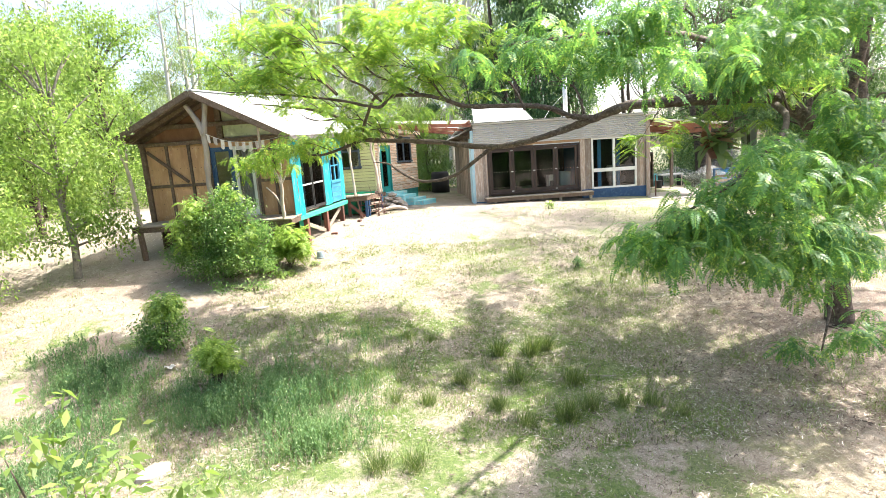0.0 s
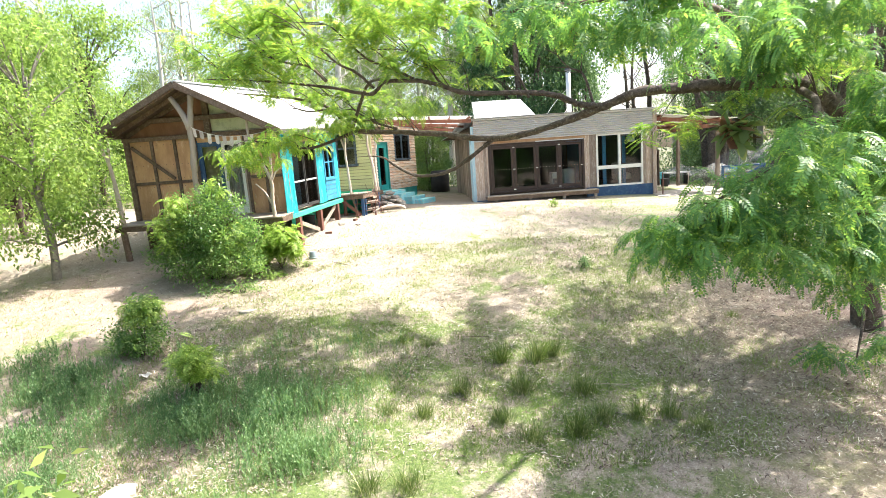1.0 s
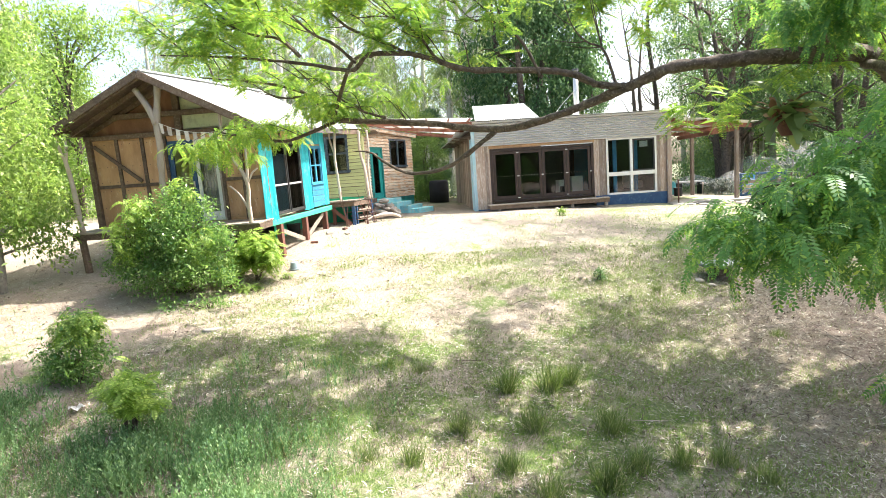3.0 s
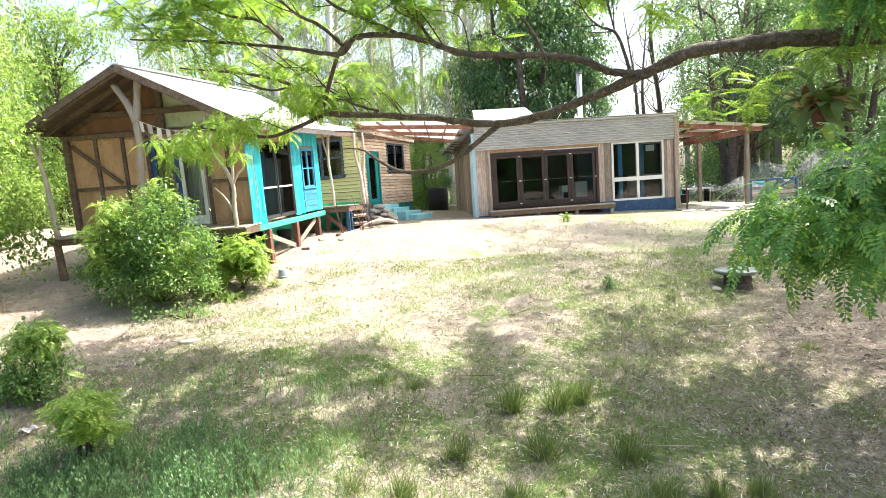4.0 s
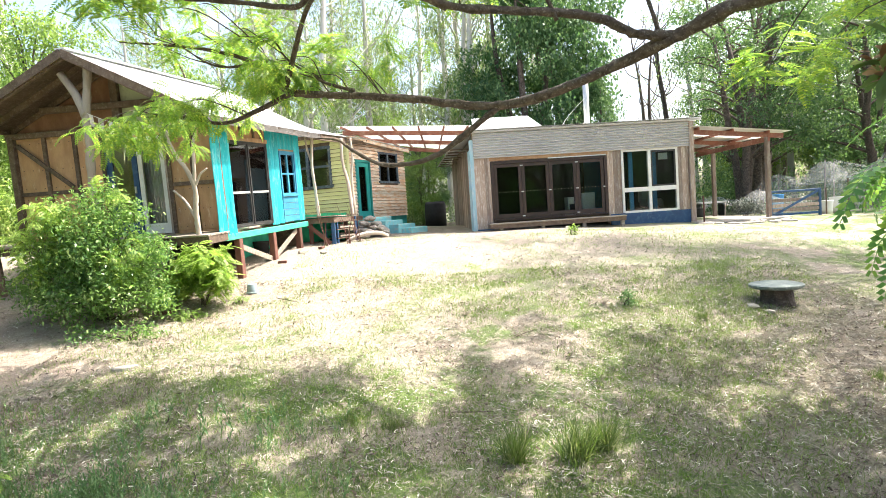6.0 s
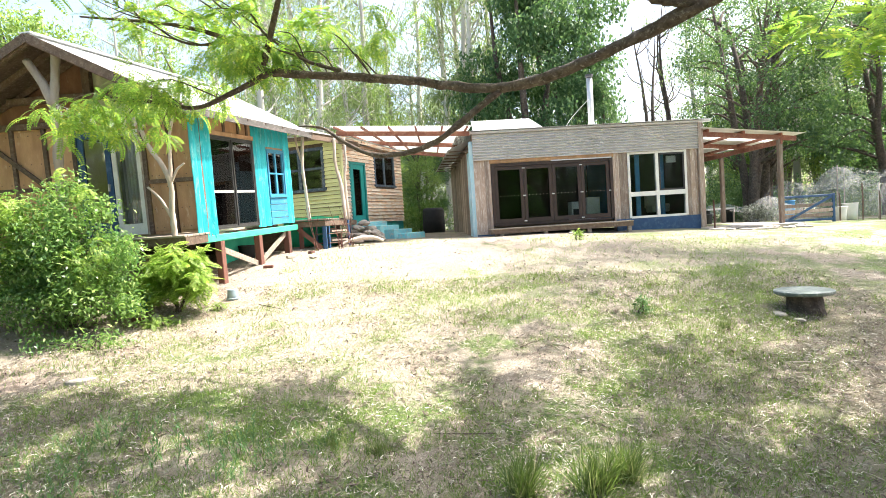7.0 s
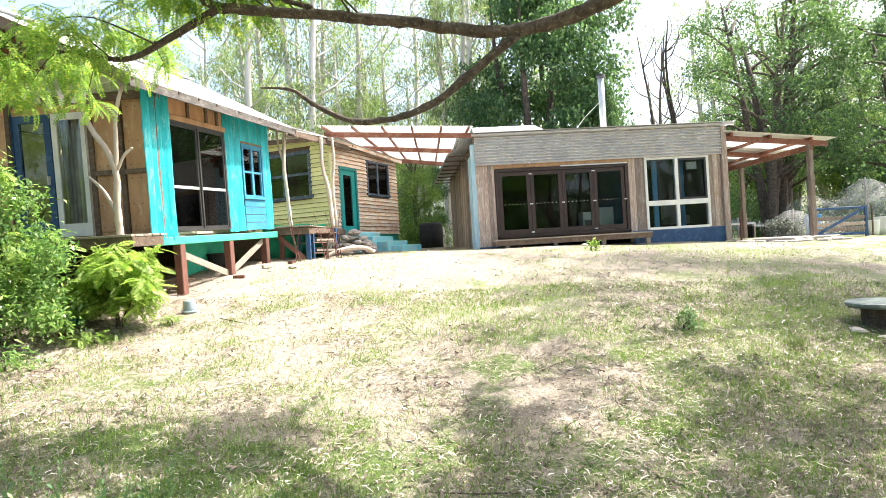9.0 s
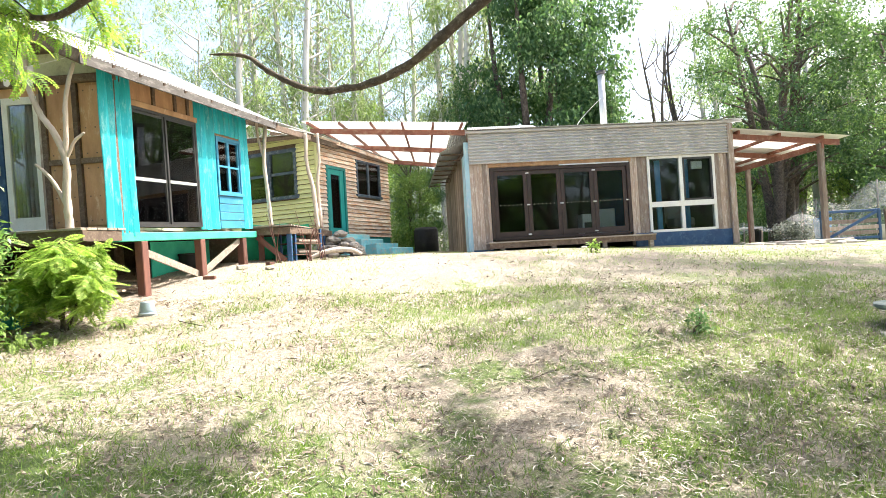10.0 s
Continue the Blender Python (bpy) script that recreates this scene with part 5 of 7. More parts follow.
# ---- big feathery tree ----
def feather_tree():
    t = thing("feathery_tree", Matrix.Identity(4), "spreading tree with rough bark and feathery bright leaves", "tree")
    bm = tube(bmesh.new(), [(6.1, -13.9, gz(6.1, -13.9) - 0.2), (6.0, -13.9, -1.6), (5.75, -14.1, 0.0), (5.3, -14.3, 1.4), (4.6, -14.5, 2.3)], [0.34, 0.24, 0.22, 0.2, 0.18], 14)
    tube(bm, [(5.3, -14.3, 1.3), (5.6, -14.6, 3.0), (5.4, -15.2, 4.6), (4.8, -15.6, 6.2)], [0.16, 0.13, 0.1, 0.05], 10)
    part("trunk", bm, M_BARK, t, "rough grey-brown trunk", True)
    bm = tube(bmesh.new(), [(4.7, -14.45, 2.2), (3.9, -14.65, 2.62), (3.08, -14.7, 2.68), (1.73, -14.6, 2.68), (0.92, -14.2, 2.68), (0.36, -13.6, 2.48), (-0.32, -13.0, 2.25), (-1.1, -12.3, 2.06), (-1.85, -11.85, 2.05), (-2.86, -11.75, 2.22), (-3.8, -11.75, 2.33), (-4.8, -11.8, 2.42), (-5.15, -11.5, 2.7), (-5.5, -11.3, 3.05), (-6.3, -11.3, 3.3), (-7.6, -11.2, 3.5)],
              [0.16, 0.14, 0.13, 0.105, 0.095, 0.085, 0.075, 0.07, 0.066, 0.06, 0.056, 0.052, 0.04, 0.034, 0.026, 0.014], 12, 9, rough=0.5)
    part("limb", bm, M_BARK, t, "long bent limb", True)
    bm = tube(bmesh.new(), [(0.4, -13.6, 2.5), (-0.1, -13.5, 2.58), (-0.6, -13.55, 2.78), (-1.27, -13.6, 2.87), (-2.39, -13.8, 2.9), (-3.0, -13.9, 3.08), (-3.42, -14.0, 3.17), (-4.05, -14.0, 3.18), (-4.36, -13.8, 3.0), (-5.25, -13.4, 3.24), (-6.56, -13.1, 3.47), (-7.72, -12.9, 3.6)],
              [0.065, 0.06, 0.056, 0.052, 0.046, 0.042, 0.04, 0.038, 0.034, 0.028, 0.02, 0.01], 10, 8, rough=0.5)
    part("limb", bm, M_BARK, t, "slender upper limb", True)
    bm = tube(bmesh.new(), [(-1.7, -11.9, 2.0), (-2.1, -11.8, 1.72), (-2.55, -11.6, 1.42), (-3.0, -11.4, 1.28), (-3.55, -11.2, 1.3), (-4.0, -11.0, 1.55), (-4.3, -10.9, 1.78), (-4.7, -10.8, 1.85)], [0.055, 0.048, 0.043, 0.038, 0.033, 0.027, 0.022, 0.008], 9, 7, rough=0.5)
    dead = part("limb", bm, M_BARK, t, "dead drooping limb", True)
    part("branch", tube(bmesh.new(), [(-4.85, -11.8, 2.42), (-5.5, -11.5, 2.22), (-6.1, -11.2, 2.12), (-6.8, -11.0, 2.3), (-7.5, -10.9, 2.35)], [0.045, 0.038, 0.032, 0.024, 0.012], 8), M_BARK, t, "thin side branch", True)
    part("branch", tube(bmesh.new(), [(-4.0, -14.0, 3.16), (-4.2, -13.2, 3.35), (-4.5, -12.4, 3.3), (-4.9, -11.9, 2.5)], [0.03, 0.03, 0.035, 0.045], 8), M_BARK, t, "thin side branch", True)
    part("branch", tube(bmesh.new(), [(3.2, -14.7, 2.7), (2.2, -15.6, 3.4), (1.0, -17.0, 3.5), (-0.8, -18.6, 3.35), (-2.6, -18.9, 3.2)], [0.09, 0.06, 0.05, 0.035, 0.015], 8), M_BARK, t, "thin side branch", True)
    part("branch", tube(bmesh.new(), [(3.9, -14.6, 2.5), (3.2, -16.0, 2.2), (2.2, -17.3, 1.8), (0.9, -18.2, 1.2), (-0.3, -18.5, 0.7)], [0.08, 0.06, 0.045, 0.03, 0.012], 8), M_BARK, t, "thin side branch", True)
    part("branch", tube(bmesh.new(), [(5.9, -14.0, -0.6), (4.8, -15.2, -0.9), (3.9, -16.4, -1.4), (3.3, -17.0, -2.0)], [0.06, 0.045, 0.03, 0.012], 8), M_BARK, t, "thin side branch", True)
    part("branch", tube(bmesh.new(), [(5.75, -14.1, 0.2), (4.4, -15.4, 0.6), (3.0, -16.6, 0.6), (1.8, -17.6, 0.3)], [0.06, 0.05, 0.035, 0.015], 8), M_BARK, t, "thin side branch", True)
    twig_bm = bmesh.new()
    cr = random.Random(6)
    for x, y, z, dx, dz in ((-1.2, -13.6, 2.87, -1.3, 1.3), (-2.6, -13.8, 2.95, -1.7, 1.0), (-3.5, -14.0, 3.17, -2.2, 1.2), (-4.3, -13.8, 3.0, -1.9, 1.6), (-5.3, -13.4, 3.24, -1.8, 1.2), (-3.9, -11.75, 2.33, -1.6, 0.9), (-5.1, -11.5, 2.7, -2.0, 0.7), (0.3, -13.5, 2.5, -1.0, 1.5)):
        pts = [(x + dx * u + cr.uniform(-0.08, 0.08), y + 0.35 * math.sin(3 * u + x) * u, z + dz * (u ** 0.75) + 0.12 * math.sin(7 * u + x)) for u in (0, 0.18, 0.36, 0.55, 0.75, 1.0)]
        part("branch", tube(bmesh.new(), pts, [0.03, 0.026, 0.021, 0.016, 0.01, 0.004], 7, 6, rough=0.4), M_BARK, t, "slender bent upper branch", True)
        for k in (2, 3, 4):
            p = pts[k]
            sgn = cr.choice((-1, 1))
            tube(twig_bm, [p, (p[0] - 0.22, p[1] + 0.2 * sgn, p[2] + 0.04), (p[0] - 0.5, p[1] + 0.45 * sgn, p[2] + 0.16)], [0.012, 0.008, 0.003], 5, 4, rough=0.4)
    r = np.random.default_rng(11)
    blobs = [(1.35, -18.2, 0.75, 1.55, 1.2, 1.15), (2.6, -17.2, 0.9, 1.4, 1.2, 1.1), (0.2, -18.5, 0.5, 0.8, 0.7, 0.6), (0.0, -18.3, 0.4, 0.6, 0.5, 0.6), (3.5, -16.3, 2.0, 1.0, 1.0, 0.8), (3.6, -16.6, -1.9, 0.8, 0.7, 0.8), (4.6, -15.6, 0.4, 1.2, 1.2, 1.6), (3.4, -18.0, -2.45, 0.55, 0.5, 0.45), (3.65, -17.7, -1.5, 0.45, 0.4, 0.6), (4.0, -16.6, 1.7, 1.0, 0.9, 0.7), (3.4, -17.0, -0.3, 0.8, 0.7, 0.7)]
    tip = [(-0.3, -18.5, 0.5, 0.5, 0.35, 0.28), (0.45, -18.4, 0.6, 0.6, 0.4, 0.4), (1.1, -18.2, 0.35, 0.6, 0.5, 0.4)]
    side = [(3.9, -16.2, 0.3, 0.9, 0.8, 0.9), (4.8, -15.4, -0.4, 0.9, 0.8, 0.9), (3.1, -16.9, -0.3, 0.7, 0.6, 0.6), (5.2, -15.0, 1.2, 0.9, 0.8, 0.8)]
    over = [(3.2, -15.6, 3.3, 1.4, 0.9, 0.6), (0.9, -18.0, 3.3, 1.3, 1.0, 0.4), (-1.1, -19.0, 3.15, 1.2, 0.8, 0.45), (-2.6, -18.8, 3.15, 0.6, 0.6, 0.35), (2.6, -17.4, 3.7, 1.3, 1.2, 0.5)]
    left = [(-4.3, -13.6, 3.75, 1.7, 1.3, 0.55), (-6.4, -12.8, 3.9, 1.7, 1.4, 0.6), (-5.4, -11.6, 3.35, 1.4, 0.9, 0.4), (-2.5, -13.6, 3.4, 1.2, 1.0, 0.3), (-7.3, -11.9, 4.3, 1.3, 1.2, 0.7), (-3.4, -14.6, 4.3, 2.2, 1.4, 0.6), (-4.6, -13.2, 4.8, 2.4, 1.4, 0.5), (-1.2, -13.6, 4.4, 1.8, 1.2, 0.5), (0.6, -13.0, 3.9, 1.3, 1.0, 0.4), (-7.0, -12.4, 5.0, 1.8, 1.2, 0.5)]
    clump = [(-7.15, -10.9, 2.15, 0.75, 0.55, 0.42), (-6.2, -11.1, 2.35, 0.5, 0.5, 0.25), (-3.4, -11.8, 2.75, 0.7, 0.5, 0.3), (-5.3, -11.5, 2.75, 0.8, 0.5, 0.35), (-4.5, -11.7, 2.6, 0.5, 0.4, 0.3)]
    right = [(1.7, -14.2, 2.15, 0.9, 0.6, 0.3), (3.0, -14.3, 2.9, 1.2, 0.8, 0.4), (4.6, -13.4, 3.2, 1.6, 1.3, 0.9)]
    top = [(1.0, -13.1, 7.0, 2.3, 1.1, 0.5), (3.4, -13.2, 7.0, 2.6, 2.0, 0.7), (6.6, -11.6, 7.2, 2.6, 2.4, 0.9), (-1.0, -12.4, 6.8, 2.3, 1.8, 0.6), (1.6, -11.2, 7.1, 2.6, 1.3, 0.5), (0.0, -10.3, 7.0, 2.0, 0.9, 0.4), (3.2, -10.9, 7.1, 2.0, 1.0, 0.4), (8.0, -15.9, 6.8, 1.8, 1.4, 0.6), (5.5, -15.6, 7.2, 2.2, 1.4, 0.5), (9.8, -14.4, 7.0, 1.9, 1.4, 0.5), (4.2, -17.3, 7.0, 1.7, 1.0, 0.4)]
    bones = np.array([tuple(v.co) for o in t.children if o.name.split(".")[0] in ("limb", "branch") and o is not dead and o.name != dead.name for v in o.data.vertices])[::3]
    for name, bl, twigs, each, size, spread in (("low_leaf_spray", blobs, 255, 9, 0.46, 0.05), ("low_tip_spray", tip, 75, 9, 0.42, 0.04), ("low_side_spray", side, 75, 9, 0.44, 0.05), ("overhead_leaf_spray", over, 240, 8, 0.42, 0.05), ("leaf_spray", left, 360, 8, 0.38, 0.05), ("drooping_leaf_spray", clump, 100, 9, 0.36, 0.04), ("leaf_spray", right, 150, 8, 0.38, 0.04), ("crown", [(*q[:3], q[3] * 1.25, q[4] * 1.2, q[5]) for q in top], 205, 7, 0.55, 0.1)):
        pts, turns = sprays(bl, twigs, each, spread, 2 if "low" in name or "droop" in name or "over" in name else 8, r)
        n = len(pts)
        if name != "crown":
            # thin twigs from the nearest limb to some of the sprays
            ends = pts[::each][r.permutation(twigs)[:twigs // (14 if "low" in name or "over" in name else 5)]]
            for e in ends:
                k = int(np.argmin(((bones - e - np.array((0.75, -0.1, -0.35))) ** 2).sum(1)))
                a = Vector(bones[k])
                b = Vector(e)
                if (b - a).length > 1.3:
                    continue
                mid = a.lerp(b, 0.5) + Vector((r.uniform(-0.2, 0.2), r.uniform(-0.2, 0.2), 0.06 + 0.12 * (b - a).length))
                tube(twig_bm, [a, mid, b], [0.012, 0.008, 0.003], 5, 4, 0.3)
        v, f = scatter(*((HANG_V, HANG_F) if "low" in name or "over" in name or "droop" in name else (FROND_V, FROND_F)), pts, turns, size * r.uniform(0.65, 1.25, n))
        # low and overhead sprays get the leaf copy with shade in its colour
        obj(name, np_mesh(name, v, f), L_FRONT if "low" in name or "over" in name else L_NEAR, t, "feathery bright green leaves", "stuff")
    part("twig", twig_bm, M_BARK, t, "fine dark twigs", True)["kind"] = "stuff"


feather_tree()


def epiphyte():
    e = thing("bracket_fern", Matrix.Translation((2.75, -14.4, 1.75)), "reddish bracket fern clump with green antler fronds", "fern")
    r = np.random.default_rng(5)
    strap = np.array([(0, -0.05, 0), (0, 0.05, 0), (0.35, 0.13, 0.1), (0.35, -0.13, 0.1), (0.75, 0.17, 0.02), (0.75, -0.15, 0.02), (1.0, 0.05, -0.16), (1.0, -0.05, -0.14)])
    faces = np.array([(0, 1, 2, 3), (3, 2, 4, 5), (5, 4, 6, 7)])
    for name, n, mat, size, tilt, label in (("nest_frond", 60, leafy("brown_fern", (0.26, 0.11, 0.065), (0.19, 0.09, 0.05), (0.34, 0.2, 0.11), 0.3, 0.6, 0.1), 0.3, -35, "dry red-brown nest fronds"), ("antler_frond", 46, leafy("green_fern", (0.1, 0.17, 0.06), (0.16, 0.23, 0.08), (0.28, 0.3, 0.11), 0.4, 0.5, 0.2), 0.5, -12, "grey-green antler fronds")):
        v, f = scatter(strap, faces, r.normal(size=(n, 3)) * np.array((0.13, 0.1, 0.1)), rotations(n, (tilt, 28), r), size * r.uniform(0.7, 1.25, n))
        obj(name, np_mesh(name, v, f), mat, e, label, "stuff")
    part("root_ball", tube(bmesh.new(), [(0, 0, -0.3), (0, 0, -0.05), (0, 0, 0.22)], [0.09, 0.2, 0.12], 12, 5, 0.3), M_STUMP, e, "fibrous red-brown root ball", True)


epiphyte()


# ---- other trees ----
def leaf_cloud(name, blobs, clumps, each, size, spread, seed, slim=1.0, tilt=None):
    r = np.random.default_rng(seed)
    pts = clumped(blobs, clumps, each, spread, r)
    n = len(pts)
    v, f = scatter(LEAF_V * np.array([1, slim, 1]), LEAF_F, pts, rotations(n, tilt, r), size * r.uniform(0.6, 1.3, n))
    return np_mesh(name, v, f)


def tree_meshes(kind, seed):
    """Trunk and crown for one kind of tree, standing on the origin."""
    r = random.Random(seed)
    bm = bmesh.new()
    blobs = []
    if kind == "gum":
        h = 17
        lean = r.uniform(-0.8, 0.8)
        pts = [(0, 0, -0.4), (lean * 0.15, 0.1, 3), (lean * 0.5, 0.0, 8), (lean, 0.2, 12.5), (lean * 1.3, 0.0, h)]
        tube(bm, pts, [0.27, 0.21, 0.17, 0.11, 0.03], 8, 4)
        for k in range(13):
            z = 4.5 + k * 0.95
            a = r.uniform(0, 6.28)
            ln = r.uniform(1.2, 3.0)
            x0 = lean * (z / h)
            e = (x0 + math.cos(a) * ln, math.sin(a) * ln, z + ln * r.uniform(0.5, 1.0))
            tube(bm, [(x0, 0, z), (x0 + math.cos(a) * ln * 0.5, math.sin(a) * ln * 0.5, z + ln * 0.3), e], [0.07, 0.045, 0.015], 5, 2)
            blobs.append((*e, r.uniform(0.6, 1.3), r.uniform(0.6, 1.3), r.uniform(0.4, 0.9)))
        crown = leaf_cloud("crown", blobs, 260, 11, 0.24, 0.24, seed, 0.5, (50, 40))
    elif kind == "dark":
        h = 11
        for q in range(3):
            a = q * 2.1 + r.uniform(-0.4, 0.4)
            tube(bm, [(0.15 * math.cos(a), 0.15 * math.sin(a), -0.4), (0.5 * math.cos(a), 0.5 * math.sin(a), 3), (1.2 * math.cos(a), 1.2 * math.sin(a), 6.5), (1.4 * math.cos(a), 1.4 * math.sin(a), h - 1)], [0.19, 0.15, 0.11, 0.03], 9, 6)
        for k in range(34):
            z = r.uniform(0.9, h)
            rad = 2.5 * math.sin(math.pi * (0.16 + 0.72 * z / h)) * r.uniform(0.55, 1.0)
            a = r.uniform(0, 6.28)
            blobs.append((rad * math.cos(a), rad * math.sin(a), z, r.uniform(0.7, 1.2), r.uniform(0.7, 1.2), r.uniform(0.5, 0.95)))
        crown = leaf_cloud("crown", blobs, 1500, 18, 0.165, 0.18, seed, 1.15, (48, 28))
    elif kind == "shady":
        for q in range(3):
            a = q * 2.1 + r.uniform(-0.5, 0.5)
            top = r.uniform(9.5, 12.5)
            line = [(0.12 * math.cos(a), 0.12 * math.sin(a), -0.4), (0.3 * math.cos(a), 0.3 * math.sin(a), 2.0), (0.75 * math.cos(a), 0.75 * math.sin(a), 4.5), (1.0 * math.cos(a + 0.3), 1.0 * math.sin(a + 0.3), 7.5), (1.9 * math.cos(a + 0.1), 1.9 * math.sin(a + 0.1), top)]
            tube(bm, line, [0.26, 0.21, 0.17, 0.12, 0.03], 10, 6, rough=0.25)
            for k in range(9):
                z = 2.6 + (top - 3.4) * k / 8 + r.uniform(-0.3, 0.3)
                u = z / top
                sx, sy = 1.6 * u * math.cos(a + 0.15), 1.6 * u * math.sin(a + 0.15)
                b = a + r.uniform(-1.6, 1.6)
                ln = r.uniform(1.4, 3.2) * (1.1 - 0.4 * u)
                e = (sx + math.cos(b) * ln, sy + math.sin(b) * ln, z + ln * r.uniform(0.1, 0.6))
                mid = (sx + math.cos(b) * ln * 0.5, sy + math.sin(b) * ln * 0.5, z + ln * r.uniform(0.25, 0.45))
                tube(bm, [(sx, sy, z), mid, e], [0.075, 0.05, 0.012], 7, 5, rough=0.25)
                for w in range(2):
                    blobs.append((e[0] + r.uniform(-0.7, 0.7), e[1] + r.uniform(-0.7, 0.7), e[2] + r.uniform(-0.5, 0.8), r.uniform(0.6, 1.2), r.uniform(0.6, 1.2), r.uniform(0.3, 0.65)))
        crown = leaf_cloud("crown", blobs, 620, 17, 0.168, 0.19, seed, 1.0, (30, 32))
    elif kind == "bright":
        tube(bm, [(0, 0, -0.3), (0.05, 0, 1.2), (-0.1, 0.05, 2.6), (0.1, 0, 5.4)], [0.12, 0.1, 0.08, 0.02], 9, 5)
        for k in range(24):
            z = r.uniform(1.0, 6.6)
            a = r.uniform(0, 6.28)
            rad = r.uniform(0.4, 1.6)
            e = (rad * math.cos(a), rad * math.sin(a), z)
            tube(bm, [(0, 0, z * 0.75), (e[0] * 0.5, e[1] * 0.5, z * 0.9), e], [0.04, 0.03, 0.01], 5, 2)
            blobs.append((*e, r.uniform(0.5, 0.95), r.uniform(0.5, 0.95), r.uniform(0.35, 0.7)))
        crown = leaf_cloud("crown", blobs, 720, 16, 0.13, 0.17, seed, 0.95, (30, 35))
    elif kind == "bare":
        for q in range(2):
            a = q * 2.6 + 0.4
            lean = 0.8 + 0.5 * q
            line = [(0.25 * math.sin(k * 1.3 + q) + lean * math.cos(a) * (k / 7) ** 1.6, 0.2 * math.cos(k * 1.1), -0.3 + 1.7 * k) for k in range(8)]
            line[0] = (0, 0, -0.3)
            tube(bm, line, [0.2, 0.17, 0.15, 0.12, 0.1, 0.075, 0.05, 0.015], 8, 6, rough=0.25)
            for k in range(2, 7):
                for w in range(2):
                    b = r.uniform(0, 6.28)
                    ln = r.uniform(0.8, 1.9)
                    p = line[k]
                    pts = [p, (p[0] + ln * 0.35 * math.cos(b), p[1] + ln * 0.35 * math.sin(b), p[2] + 0.25 * ln), (p[0] + ln * 0.6 * math.cos(b + 0.3), p[1] + ln * 0.6 * math.sin(b + 0.3), p[2] + 0.75 * ln), (p[0] + ln * 0.9 * math.cos(b), p[1] + ln * 0.9 * math.sin(b), p[2] + 1.1 * ln)]
                    tube(bm, pts, [0.04, 0.03, 0.02, 0.006], 5, 4, rough=0.3)
                    if k > 3:
                        blobs.append((*pts[-1], 0.5, 0.5, 0.4))
        crown = leaf_cloud("crown", blobs, 40, 8, 0.16, 0.25, seed, 0.6, (35, 45))
    me = bpy.data.meshes.new("trunk")
    bm.to_mesh(me)
    bm.free()
    me.polygons.foreach_set("use_smooth", [True] * len(me.polygons))
    return me, crown


KINDS = {
    "gum": ("gum_tree", "tall pale-trunked gum tree with sparse leaves", M_GUM, L_GUM, 3),
    "dark": ("leafy_tree", "dense dark green many-stemmed tree", M_BARK, L_DARK, 2),
    "shady": ("shade_tree", "broad shade tree with heavy dark limbs", M_BARK, L_SHADE, 2),
    "bright": ("young_tree", "slender young tree with bright leaves", M_BARK, L_BRIGHT, 2),
    "bare": ("thin_tree", "thin nearly leafless grey tree", M_BARK, L_GUM, 1),
}
TREE_DATA = {}


def in_clearing(x, y):
    """The treeless strip that runs away behind the studio."""
    return y > 12 and 0.36 < (x + 3.1) / (y + 18.5) < 0.545


def tree(kind, x, y, turn, size, crown_material=None, label="", pick=0):
    if in_clearing(x, y) and kind != "bare":
        return None
    name, lab, bark, leaf, n = KINDS[kind]
    key = (kind, pick % n)
    if key not in TREE_DATA:
        TREE_DATA[key] = tree_meshes(kind, 20 + 7 * (pick % n) + len(kind))
    tm, cm = TREE_DATA[key]
    t = thing(name, Matrix.Translation((x, y, gz(x, y))) @ pose(0, 0, 0, 0, 0, turn) @ Matrix.Scale(size, 4), label or lab, "tree", name + "s of the wood")
    obj("trunk", tm, bark, t)
    c = obj("crown", cm, leaf, t, "", "stuff")
    if crown_material:
        c.material_slots[0].link = "OBJECT"
        c.material_slots[0].material = crown_material
    return t


# behind the studio
tree("dark", 4.3, 12.8, 20, 1.4)
tree("dark", 6.6, 14.0, 140, 1.5, pick=1)
tree("dark", 7.2, 11.0, 75, 0.7, label="rounded bright-topped leafy tree behind the studio")
tree("gum", 10.2, 15.0, 200, 0.95)
tree("bare", 12.6, 15.5, 30, 1.05)
tree("bare", 15.4, 19.5, 70, 1.25)
tree("bare", 11.0, 24.0, 100, 1.1)
tree("shady", 14.6, 8.6, 10, 1.0)
tree("shady", 16.2, 10.2, 120, 1.15, pick=1)
tree("shady", 22.0, 8.5, 200, 1.0)
tree("shady", 20.0, 15.0, 260, 1.15, pick=1)
tree("dark", 26.0, 14.0, 0, 1.1)
tree("dark", 13.0, 20.0, 50, 0.9, pick=1)
for k in range(9):
    # sunlit young growth behind the shade trees
    tree("bright", 12.5 + 2.2 * k, 17.5 + 2.5 * (k % 3), 41 * k, 1.15 + 0.1 * (k % 3), pick=k)
# by the gap between the cabin and the studio
tree("bright", -2.3, 10.5, 40, 0.75)
tree("dark", -1.8, 14.0, 40, 0.5, pick=1)
tree("bright", -4.3, 9.0, 160, 0.8, pick=1)
# left of the house
blotched = tree("bright", -13.9, -8.7, 30, 1.05, label="young tree with grey blotched bark beside the house")
for piece in blotched.children:
    if piece.name.startswith("trunk"):
        piece.material_slots[0].link = "OBJECT"
        piece.material_slots[0].material = M_BLOTCH
tree("bright", -14.6, -12.6, 130, 0.85, pick=1)
tree("bright", -17.5, -4.0, 210, 1.2, pick=1)
tree("bright", -16.5, -10.0, 270, 1.1)
tree("bright", -20.5, 1.0, 320, 1.3)
tree("bright", -12.5, 6.5, 60, 1.3, pick=1)
tree("gum", -7.9, 14.0, 10, 1.15)
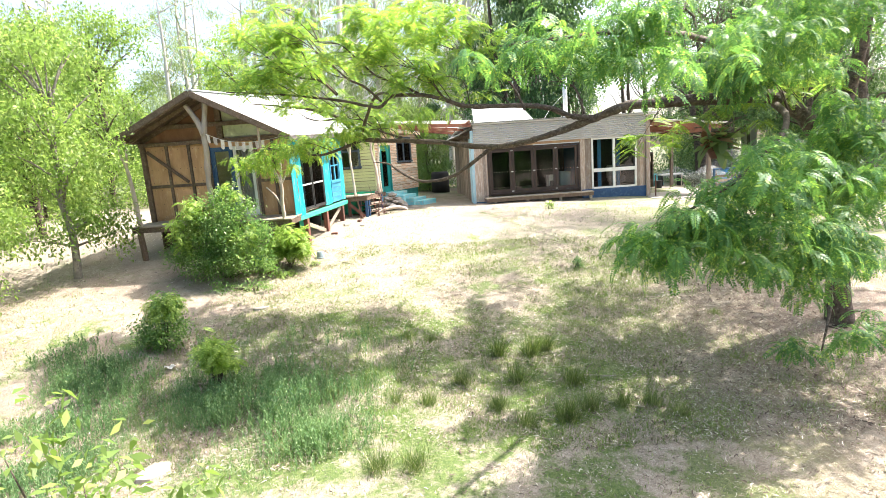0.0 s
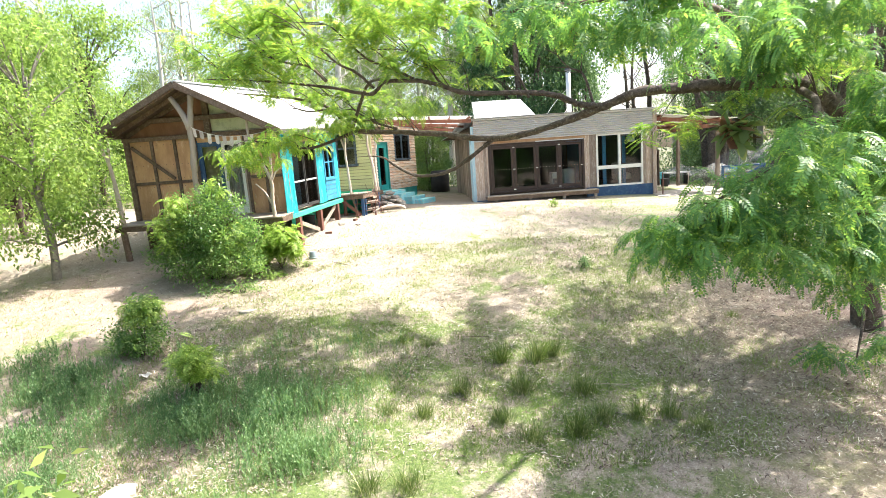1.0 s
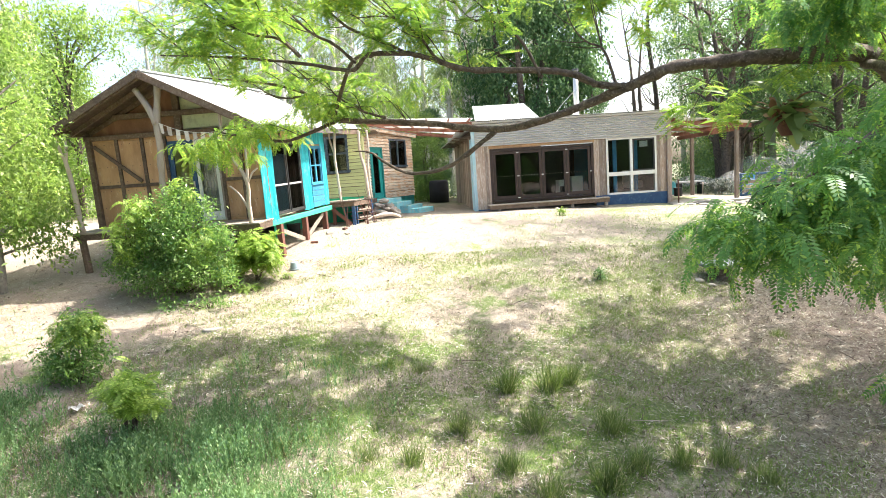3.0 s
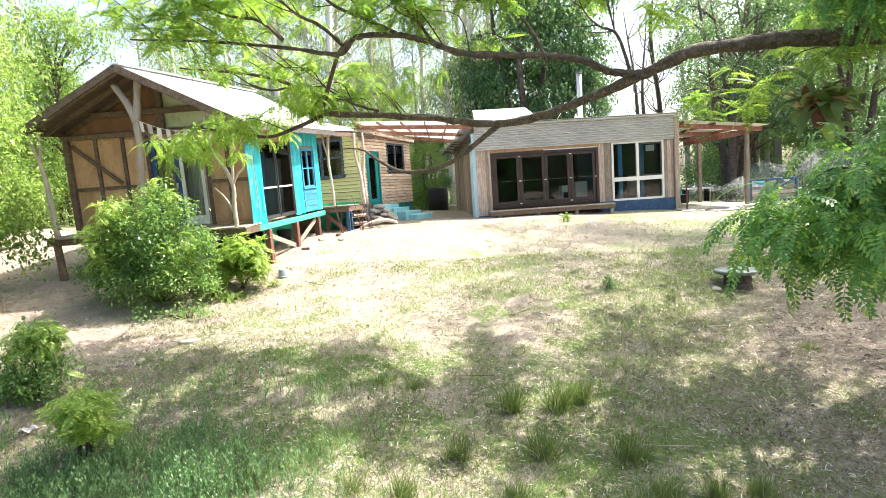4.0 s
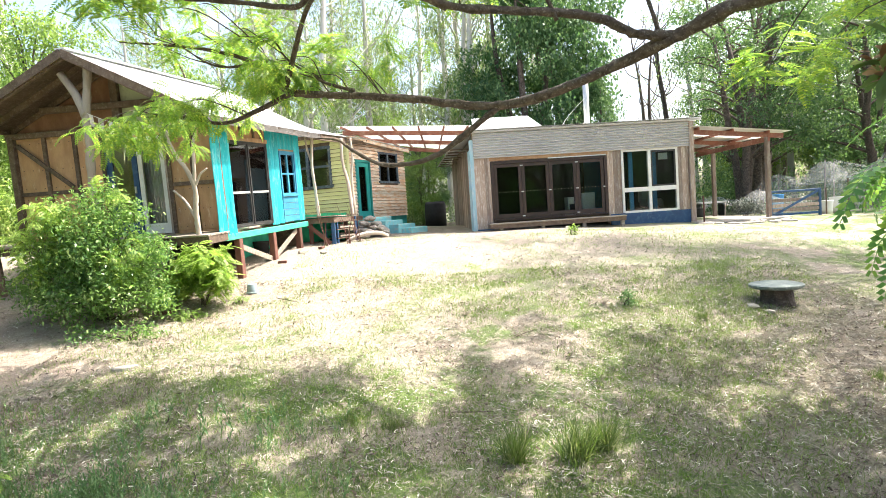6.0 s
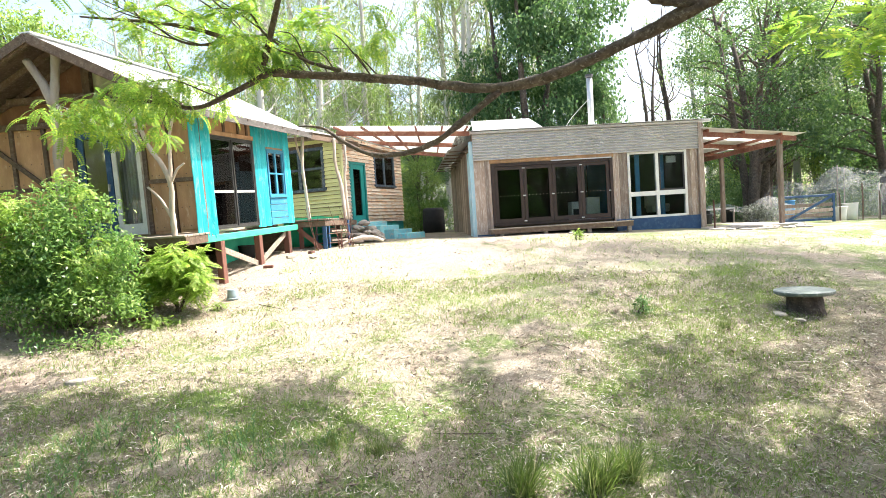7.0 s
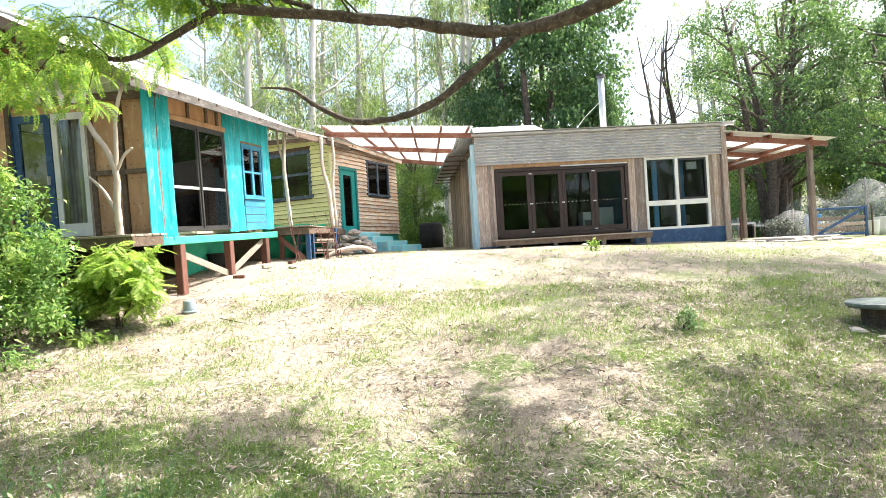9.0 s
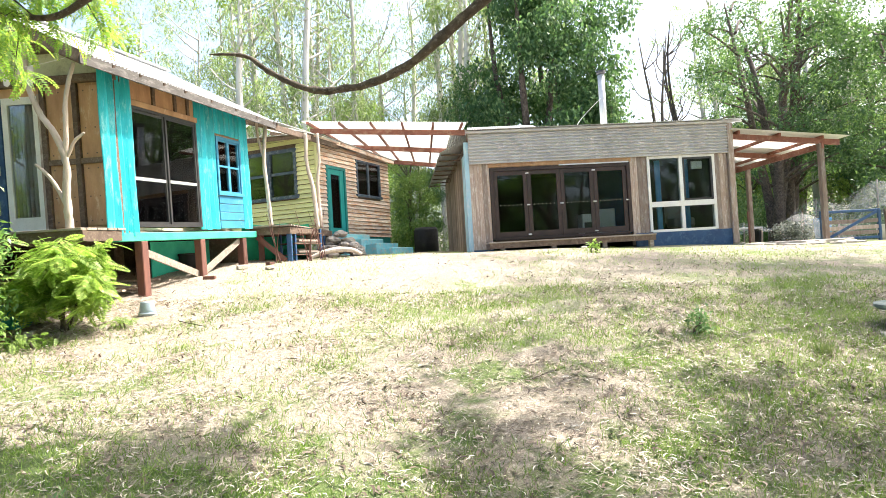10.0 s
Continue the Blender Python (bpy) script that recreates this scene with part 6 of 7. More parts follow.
tree("gum", 0.2, 20.0, 80, 1.2, pick=1)
tree("gum", 1.5, 20.6, 160, 1.15, pick=2)
tree("gum", -5.2, 17.5, 250, 1.1, pick=1)
tree("gum", -10.5, 12.0, 300, 1.0, pick=2)
fr = random.Random(31)
for k in range(48):
    # the wood behind the houses
    x = -36 + 72 * (k + fr.uniform(0, 1)) / 48
    y = fr.uniform(13, 32) if x < 2 or x > 14 else fr.uniform(19, 32)
    if 9.5 < x < 14:
        continue
    tree("gum", x, y, fr.uniform(0, 360), fr.uniform(0.75, 1.2), pick=k)
for k in range(15):
    # slim straight gums close behind the roofs
    x = -17 + 20 * (k + fr.uniform(0, 1)) / 15
    tree("gum", x, fr.uniform(15, 27), fr.uniform(0, 360), fr.uniform(0.8, 1.15), pick=k)
for k in range(24):
    x = -40 + 80 * (k + fr.uniform(0, 1)) / 24
    if 7 < x < 16:
        continue
    tree("bright" if x < 2 else "shady", x, fr.uniform(22, 36), fr.uniform(0, 360), fr.uniform(1.2, 1.7), L_GUM if k % 2 else None, pick=k)
for k in range(18):
    # wood to the left, and round behind the start of the walk
    tree("bright", fr.uniform(-30, -19), -16 + 2.0 * k, fr.uniform(0, 360), fr.uniform(1.1, 1.6), pick=k)
for k in range(22):
    # the wood goes on behind the start of the walk
    tree("shady", -40 + 4.2 * k, fr.uniform(-52, -40), fr.uniform(0, 360), fr.uniform(1.2, 1.5), pick=k)
for k in range(5):
    tree("shady", -18 + 9 * k, fr.uniform(-46, -36), fr.uniform(0, 360), fr.uniform(1.0, 1.3), pick=k)
for k in range(4):
    tree("shady", 22 + 9 * k, 5 + fr.uniform(-6, 6), fr.uniform(0, 360), fr.uniform(0.9, 1.2), pick=k)


def overhanging_tree(x, y, reach, seed, label):
    """A tall tree beside the lawn whose high limbs reach over it and dapple the ground."""
    t = thing("tall_tree", Matrix.Translation((x, y, gz(x, y))), label, "tree", "tall trees beside the lawn")
    r = random.Random(seed)
    bm = tube(bmesh.new(), [(0, 0, -0.3), (0.1, 0, 4), (-0.2, 0.1, 8), (-0.4, 0.1, 13)], [0.4, 0.32, 0.24, 0.06], 12, 6)
    blobs = []
    for ex, ey, ez in reach:
        tube(bm, [(-0.1, 0, ez * 0.6), (ex * 0.5, ey * 0.5, ez * 0.88), (ex, ey, ez)], [0.13, 0.08, 0.02], 8, 5)
        blobs.append((ex, ey, ez + 0.3, r.uniform(1.3, 1.9), r.uniform(1.3, 1.9), 0.6))
        blobs.append((ex * 0.55, ey * 0.55, ez * 0.95 + 0.3, r.uniform(1.0, 1.5), r.uniform(1.0, 1.5), 0.6))
    part("trunk", bm, M_GUM, t, "pale smooth trunk", True)
    obj("crown", leaf_cloud("crown", blobs, 75 * len(blobs), 12, 0.22, 0.26, seed, 0.6, (35, 35)), L_GUM, t, "", "stuff")


overhanging_tree(15.5, -6.5, [(-9.5, -1.5, 11.5), (-8.0, 2.0, 12.0), (-6.0, -3.0, 12.5), (-5.0, 4.5, 11.8), (-3.5, 0.5, 13.0), (-8.5, 5.5, 12.5), (-2.0, -3.5, 13.0), (-7.2, 0.2, 11.0), (-4.2, 2.2, 10.6), (-6.6, 4.0, 11.4), (-1.5, 3.0, 12.0), (-8.2, -4.2, 11.6)], 71, "tall pale tree with wide limbs beside the lawn")
overhanging_tree(15.0, -12.0, [(-5.5, 1.5, 10.5), (-4.5, -2.5, 10.0), (-2.5, 3.5, 11.5), (-3.0, 0.0, 11.5), (1.5, -2.0, 11.0)], 72, "tall pale tree beside the feathery tree")


# undergrowth along the wood's edge
def undergrowth(name, places, seed, material, n_each, size):
    blobs = [(x, y, gz(x, y) + h * 0.45, w, w, h * 0.6) for x, y, w, h in places if h < 2 or not in_clearing(x, y)]
    me = leaf_cloud(name, blobs, n_each * len(places), 10, size, 0.22, seed, 0.7, (25, 35))
    tagged(obj(name, me, material), "tangled undergrowth at the edge of the wood", "undergrowth", kind="stuff")


ur = random.Random(4)
undergrowth("undergrowth", [(ur.uniform(-30, 34), ur.uniform(13, 19), ur.uniform(0.8, 1.7), ur.uniform(1.0, 2.8)) for _ in range(60)], 3, L_GUM, 45, 0.2)
undergrowth("undergrowth", [(ur.uniform(-28, -17), ur.uniform(-14, 14), ur.uniform(0.8, 1.6), ur.uniform(0.8, 2.4)) for _ in range(40)], 5, L_BRIGHT, 45, 0.18)
undergrowth("undergrowth", [(ur.uniform(-3.6, -1.3), ur.uniform(9.8, 12.5), ur.uniform(0.4, 0.8), ur.uniform(0.9, 2.6)) for _ in range(16)], 6, L_BUSH, 45, 0.13)
undergrowth("undergrowth", [(ur.uniform(10, 30), ur.uniform(9, 14), ur.uniform(0.8, 1.5), ur.uniform(1.4, 3.2)) for _ in range(48)], 8, L_DARK, 55, 0.17)


far = np.random.default_rng(91)
fx = np.concatenate([far.uniform(-70, 75, 190), far.uniform(-46, -38, 60), far.uniform(36, 50, 60)])
fy = np.concatenate([far.uniform(38, 50, 190), far.uniform(-20, 40, 60), far.uniform(-20, 40, 60)])
fz = far.uniform(1.0, 8.0, len(fx))
me = leaf_cloud("far_woods", [(float(a), float(b), gz(a, b) + float(c), 2.6, 1.8, 1.7) for a, b, c in zip(fx, fy, fz) if not in_clearing(a, b)], 1500, 8, 0.7, 0.8, 92, 0.6, (30, 40))
tagged(obj("far_woods", me, L_GUM), "hazy far woods behind the trees", "woods", kind="stuff")


# ---- shrubs ----
def shrub(name, x, y, blobs, clumps, each, size, spread, material, label, seed, frond=False, stems=6, shoots=()):
    s = thing(name, Matrix.Translation((x, y, gz(x, y))), label, "shrub")
    r = random.Random(seed)
    for k in range(stems):
        b = blobs[k % len(blobs)]
        bm = tube(bmesh.new(), [(r.uniform(-0.08, 0.08), r.uniform(-0.08, 0.08), -0.1), (b[0] * 0.4 + r.uniform(-0.1, 0.1), b[1] * 0.4, b[2] * 0.5), (b[0], b[1], b[2])], [0.02, 0.014, 0.005], 6, 4)
        part("stem", bm, M_BARK, s, "thin brown stem", True)
    if frond:
        rr = np.random.default_rng(seed)
        pts = clumped(blobs, clumps, each, spread, rr)
        n = len(pts)
        v, f = scatter(FROND_V * np.array([1, 1.25, 0.7]), FROND_F, pts, rotations(n, (18, 24), rr), size * rr.uniform(0.7, 1.2, n))
        me = np_mesh("leaves", v, f)
    else:
        me = leaf_cloud("leaves", blobs, clumps, each, size, spread, seed, 0.85, (20, 35))
    obj("leaves", me, material, s, "", "stuff")
    if shoots:
        rr = np.random.default_rng(seed + 100)
        pts = clumped(shoots, 60, 6, 0.05, rr)
        v, f = scatter(HANG_V * np.array([1, 1.3, 1]), HANG_F, pts, rotations(len(pts), (-8, 24), rr), rr.uniform(0.2, 0.36, len(pts)))
        obj("shoot_spray", np_mesh("shoot_spray", v, f), L_FERN, s, "young feathery yellow-green shoots", "stuff")
    return s


shrub("large_shrub", -9.35, -9.15, [(-0.2, 0, 1.75, 0.85, 0.8, 0.75), (0.35, -0.1, 1.25, 0.95, 0.85, 0.8), (-0.7, 0.1, 1.05, 0.8, 0.8, 0.8), (0.75, -0.2, 0.65, 0.7, 0.7, 0.5), (-0.35, -0.3, 0.5, 0.9, 0.7, 0.45), (0.2, 0, 2.4, 0.4, 0.4, 0.35), (-0.75, 0, 2.05, 0.35, 0.35, 0.4), (1.15, -0.2, 1.35, 0.35, 0.35, 0.3), (-1.35, 0, 0.8, 0.4, 0.4, 0.35), (0.75, 0, 2.05, 0.3, 0.3, 0.3), (1.3, -0.3, 0.4, 0.35, 0.35, 0.25)], 900, 24, 0.088, 0.1, L_BUSH, "large bushy green shrub in front of the verandah", 41, stems=14, shoots=[(-0.5, -0.2, 2.15, 0.7, 0.5, 0.3), (0.2, -0.2, 2.55, 0.4, 0.4, 0.2), (-0.9, -0.4, 1.5, 0.5, 0.4, 0.5), (0.7, -0.5, 1.3, 0.4, 0.3, 0.4)])
shrub("feathery_shrub", -7.6, -8.5, [(0, 0, 1.0, 0.6, 0.5, 0.3), (0.3, -0.1, 0.65, 0.5, 0.45, 0.3), (-0.35, 0.1, 0.6, 0.5, 0.45, 0.3)], 110, 7, 0.32, 0.06, L_FERN, "bright feathery shrub beside the house stumps", 42, True)
shrub("small_shrub", -9.6, -13.4, [(0, 0, 0.5, 0.58, 0.5, 0.45), (0.12, 0, 1.0, 0.38, 0.35, 0.28), (-0.35, 0, 0.3, 0.35, 0.35, 0.25)], 260, 13, 0.085, 0.09, L_BUSH, "small round green shrub in the dry grass", 43, shoots=[(0.12, -0.05, 1.0, 0.34, 0.3, 0.22)])
shrub("feathery_sapling", -7.9, -15.25, [(0, 0, 0.85, 0.34, 0.34, 0.22), (0.1, 0, 0.6, 0.28, 0.28, 0.2)], 48, 7, 0.24, 0.06, L_FERN, "small feathery sapling among grey weeds", 44, True)
shrub("low_creeper", -8.3, -10.2, [(0, 0, 0.15, 0.6, 0.4, 0.15), (-0.8, 0.1, 0.12, 0.5, 0.4, 0.14)], 60, 10, 0.08, 0.08, L_BUSH, "low leafy creeper at the foot of the shrub", 45)
shrub("leafy_sapling", -6.9, -21.6, [(0, 0, 2.3, 0.4, 0.4, 0.35), (-0.75, 0.2, 2.5, 0.35, 0.35, 0.35), (0.45, 0.1, 1.9, 0.35, 0.35, 0.3), (-0.3, 0.3, 1.8, 0.4, 0.4, 0.35), (-0.4, 0.1, 2.8, 0.35, 0.35, 0.3), (0.8, 0.2, 2.1, 0.3, 0.3, 0.3)], 44, 7, 0.16, 0.12, L_BRIGHT, "tall sapling with sparse bright leaves on the slope", 46, stems=4)
shrub("prickly_weed", 1.1, -9.75, [(0, 0, 0.14, 0.16, 0.16, 0.15), (0, 0, 0.28, 0.08, 0.08, 0.08)], 30, 8, 0.07, 0.04, L_WEED, "small prickly weed in the lawn", 47, stems=3)


# ---- ground cover ----
def blade_template(bend=0.4):
    return np.array([(0, -0.03, 0), (0, 0.03, 0), (bend * 0.4, 0.02, 0.6), (bend * 0.4, -0.02, 0.6), (bend, 0.002, 1), (bend, -0.002, 1)]), np.array([(0, 1, 2, 3), (3, 2, 4, 5)])


BLADE_V, BLADE_F = blade_template()


def lumpy(x, y, s, seed):
    """Smooth random field between about 0 and 1."""
    r = np.random.default_rng(seed)
    out = np.zeros_like(x)
    for k in range(9):
        a, f, p = r.uniform(0, 6.28), s * r.uniform(0.5, 1.8), r.uniform(0, 6.28)
        out += np.sin((x * math.cos(a) + y * math.sin(a)) * f + p)
    return 0.5 + out / 9


def yard_points(n, r, near=0.62):
    """Points over the yard, most of them on the middle of the lawn."""
    k = int(n * near)
    x = np.concatenate([r.uniform(-9.5, 6.0, k), r.uniform(-15, 10, n - k)])
    y = np.concatenate([r.uniform(-18.0, -7, k), r.uniform(-20, -1.5, n - k)])
    o = r.permutation(n)
    return x[o], y[o]


BLADE4_V = np.array([(0, -0.05, 0), (0, 0.05, 0), (0.35, 0.012, 1), (0.35, -0.012, 1)])
STRAW_V = np.array([(-0.5, -0.03, 0), (0.5, -0.022, 0.05), (0.5, 0.022, 0.05), (-0.5, 0.03, 0)])
QUAD_F = np.array([(0, 1, 2, 3)])
CURL_V = np.array([(-0.5, 0.1, 0), (-0.2, -0.09, 0.09), (0.2, -0.09, 0.09), (0.5, 0.14, 0), (0.18, 0.03, 0.07), (-0.2, 0.02, 0.07)])
CURL_F = np.array([(0, 1, 2, 5), (5, 2, 3, 4)])


def grass():
    r = np.random.default_rng(17)
    x, y = yard_points(700000, r)
    n = len(x)
    keep = lumpy(x, y, 1.1, 3) * 0.6 + 0.4 * lumpy(x, y, 4.0, 13) + 0.14 * r.normal(size=n) > 0.49 - 0.07 * np.clip((-11.2 - y) / 1.5, 0, 1) * np.clip((2.5 - x) / 2, 0, 1) + 0.1 * np.clip((0.5 - x) / 4, 0, 1) * np.clip((y + 13.2) / 2.2, 0, 1) + 0.12 * np.clip((y + 7) / 5, 0, 1) - 0.05 * np.clip((x + 2) / 2, 0, 1) + 0.1 * np.clip((x - 2) / 4, 0, 1) + 0.22 * np.clip((x - 0.2) / 2.5, 0, 1) * np.clip((-10.5 - y) / 2.5, 0, 1)
    keep &= ~((x < -6.2) & (y > -8.5))
    x, y = x[keep][:240000], y[keep][:240000]
    n = len(x)
    p = np.stack([x, y, ground_z(x, y) - 0.005], 1)
    v, f = scatter(BLADE4_V, QUAD_F, p, rotations(n, (0, 30), r), 0.025 + 0.075 * r.uniform(0, 1, n) ** 1.5)
    tagged(obj("lawn_grass", np_mesh("lawn_grass", v, f), L_GRASS), "thin patchy short lawn grass", "grass", kind="stuff")


grass()


def litter():
    r = np.random.default_rng(23)
    for name, total, want, tv, tf, lo, hi, mat, label in (("straw_litter", 300000, 100000, STRAW_V, QUAD_F, 0.03, 0.1, L_STRAW, "fine dry straw and bark bits over the yard"), ("leaf_litter", 360000, 120000, CURL_V, CURL_F, 0.04, 0.115, L_LITTER, "pale curled fallen leaves scattered over the yard"), ("brown_litter", 260000, 48000, CURL_V * np.array([1, 1.5, 1]), CURL_F, 0.04, 0.13, L_BROWNLEAF, "dark brown leaf litter and bark crumbs")):
        x, y = yard_points(total, r, 0.55)
        n = len(x)
        keep = lumpy(x, y, 0.8, 9) * 0.5 + 0.5 * lumpy(x, y, 3.5, 19) + 0.45 * np.clip((x + 4) / 8, 0, 1) * np.clip((-6 - y) / 5, 0, 1) + 0.3 * np.clip((x - 0.2) / 3, 0, 1) * np.clip((-11 - y) / 3, 0, 1) + 0.2 * np.clip((-5 - x) / 2, 0, 1) + 0.2 * r.normal(size=n) > 0.53 + 0.15 * np.clip((y + 6) / 4, 0, 1)
        x, y = x[keep][:want], y[keep][:want]
        n = len(x)
        p = np.stack([x, y, ground_z(x, y) + r.uniform(0.004, 0.03, n)], 1)
        v, f = scatter(tv, tf, p, rotations(n, (0, 16), r), lo + (hi - lo) * r.uniform(0, 1, n) ** 2.0)
        tagged(obj(name, np_mesh(name, v, f), mat), label, "litter", kind="stuff")


litter()


def weed_template():
    """An upright leafy stalk one unit high."""
    vs, fs = [], []
    for i in range(11):
        z = 0.12 + 0.86 * i / 10
        a = i * 2.4
        ln = 0.3 * (1.05 - 0.6 * i / 10)
        d = np.array((math.cos(a) * 0.55, math.sin(a) * 0.55, 0.85))
        w = np.array((-math.sin(a), math.cos(a), 0)) * 0.032
        b = np.array((0, 0, z))
        k = len(vs)
        vs += [b, b + d * ln * 0.55 - w, b + d * ln, b + d * ln * 0.55 + w]
        fs.append((k, k + 1, k + 2, k + 3))
    k = len(vs)
    vs += [np.array(p) for p in ((-0.012, 0, 0), (0.012, 0, 0), (0.006, 0, 1), (-0.006, 0, 1))]
    fs.append((k, k + 1, k + 2, k + 3))
    return np.array(vs), np.array(fs)


def weeds():
    r = np.random.default_rng(29)
    n = 120000
    x, y = r.uniform(-13.0, -4.0, n), r.uniform(-18.6, -12.9, n)
    keep = lumpy(x, y, 1.5, 4) * 0.55 + 0.45 * lumpy(x, y, 4.0, 6) + 0.22 * r.normal(size=n) > 0.5 + 0.26 * (((x + 8.3) / 3.6) ** 2 + ((y + 15.7) / 2.3) ** 2)
    x, y = x[keep][:7200], y[keep][:7200]
    n = len(x)
    wv, wf = weed_template()
    p = np.stack([x, y, ground_z(x, y) - 0.02], 1)
    tall = np.clip(0.35 + 0.9 * lumpy(x, y, 2.2, 8), 0.3, 1.1)
    v, f = scatter(wv, wf, p, rotations(n, (0, 11), r), tall * r.uniform(0.16, 0.42, n))
    tagged(obj("grey_weeds", np_mesh("grey_weeds", v, f), L_WEED), "patch of upright grey-green weeds", "weeds", kind="stuff")


weeds()


def tussock(name, x, y, h, n, label, seed, spread=0.14):
    r = np.random.default_rng(seed)
    px, py = r.normal(0, spread, n) * 0.6, r.normal(0, spread, n) * 0.6
    p = np.stack([px, py, ground_z(x + px, y + py) - gz(x, y) - 0.01], 1)
    v, f = scatter(BLADE_V * np.array([1.3, 0.5, 1]), BLADE_F, p, rotations(n, (0, 20), r), h * r.uniform(0.5, 1.1, n))
    t = thing(name, Matrix.Translation((x, y, gz(x, y))), label, "grass", "tussocks in the lawn")
    obj("blade_clump", np_mesh("blade_clump", v, f), L_TUFT, t, "", "stuff")


TUSSOCKS = ((-2.18, -14.55, 0.36, 0.1), (-1.45, -14.6, 0.42, 0.13), (-1.08, -14.45, 0.34, 0.09), (-3.07, -15.62, 0.28, 0.14), (-2.0, -15.7, 0.32, 0.18), (-0.93, -15.93, 0.32, 0.16), (-3.79, -16.34, 0.24, 0.13), (-2.51, -16.66, 0.26, 0.14), (-1.38, -17.1, 0.36, 0.14), (-0.88, -16.8, 0.27, 0.15), (-0.3, -16.8, 0.25, 0.13),
            (0.25, -16.85, 0.26, 0.16), (-2.13, -17.2, 0.28, 0.17), (-3.6, -13.6, 0.17, 0.12), (-4.08, -18.2, 0.28, 0.18), (-4.65, -18.15, 0.26, 0.18), (-4.4, -16.2, 0.2, 0.14), (-5.6, -15.9, 0.22, 0.14), (-4.1, -13.4, 0.14, 0.1), (0.6, -17.2, 0.2, 0.14), (2.2, -10.5, 0.14, 0.1), (3.4, -13.2, 0.16, 0.12))
for k, (x, y, h, sp) in enumerate(TUSSOCKS):
    tussock("tussock", x, y, h * 1.15, 260, "tussock of green and straw grass blades", 60 + k, sp)


# ---- small things in the yard ----
def stump_table(x, y):
    z = gz(x, y)
    t = thing("stump_table", Matrix.Translation((x, y, z)), "round mossy slab table on a tree stump", "table")
    bm = tube(bmesh.new(), [(0, 0, -0.1), (0, 0, 0.08), (0, 0, 0.3)], [0.38, 0.3, 0.27], 16, 4, 0.25)
    part("stump", bm, M_BARK, t, "rough tree stump")
    bm = tube(bmesh.new(), [(0, 0, 0.3), (0, 0, 0.33), (0, 0, 0.37), (0, 0, 0.385)], [0.46, 0.5, 0.5, 0.46], 32, 1, 0.03)
    part("tabletop", bm, M_STONE_SLATE, t, "dark mossy round slab")


stump_table(4.15, -9.75)


def rock(bm, x, y, z, s, seed):
    r = random.Random(seed)
    b = bmesh.new()
    bmesh.ops.create_icosphere(b, subdivisions=2, radius=1)
    q = Vector((r.uniform(0, 9), r.uniform(0, 9), r.uniform(0, 9)))
    for v in b.verts:
        n = 1 + 0.35 * noise.noise(v.co * 1.1 + q)
        v.co = Vector((v.co.x * s * n * r.uniform(0.97, 1.03), v.co.y * s * 0.8 * n, v.co.z * s * 0.5 * n))
    return b


def place_rock(x, y, s, seed, label, group, up=0.0):
    part_bm = rock(None, 0, 0, 0, s, seed)
    me = bpy.data.meshes.new("rock")
    part_bm.to_mesh(me)
    part_bm.free()
    o = obj("rock", me, M_ROCK)
    o.matrix_basis = Matrix.Translation((x, y, gz(x, y) + s * 0.18 + up)) @ pose(0, 0, 0, 0, 0, seed * 47 % 360)
    tagged(o, label, "rock", group)


rr_ = random.Random(12)
for k in range(60):
    # a heap that leans against the steps
    a, d = rr_.uniform(0, 6.28), rr_.uniform(0, 1) ** 0.7
    place_rock(-4.5 + 0.65 * d * math.cos(a), -0.85 + 0.6 * d * math.sin(a), rr_.uniform(0.1, 0.2), k + 1, "rough pale rock in the pile by the steps", "rubble by the steps", 0.68 * (1 - d))
for k in range(22):
    place_rock(7.2 + k * 0.17, -0.75 - 0.2 * math.sin(k * 0.8), rr_.uniform(0.07, 0.17), k + 40, "flat reddish edging rock by the carport", "edging rocks")
for k, (x, y, s) in enumerate(((-5.6, -4.6, 0.1), (2.35, -1.1, 0.1), (3.5, -10.0, 0.14), (3.65, -10.3, 0.1))):
    place_rock(x, y, s, k + 80, "single pale rock lying in the grass", "loose rocks")


def driftlog():
    t = thing("dead_log", Matrix.Translation((-4.6, -2.0, gz(-4.6, -2.0))), "bleached crooked log lying by the steps", "log")
    bm = tube(bmesh.new(), [(-0.6, -0.2, 0.0), (-0.3, -0.1, 0.14), (0.1, 0, 0.22), (0.5, 0.05, 0.2), (0.75, 0.1, 0.08)], [0.04, 0.06, 0.075, 0.065, 0.045], 10)
    part("stem", bm, M_DRIFT, t, "", True)


driftlog()


def bucket():
    x, y = -6.8, -7.75
    t = thing("plant_pot", Matrix.Translation((x, y, gz(x, y))), "upturned grey-blue plastic pot on the dirt", "pot")
    part("body", tube(bmesh.new(), [(0, 0, -0.02), (0, 0, 0.18), (0, 0, 0.2)], [0.125, 0.1, 0.09], 20, 2, 0.0), M_PLASTIC, t, "", True)
    part("rim", tube(bmesh.new(), [(0, 0, 0.0), (0, 0, 0.03)], [0.132, 0.132], 20, 2, 0.0), M_PLASTIC, t, "", True)


bucket()


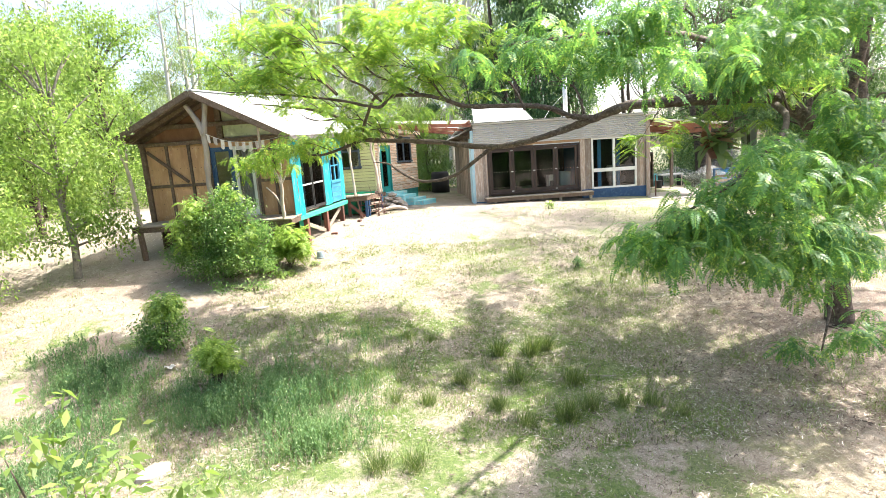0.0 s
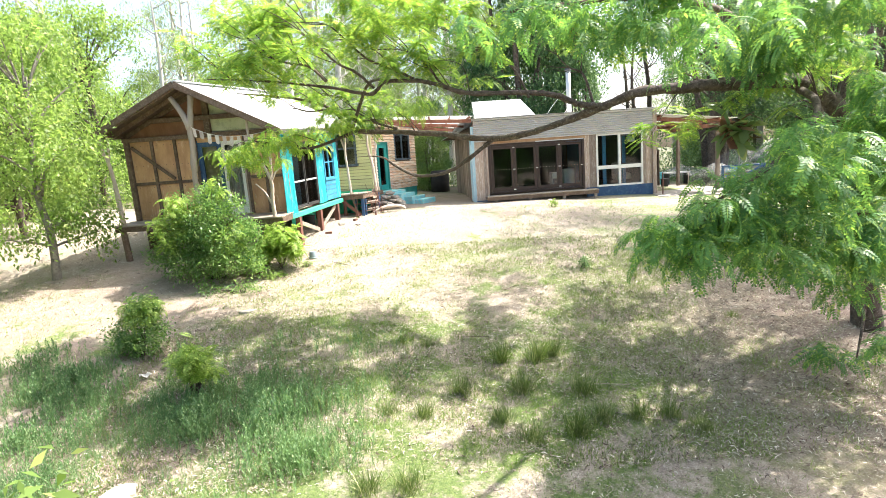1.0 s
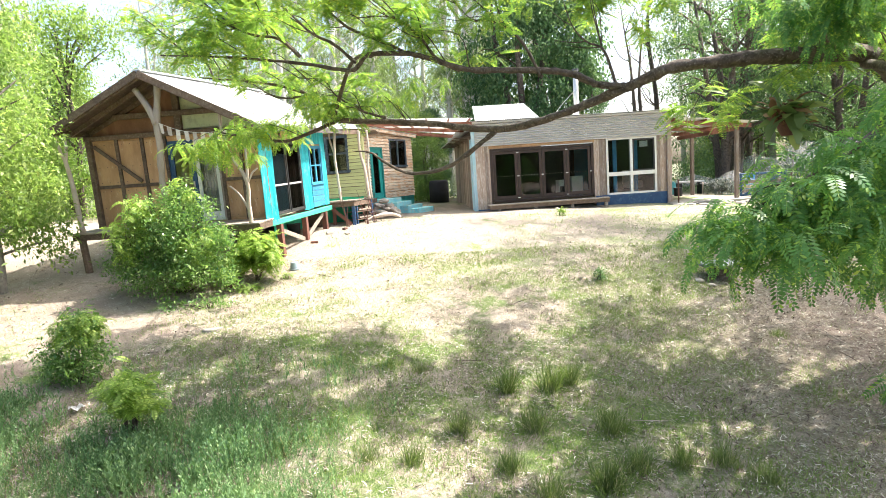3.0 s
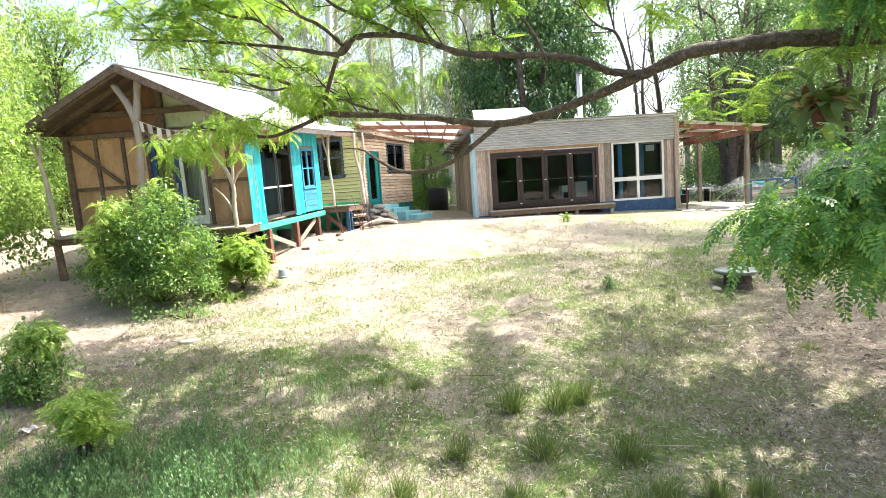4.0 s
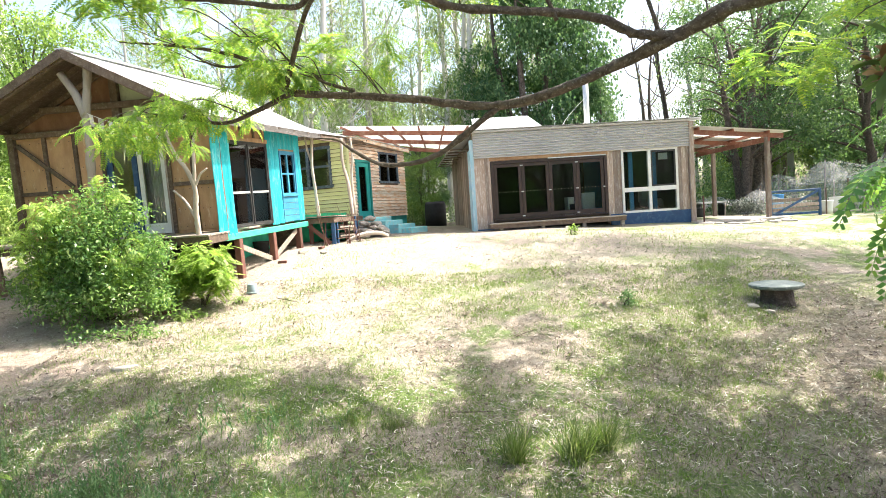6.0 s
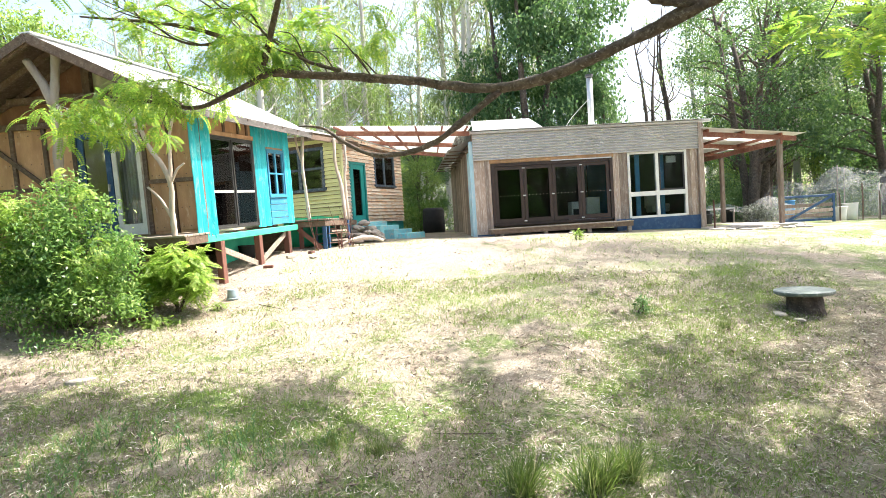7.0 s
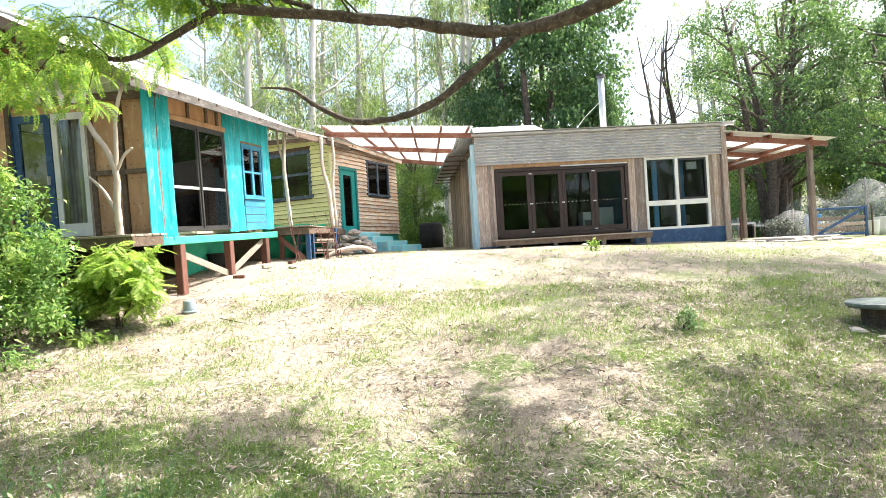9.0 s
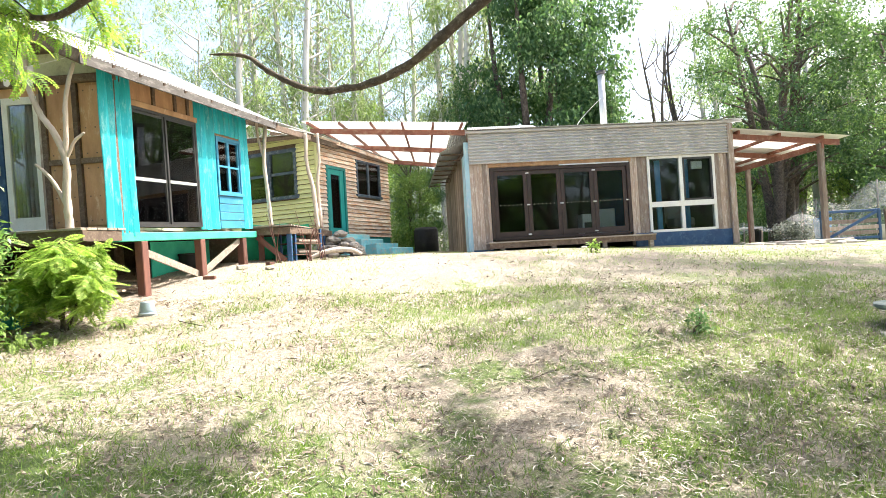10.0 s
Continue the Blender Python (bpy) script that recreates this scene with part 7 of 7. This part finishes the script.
def gate():
    m = Matrix.Translation((11.7, 1.9, gz(12.5, 1.9)))
    g = thing("yard_gate", m, "blue and raw timber rail gate", "gate")
    for x in (0.0, 2.1):
        part("upright", one(x - 0.05, x + 0.05, -0.04, 0.04, -0.1, 1.1, bevel=0.01), M_NAVY, g, "blue upright")
    for k, (z, mat) in enumerate(((1.0, M_NAVY), (0.62, M_GREYBOARD), (0.4, M_GREYBOARD), (0.22, M_GREYBOARD), (0.06, M_NAVY))):
        part("rail", one(0.05, 2.05, -0.03, 0.03, z, z + (0.13 if mat is M_GREYBOARD else 0.09), bevel=0.008), mat, g)
    part("brace", beam(bmesh.new(), (0.1, -0.045, 0.1), (2.0, -0.045, 1.0), 0.03, 0.09), M_NAVY, g)


gate()


def net_material():
    m, t, b = nodes_of("bird_net")
    v = coords(t, (1, 1, 1), False)
    b.inputs["Base Color"].default_value = (0.46, 0.46, 0.44, 1)
    b.inputs["Roughness"].default_value = 0.9
    tr = t.nodes.new("ShaderNodeBsdfTransparent")
    mx = t.nodes.new("ShaderNodeMixShader")
    t.links.new(ramp(t, noise_at(t, v, 5.0, 6.0, 0.7), 0.18, 1.5), mx.inputs[0])
    t.links.new(tr.outputs[0], mx.inputs[1])
    t.links.new(b.outputs[0], mx.inputs[2])
    t.links.new(mx.outputs[0], t.nodes["Material Output"].inputs[0])
    return m


def netted_garden():
    n = thing("netted_garden", Matrix.Translation((17.5, 5.5, gz(17.5, 5.5))), "garden bed under sagging grey bird netting", "netting")
    mat = net_material()
    poles = [(-6.0, -0.5, 0.75), (-4.6, -0.9, 1.25), (-3.4, -1.3, 0.8), (-1.9, -1.5, 2.35), (-0.2, -1.7, 1.5), (1.5, -1.8, 2.9), (3.0, -1.7, 1.7), (4.5, -1.5, 3.1), (-4.9, 2.5, 1.1), (-3.0, 2.6, 0.9), (-1.2, 2.8, 2.0), (2.0, 3.0, 2.6), (5.0, 3.0, 2.6)]
    for x, y, h in poles:
        part("pole", tube(bmesh.new(), [(x, y, -0.2), (x + 0.05, y, h)], [0.035, 0.03], 7, 3), M_DRIFT, n, "", True)

    def height(x, y):
        w = [(1 / ((x - a) ** 2 + (y - b) ** 2 + 0.05) ** 1.5, h) for a, b, h in poles]
        s = sum(k for k, _ in w)
        near = min(math.hypot(x - a, y - b) for a, b, _ in poles)
        return sum(k * h for k, h in w) / s - 0.3 * min(near, 1.6)
    bm = bmesh.new()
    cols, rows = 44, 18
    vs = [[bm.verts.new((-6.2 + 11.6 * i / cols, -2.0 + 5.4 * j / rows, max(0.05, height(-6.2 + 11.6 * i / cols, -2.0 + 5.4 * j / rows)))) for j in range(rows + 1)] for i in range(cols + 1)]
    for i in range(cols):
        for j in range(rows):
            bm.faces.new((vs[i][j], vs[i + 1][j], vs[i + 1][j + 1], vs[i][j + 1]))
    for i in range(cols):
        a, b = vs[i][0], vs[i + 1][0]
        c, d = bm.verts.new((b.co.x, b.co.y - 0.25, 0.0)), bm.verts.new((a.co.x, a.co.y - 0.25, 0.0))
        bm.faces.new((a, d, c, b))
    part("net", bm, mat, n, "sagging grey bird netting", True)


netted_garden()


def under_carport():
    t = thing("work_bench", Matrix.Translation((10.6, 5.5, gz(10.6, 5.5))), "pale bench with tubs under the carport", "bench")
    part("top", one(0, 1.3, 0, 0.6, 0.62, 0.7, bevel=0.01), M_WHITE, t)
    for x in (0.08, 1.22):
        part("leg", one(x - 0.05, x + 0.05, 0.05, 0.55, -0.05, 0.62), M_BLACK, t)
    b = thing("covered_heap", Matrix.Translation((10.5, 7.5, gz(10.5, 7.5))), "heap under a dark green tarpaulin", "heap")
    bm = rock(None, 0, 0, 0, 1.3, 77)
    part("cover", bm, M_TEALDARK, b, "dark green tarpaulin", True)
    k = thing("black_tank", Matrix.Translation((-1.7, 9.1, gz(-1.7, 9.1))), "round black tank beside the studio wall", "tank")
    part("shell", tube(bmesh.new(), [(0, 0, -0.05), (0, 0, 1.1), (0, 0, 1.25)], [0.55, 0.55, 0.4], 24, 2, 0.02), M_BLACK, k, "", True)
    p = thing("concrete_apron", Matrix.Translation((9.0, 0.4, gz(9.0, 0.4) - 0.05)), "pale paved apron under the carport", "paving")
    part("slab", one(-1.6, 1.9, -0.9, 4.8, 0.0, 0.11, bevel=0.02), M_ROCK, p)


under_carport()


def under_porch():
    """Stored things and bare twigs below the porch deck."""
    x, y = -5.35, -2.1
    s = thing("storage_rack", Matrix.Translation((x, y, gz(x, y))) @ pose(0, 0, 0, 0, 0, 62), "dark rack of stored timber under the porch", "rack")
    for z in (0.12, 0.4, 0.66):
        part("shelf", one(-0.55, 0.55, -0.25, 0.25, z, z + 0.03), M_DARKWOOD, s)
    for a in (-0.52, 0.52):
        for b in (-0.22, 0.22):
            part("upright", one(a - 0.025, a + 0.025, b - 0.025, b + 0.025, -0.05, 0.8), M_NAVY, s)
    r = random.Random(3)
    for k in range(12):
        z = (0.15, 0.43)[k % 2] + 0.03 + 0.06 * (k // 6)
        part("offcut", one(-0.45 + r.uniform(0, 0.2), 0.3 + r.uniform(0, 0.2), -0.24 + 0.075 * (k // 2), -0.18 + 0.075 * (k // 2), z, z + 0.05), (M_DECK, M_GREYBOARD, M_STUMP)[k % 3], s)
    c = thing("shade_screen", Matrix.Translation((-6.6, -2.2, gz(-6.6, -2.2))) @ pose(0, 0, 0, 0, 0, 20), "green shade cloth screen under the porch", "screen")
    bm = bmesh.new()
    cols = 14
    vs = [[bm.verts.new((-0.2 + 1.7 * i / cols, 0.04 * math.sin(i * 1.3), z + 0.02 * math.sin(i * 0.9))) for i in range(cols + 1)] for z in (-0.05, 0.42, 0.9)]
    for a, b in zip(vs, vs[1:]):
        for i in range(cols):
            bm.faces.new((a[i], a[i + 1], b[i + 1], b[i]))
    bmesh.ops.solidify(bm, geom=list(bm.faces), thickness=0.006)
    part("cloth", bm, M_SHADECLOTH, c, "", True)
    for j, (tx, ty) in enumerate(((-5.75, -3.25), (-5.1, -2.75), (-4.85, -2.2))):
        t = thing("bare_twigs", Matrix.Translation((tx, ty, gz(tx, ty))), "leafless reddish twigs growing by the porch", "plant", "bare plants by the porch")
        for k in range(5):
            a = r.uniform(0, 6.28)
            h = r.uniform(0.7, 1.3)
            part("twig", tube(bmesh.new(), [(0.03 * k, 0, -0.05), (0.1 * math.cos(a), 0.1 * math.sin(a), h * 0.5), (0.28 * math.cos(a), 0.28 * math.sin(a), h)], [0.012, 0.008, 0.004], 5, 4), M_STUMP, t, "", True)


under_porch()


def fallen_sticks():
    r = random.Random(77)
    for k in range(34):
        x, y = r.uniform(-8, 7), r.uniform(-18, -8)
        if x < 0 and k % 2:
            continue
        z = gz(x, y)
        a, ln = r.uniform(0, 6.28), r.uniform(0.25, 0.9)
        t = new("stick", bpy.data.meshes.new("stick"))
        bm = tube(bmesh.new(), [(0, 0, 0.0), (ln * 0.5, r.uniform(-0.06, 0.06), 0.015), (ln, r.uniform(-0.1, 0.1), 0.0)], [0.009, 0.008, 0.004], 5, 3)
        bm.to_mesh(t.data)
        bm.free()
        t.data.materials.append(M_DRIFT if k % 3 else M_BARK)
        ex, ey = x + ln * math.cos(a), y + ln * math.sin(a)
        t.matrix_basis = Matrix.Translation((x, y, z + 0.012)) @ pose(0, 0, 0, 0, -math.degrees(math.atan2(gz(ex, ey) - z, ln)), math.degrees(a))
        tagged(t, "dry fallen stick lying on the lawn", "stick", "fallen sticks")


fallen_sticks()


# ---- odds and ends ----
def brick(x, y, turn, material, label, tip=0.0):
    b = part("brick", one(-0.115, 0.115, -0.055, 0.055, 0, 0.075, bevel=0.008), material, None)
    b.matrix_basis = Matrix.Translation((x, y, gz(x, y) - 0.005)) @ pose(0, 0, 0, tip, 0, turn)
    tagged(b, label, "brick", "bricks by the house")


for k, (x, y) in enumerate(((-6.55, -5.55), (-6.2, -4.5), (-5.75, -3.9), (-7.95, -8.75), (-8.2, -8.95))):
    brick(x, y, 37 * k, M_ROCK if k % 2 else M_STUMP, "old loose brick on the dirt by the stumps")


def flat_stone(x, y, sx, sy, h, turn, label):
    bm = tube(bmesh.new(), [(0, 0, -0.03), (0, 0, h * 0.7), (0, 0, h)], [1.0, 0.95, 0.82], 11, 1, 0.35)
    o = part("stone", bm, M_ROCK, None)
    o.matrix_basis = Matrix.Translation((x, y, gz(x, y))) @ pose(0, 0, 0, 0, 0, turn) @ Matrix.Diagonal((sx, sy, 1, 1))
    tagged(o, label, "stone", "flat stones")


flat_stone(-7.89, -11.5, 0.22, 0.12, 0.05, 15, "flat grey stone lying in the litter")
flat_stone(-8.1, -17.9, 0.3, 0.2, 0.08, 60, "pale flat stone among the weeds")
for k in range(7):
    flat_stone(7.4 + 0.5 * k, -1.0 + 0.12 * math.sin(k * 2.0), 0.3, 0.2, 0.05, 50 * k, "flat reddish paving stone by the carport")


def scrap_sheet():
    x, y = -9.24, -14.47
    bm = bmesh.new()
    n = 5
    vs = [[bm.verts.new((0.05 * i, 0.04 * j, 0.2 + 0.035 * math.sin(i * 1.7 + j) + 0.02 * math.sin(j * 2.3))) for j in range(n)] for i in range(n)]
    for i in range(n - 1):
        for j in range(n - 1):
            bm.faces.new((vs[i][j], vs[i + 1][j], vs[i + 1][j + 1], vs[i][j + 1]))
    bmesh.ops.solidify(bm, geom=list(bm.faces), thickness=0.006)
    o = part("scrap_sheet", bm, M_WHITE, None)
    o.matrix_basis = Matrix.Translation((x, y, gz(x, y) - 0.12))
    tagged(o, "crumpled white plastic scrap caught in the weeds", "scrap")


scrap_sheet()
shrub("green_sprout", 2.08, -2.7, [(0, 0, 0.14, 0.15, 0.15, 0.1), (0.08, 0, 0.24, 0.07, 0.07, 0.06)], 14, 6, 0.11, 0.04, L_BRIGHT, "small bright sprout on the bare dirt", 51, stems=3)
shrub("green_sprout", -6.9, -8.4, [(0, 0, 0.08, 0.16, 0.16, 0.06)], 12, 5, 0.12, 0.04, L_BRIGHT, "small feathery sprout beside the pot", 52, True, 2)
shrub("green_sprout", -7.6, -9.3, [(0, 0, 0.1, 0.25, 0.2, 0.07)], 14, 5, 0.16, 0.05, L_BRIGHT, "low feathery sprout below the shrub", 53, True, 2)
shrub("silver_shrub", 11.6, 3.6, [(0, 0, 0.45, 0.55, 0.5, 0.35), (0.5, 0, 0.35, 0.4, 0.4, 0.3)], 120, 12, 0.12, 0.08, leafy("silver_leaf", (0.14, 0.17, 0.13), (0.2, 0.23, 0.19), (0.36, 0.38, 0.33), 0.3, 0.6, 0.0), "silvery grey shrub beside the carport post", 54, stems=5)


def dead_weed(x, y, seed):
    t = thing("dead_weed", Matrix.Translation((x, y, gz(x, y))), "dry brown twiggy weed in the lawn", "weed", "dead weeds in the lawn")
    r = random.Random(seed)
    for k in range(26):
        a, h, w = r.uniform(0, 6.28), r.uniform(0.06, 0.17), r.uniform(0.06, 0.22)
        part("stem", tube(bmesh.new(), [(0, 0, -0.02), (w * 0.4 * math.cos(a), w * 0.4 * math.sin(a), h * 0.7), (w * math.cos(a), w * math.sin(a), h)], [0.004, 0.003, 0.002], 4, 3), M_DRIFT, t)


for k, (x, y) in enumerate(((0.61, -9.64), (-2.2, -9.9))):
    dead_weed(x, y, k + 5)


def tub(x, y, rad, h, material, label, category="tub"):
    t = thing(category, Matrix.Translation((x, y, gz(x, y))), label, category)
    part("body", tube(bmesh.new(), [(0, 0, -0.03), (0, 0, h * 0.9), (0, 0, h)], [rad * 0.85, rad, rad], 20, 2, 0.0), material, t, "", True)
    part("rim", tube(bmesh.new(), [(0, 0, h - 0.03), (0, 0, h + 0.01)], [rad * 1.06, rad * 1.06], 20, 1, 0.0), material, t, "", True)


tub(14.6, 2.6, 0.26, 0.55, M_WHITE, "white plastic tub beside the gate")
tub(15.3, 2.9, 0.28, 0.7, M_WHITE, "pale plastic drum beside the netting", "drum")
tub(13.4, 4.1, 0.3, 0.85, M_BLUECLOTH, "blue plastic drum behind the gate", "drum")
tub(9.7, 3.9, 0.2, 0.4, M_BLACK, "black pot under the carport", "pot")
tub(-7.4, -4.2, 0.22, 0.35, M_BLACK, "black pot in the shade under the house", "pot")
tub(-8.5, -8.3, 0.3, 0.3, M_TEALDARK, "dark green tub half hidden by the shrub")


def stake(x, y, h, label, material, rad=0.03):
    o = part("stake", tube(bmesh.new(), [(0, 0, -0.1), (0.01, 0, h * 0.5), (0, 0.01, h)], [rad, rad, rad * 0.9], 7, 3, 0.15), material, None)
    o.matrix_basis = Matrix.Translation((x, y, gz(x, y)))
    tagged(o, label, "stake", "stakes in the garden")


stake(7.62, -0.45, 1.0, "rusty pipe stake at the studio corner", M_STUMP)
for k, (x, y, h) in enumerate(((14.3, 2.2, 1.1), (15.6, 2.6, 1.5), (16.6, 2.9, 1.2), (13.0, 4.6, 1.3))):
    stake(x, y, h, "dark garden stake beside the netting", M_DARKWOOD)


def stacked_boards():
    """Old timber stored in the shade under the verandah."""
    for k in range(6):
        x, y = -8.6 + 0.06 * k, -7.0 + 0.17 * k
        o = part("plank", one(-1.1, 1.0, -0.07, 0.07, 0, 0.035, bevel=0.004), (M_DECK, M_GREYBOARD)[k % 2], None)
        o.matrix_basis = Matrix.Translation((x, y, gz(x, y) + 0.03 + 0.04 * (k % 3))) @ pose(0, 0, 0, 0, 0, -6 + 3 * k)
        tagged(o, "old grey plank stored under the verandah", "plank", "stored planks")


stacked_boards()


def carport_shelf():
    t = thing("storage_shelf", Matrix.Translation((8.3, 5.0, gz(8.3, 5.0))), "dark open shelf with stored oddments under the carport", "shelf")
    for x in (0.0, 1.6):
        part("upright", one(x - 0.03, x + 0.03, 0, 0.4, -0.05, 1.9), M_DARKWOOD, t)
    r = random.Random(9)
    for z in (0.35, 0.85, 1.35, 1.8):
        part("board", one(-0.03, 1.63, 0, 0.4, z, z + 0.03), M_DARKWOOD, t)
        for k in range(4):
            x = 0.1 + 0.38 * k
            part("stored_box", one(x, x + r.uniform(0.15, 0.3), 0.06, 0.34, z + 0.03, z + r.uniform(0.12, 0.36), bevel=0.01), (M_BLACK, M_GREYBOARD, M_WORNBLUE, M_FLAG, M_TEALDARK)[r.randrange(5)], t)


carport_shelf()
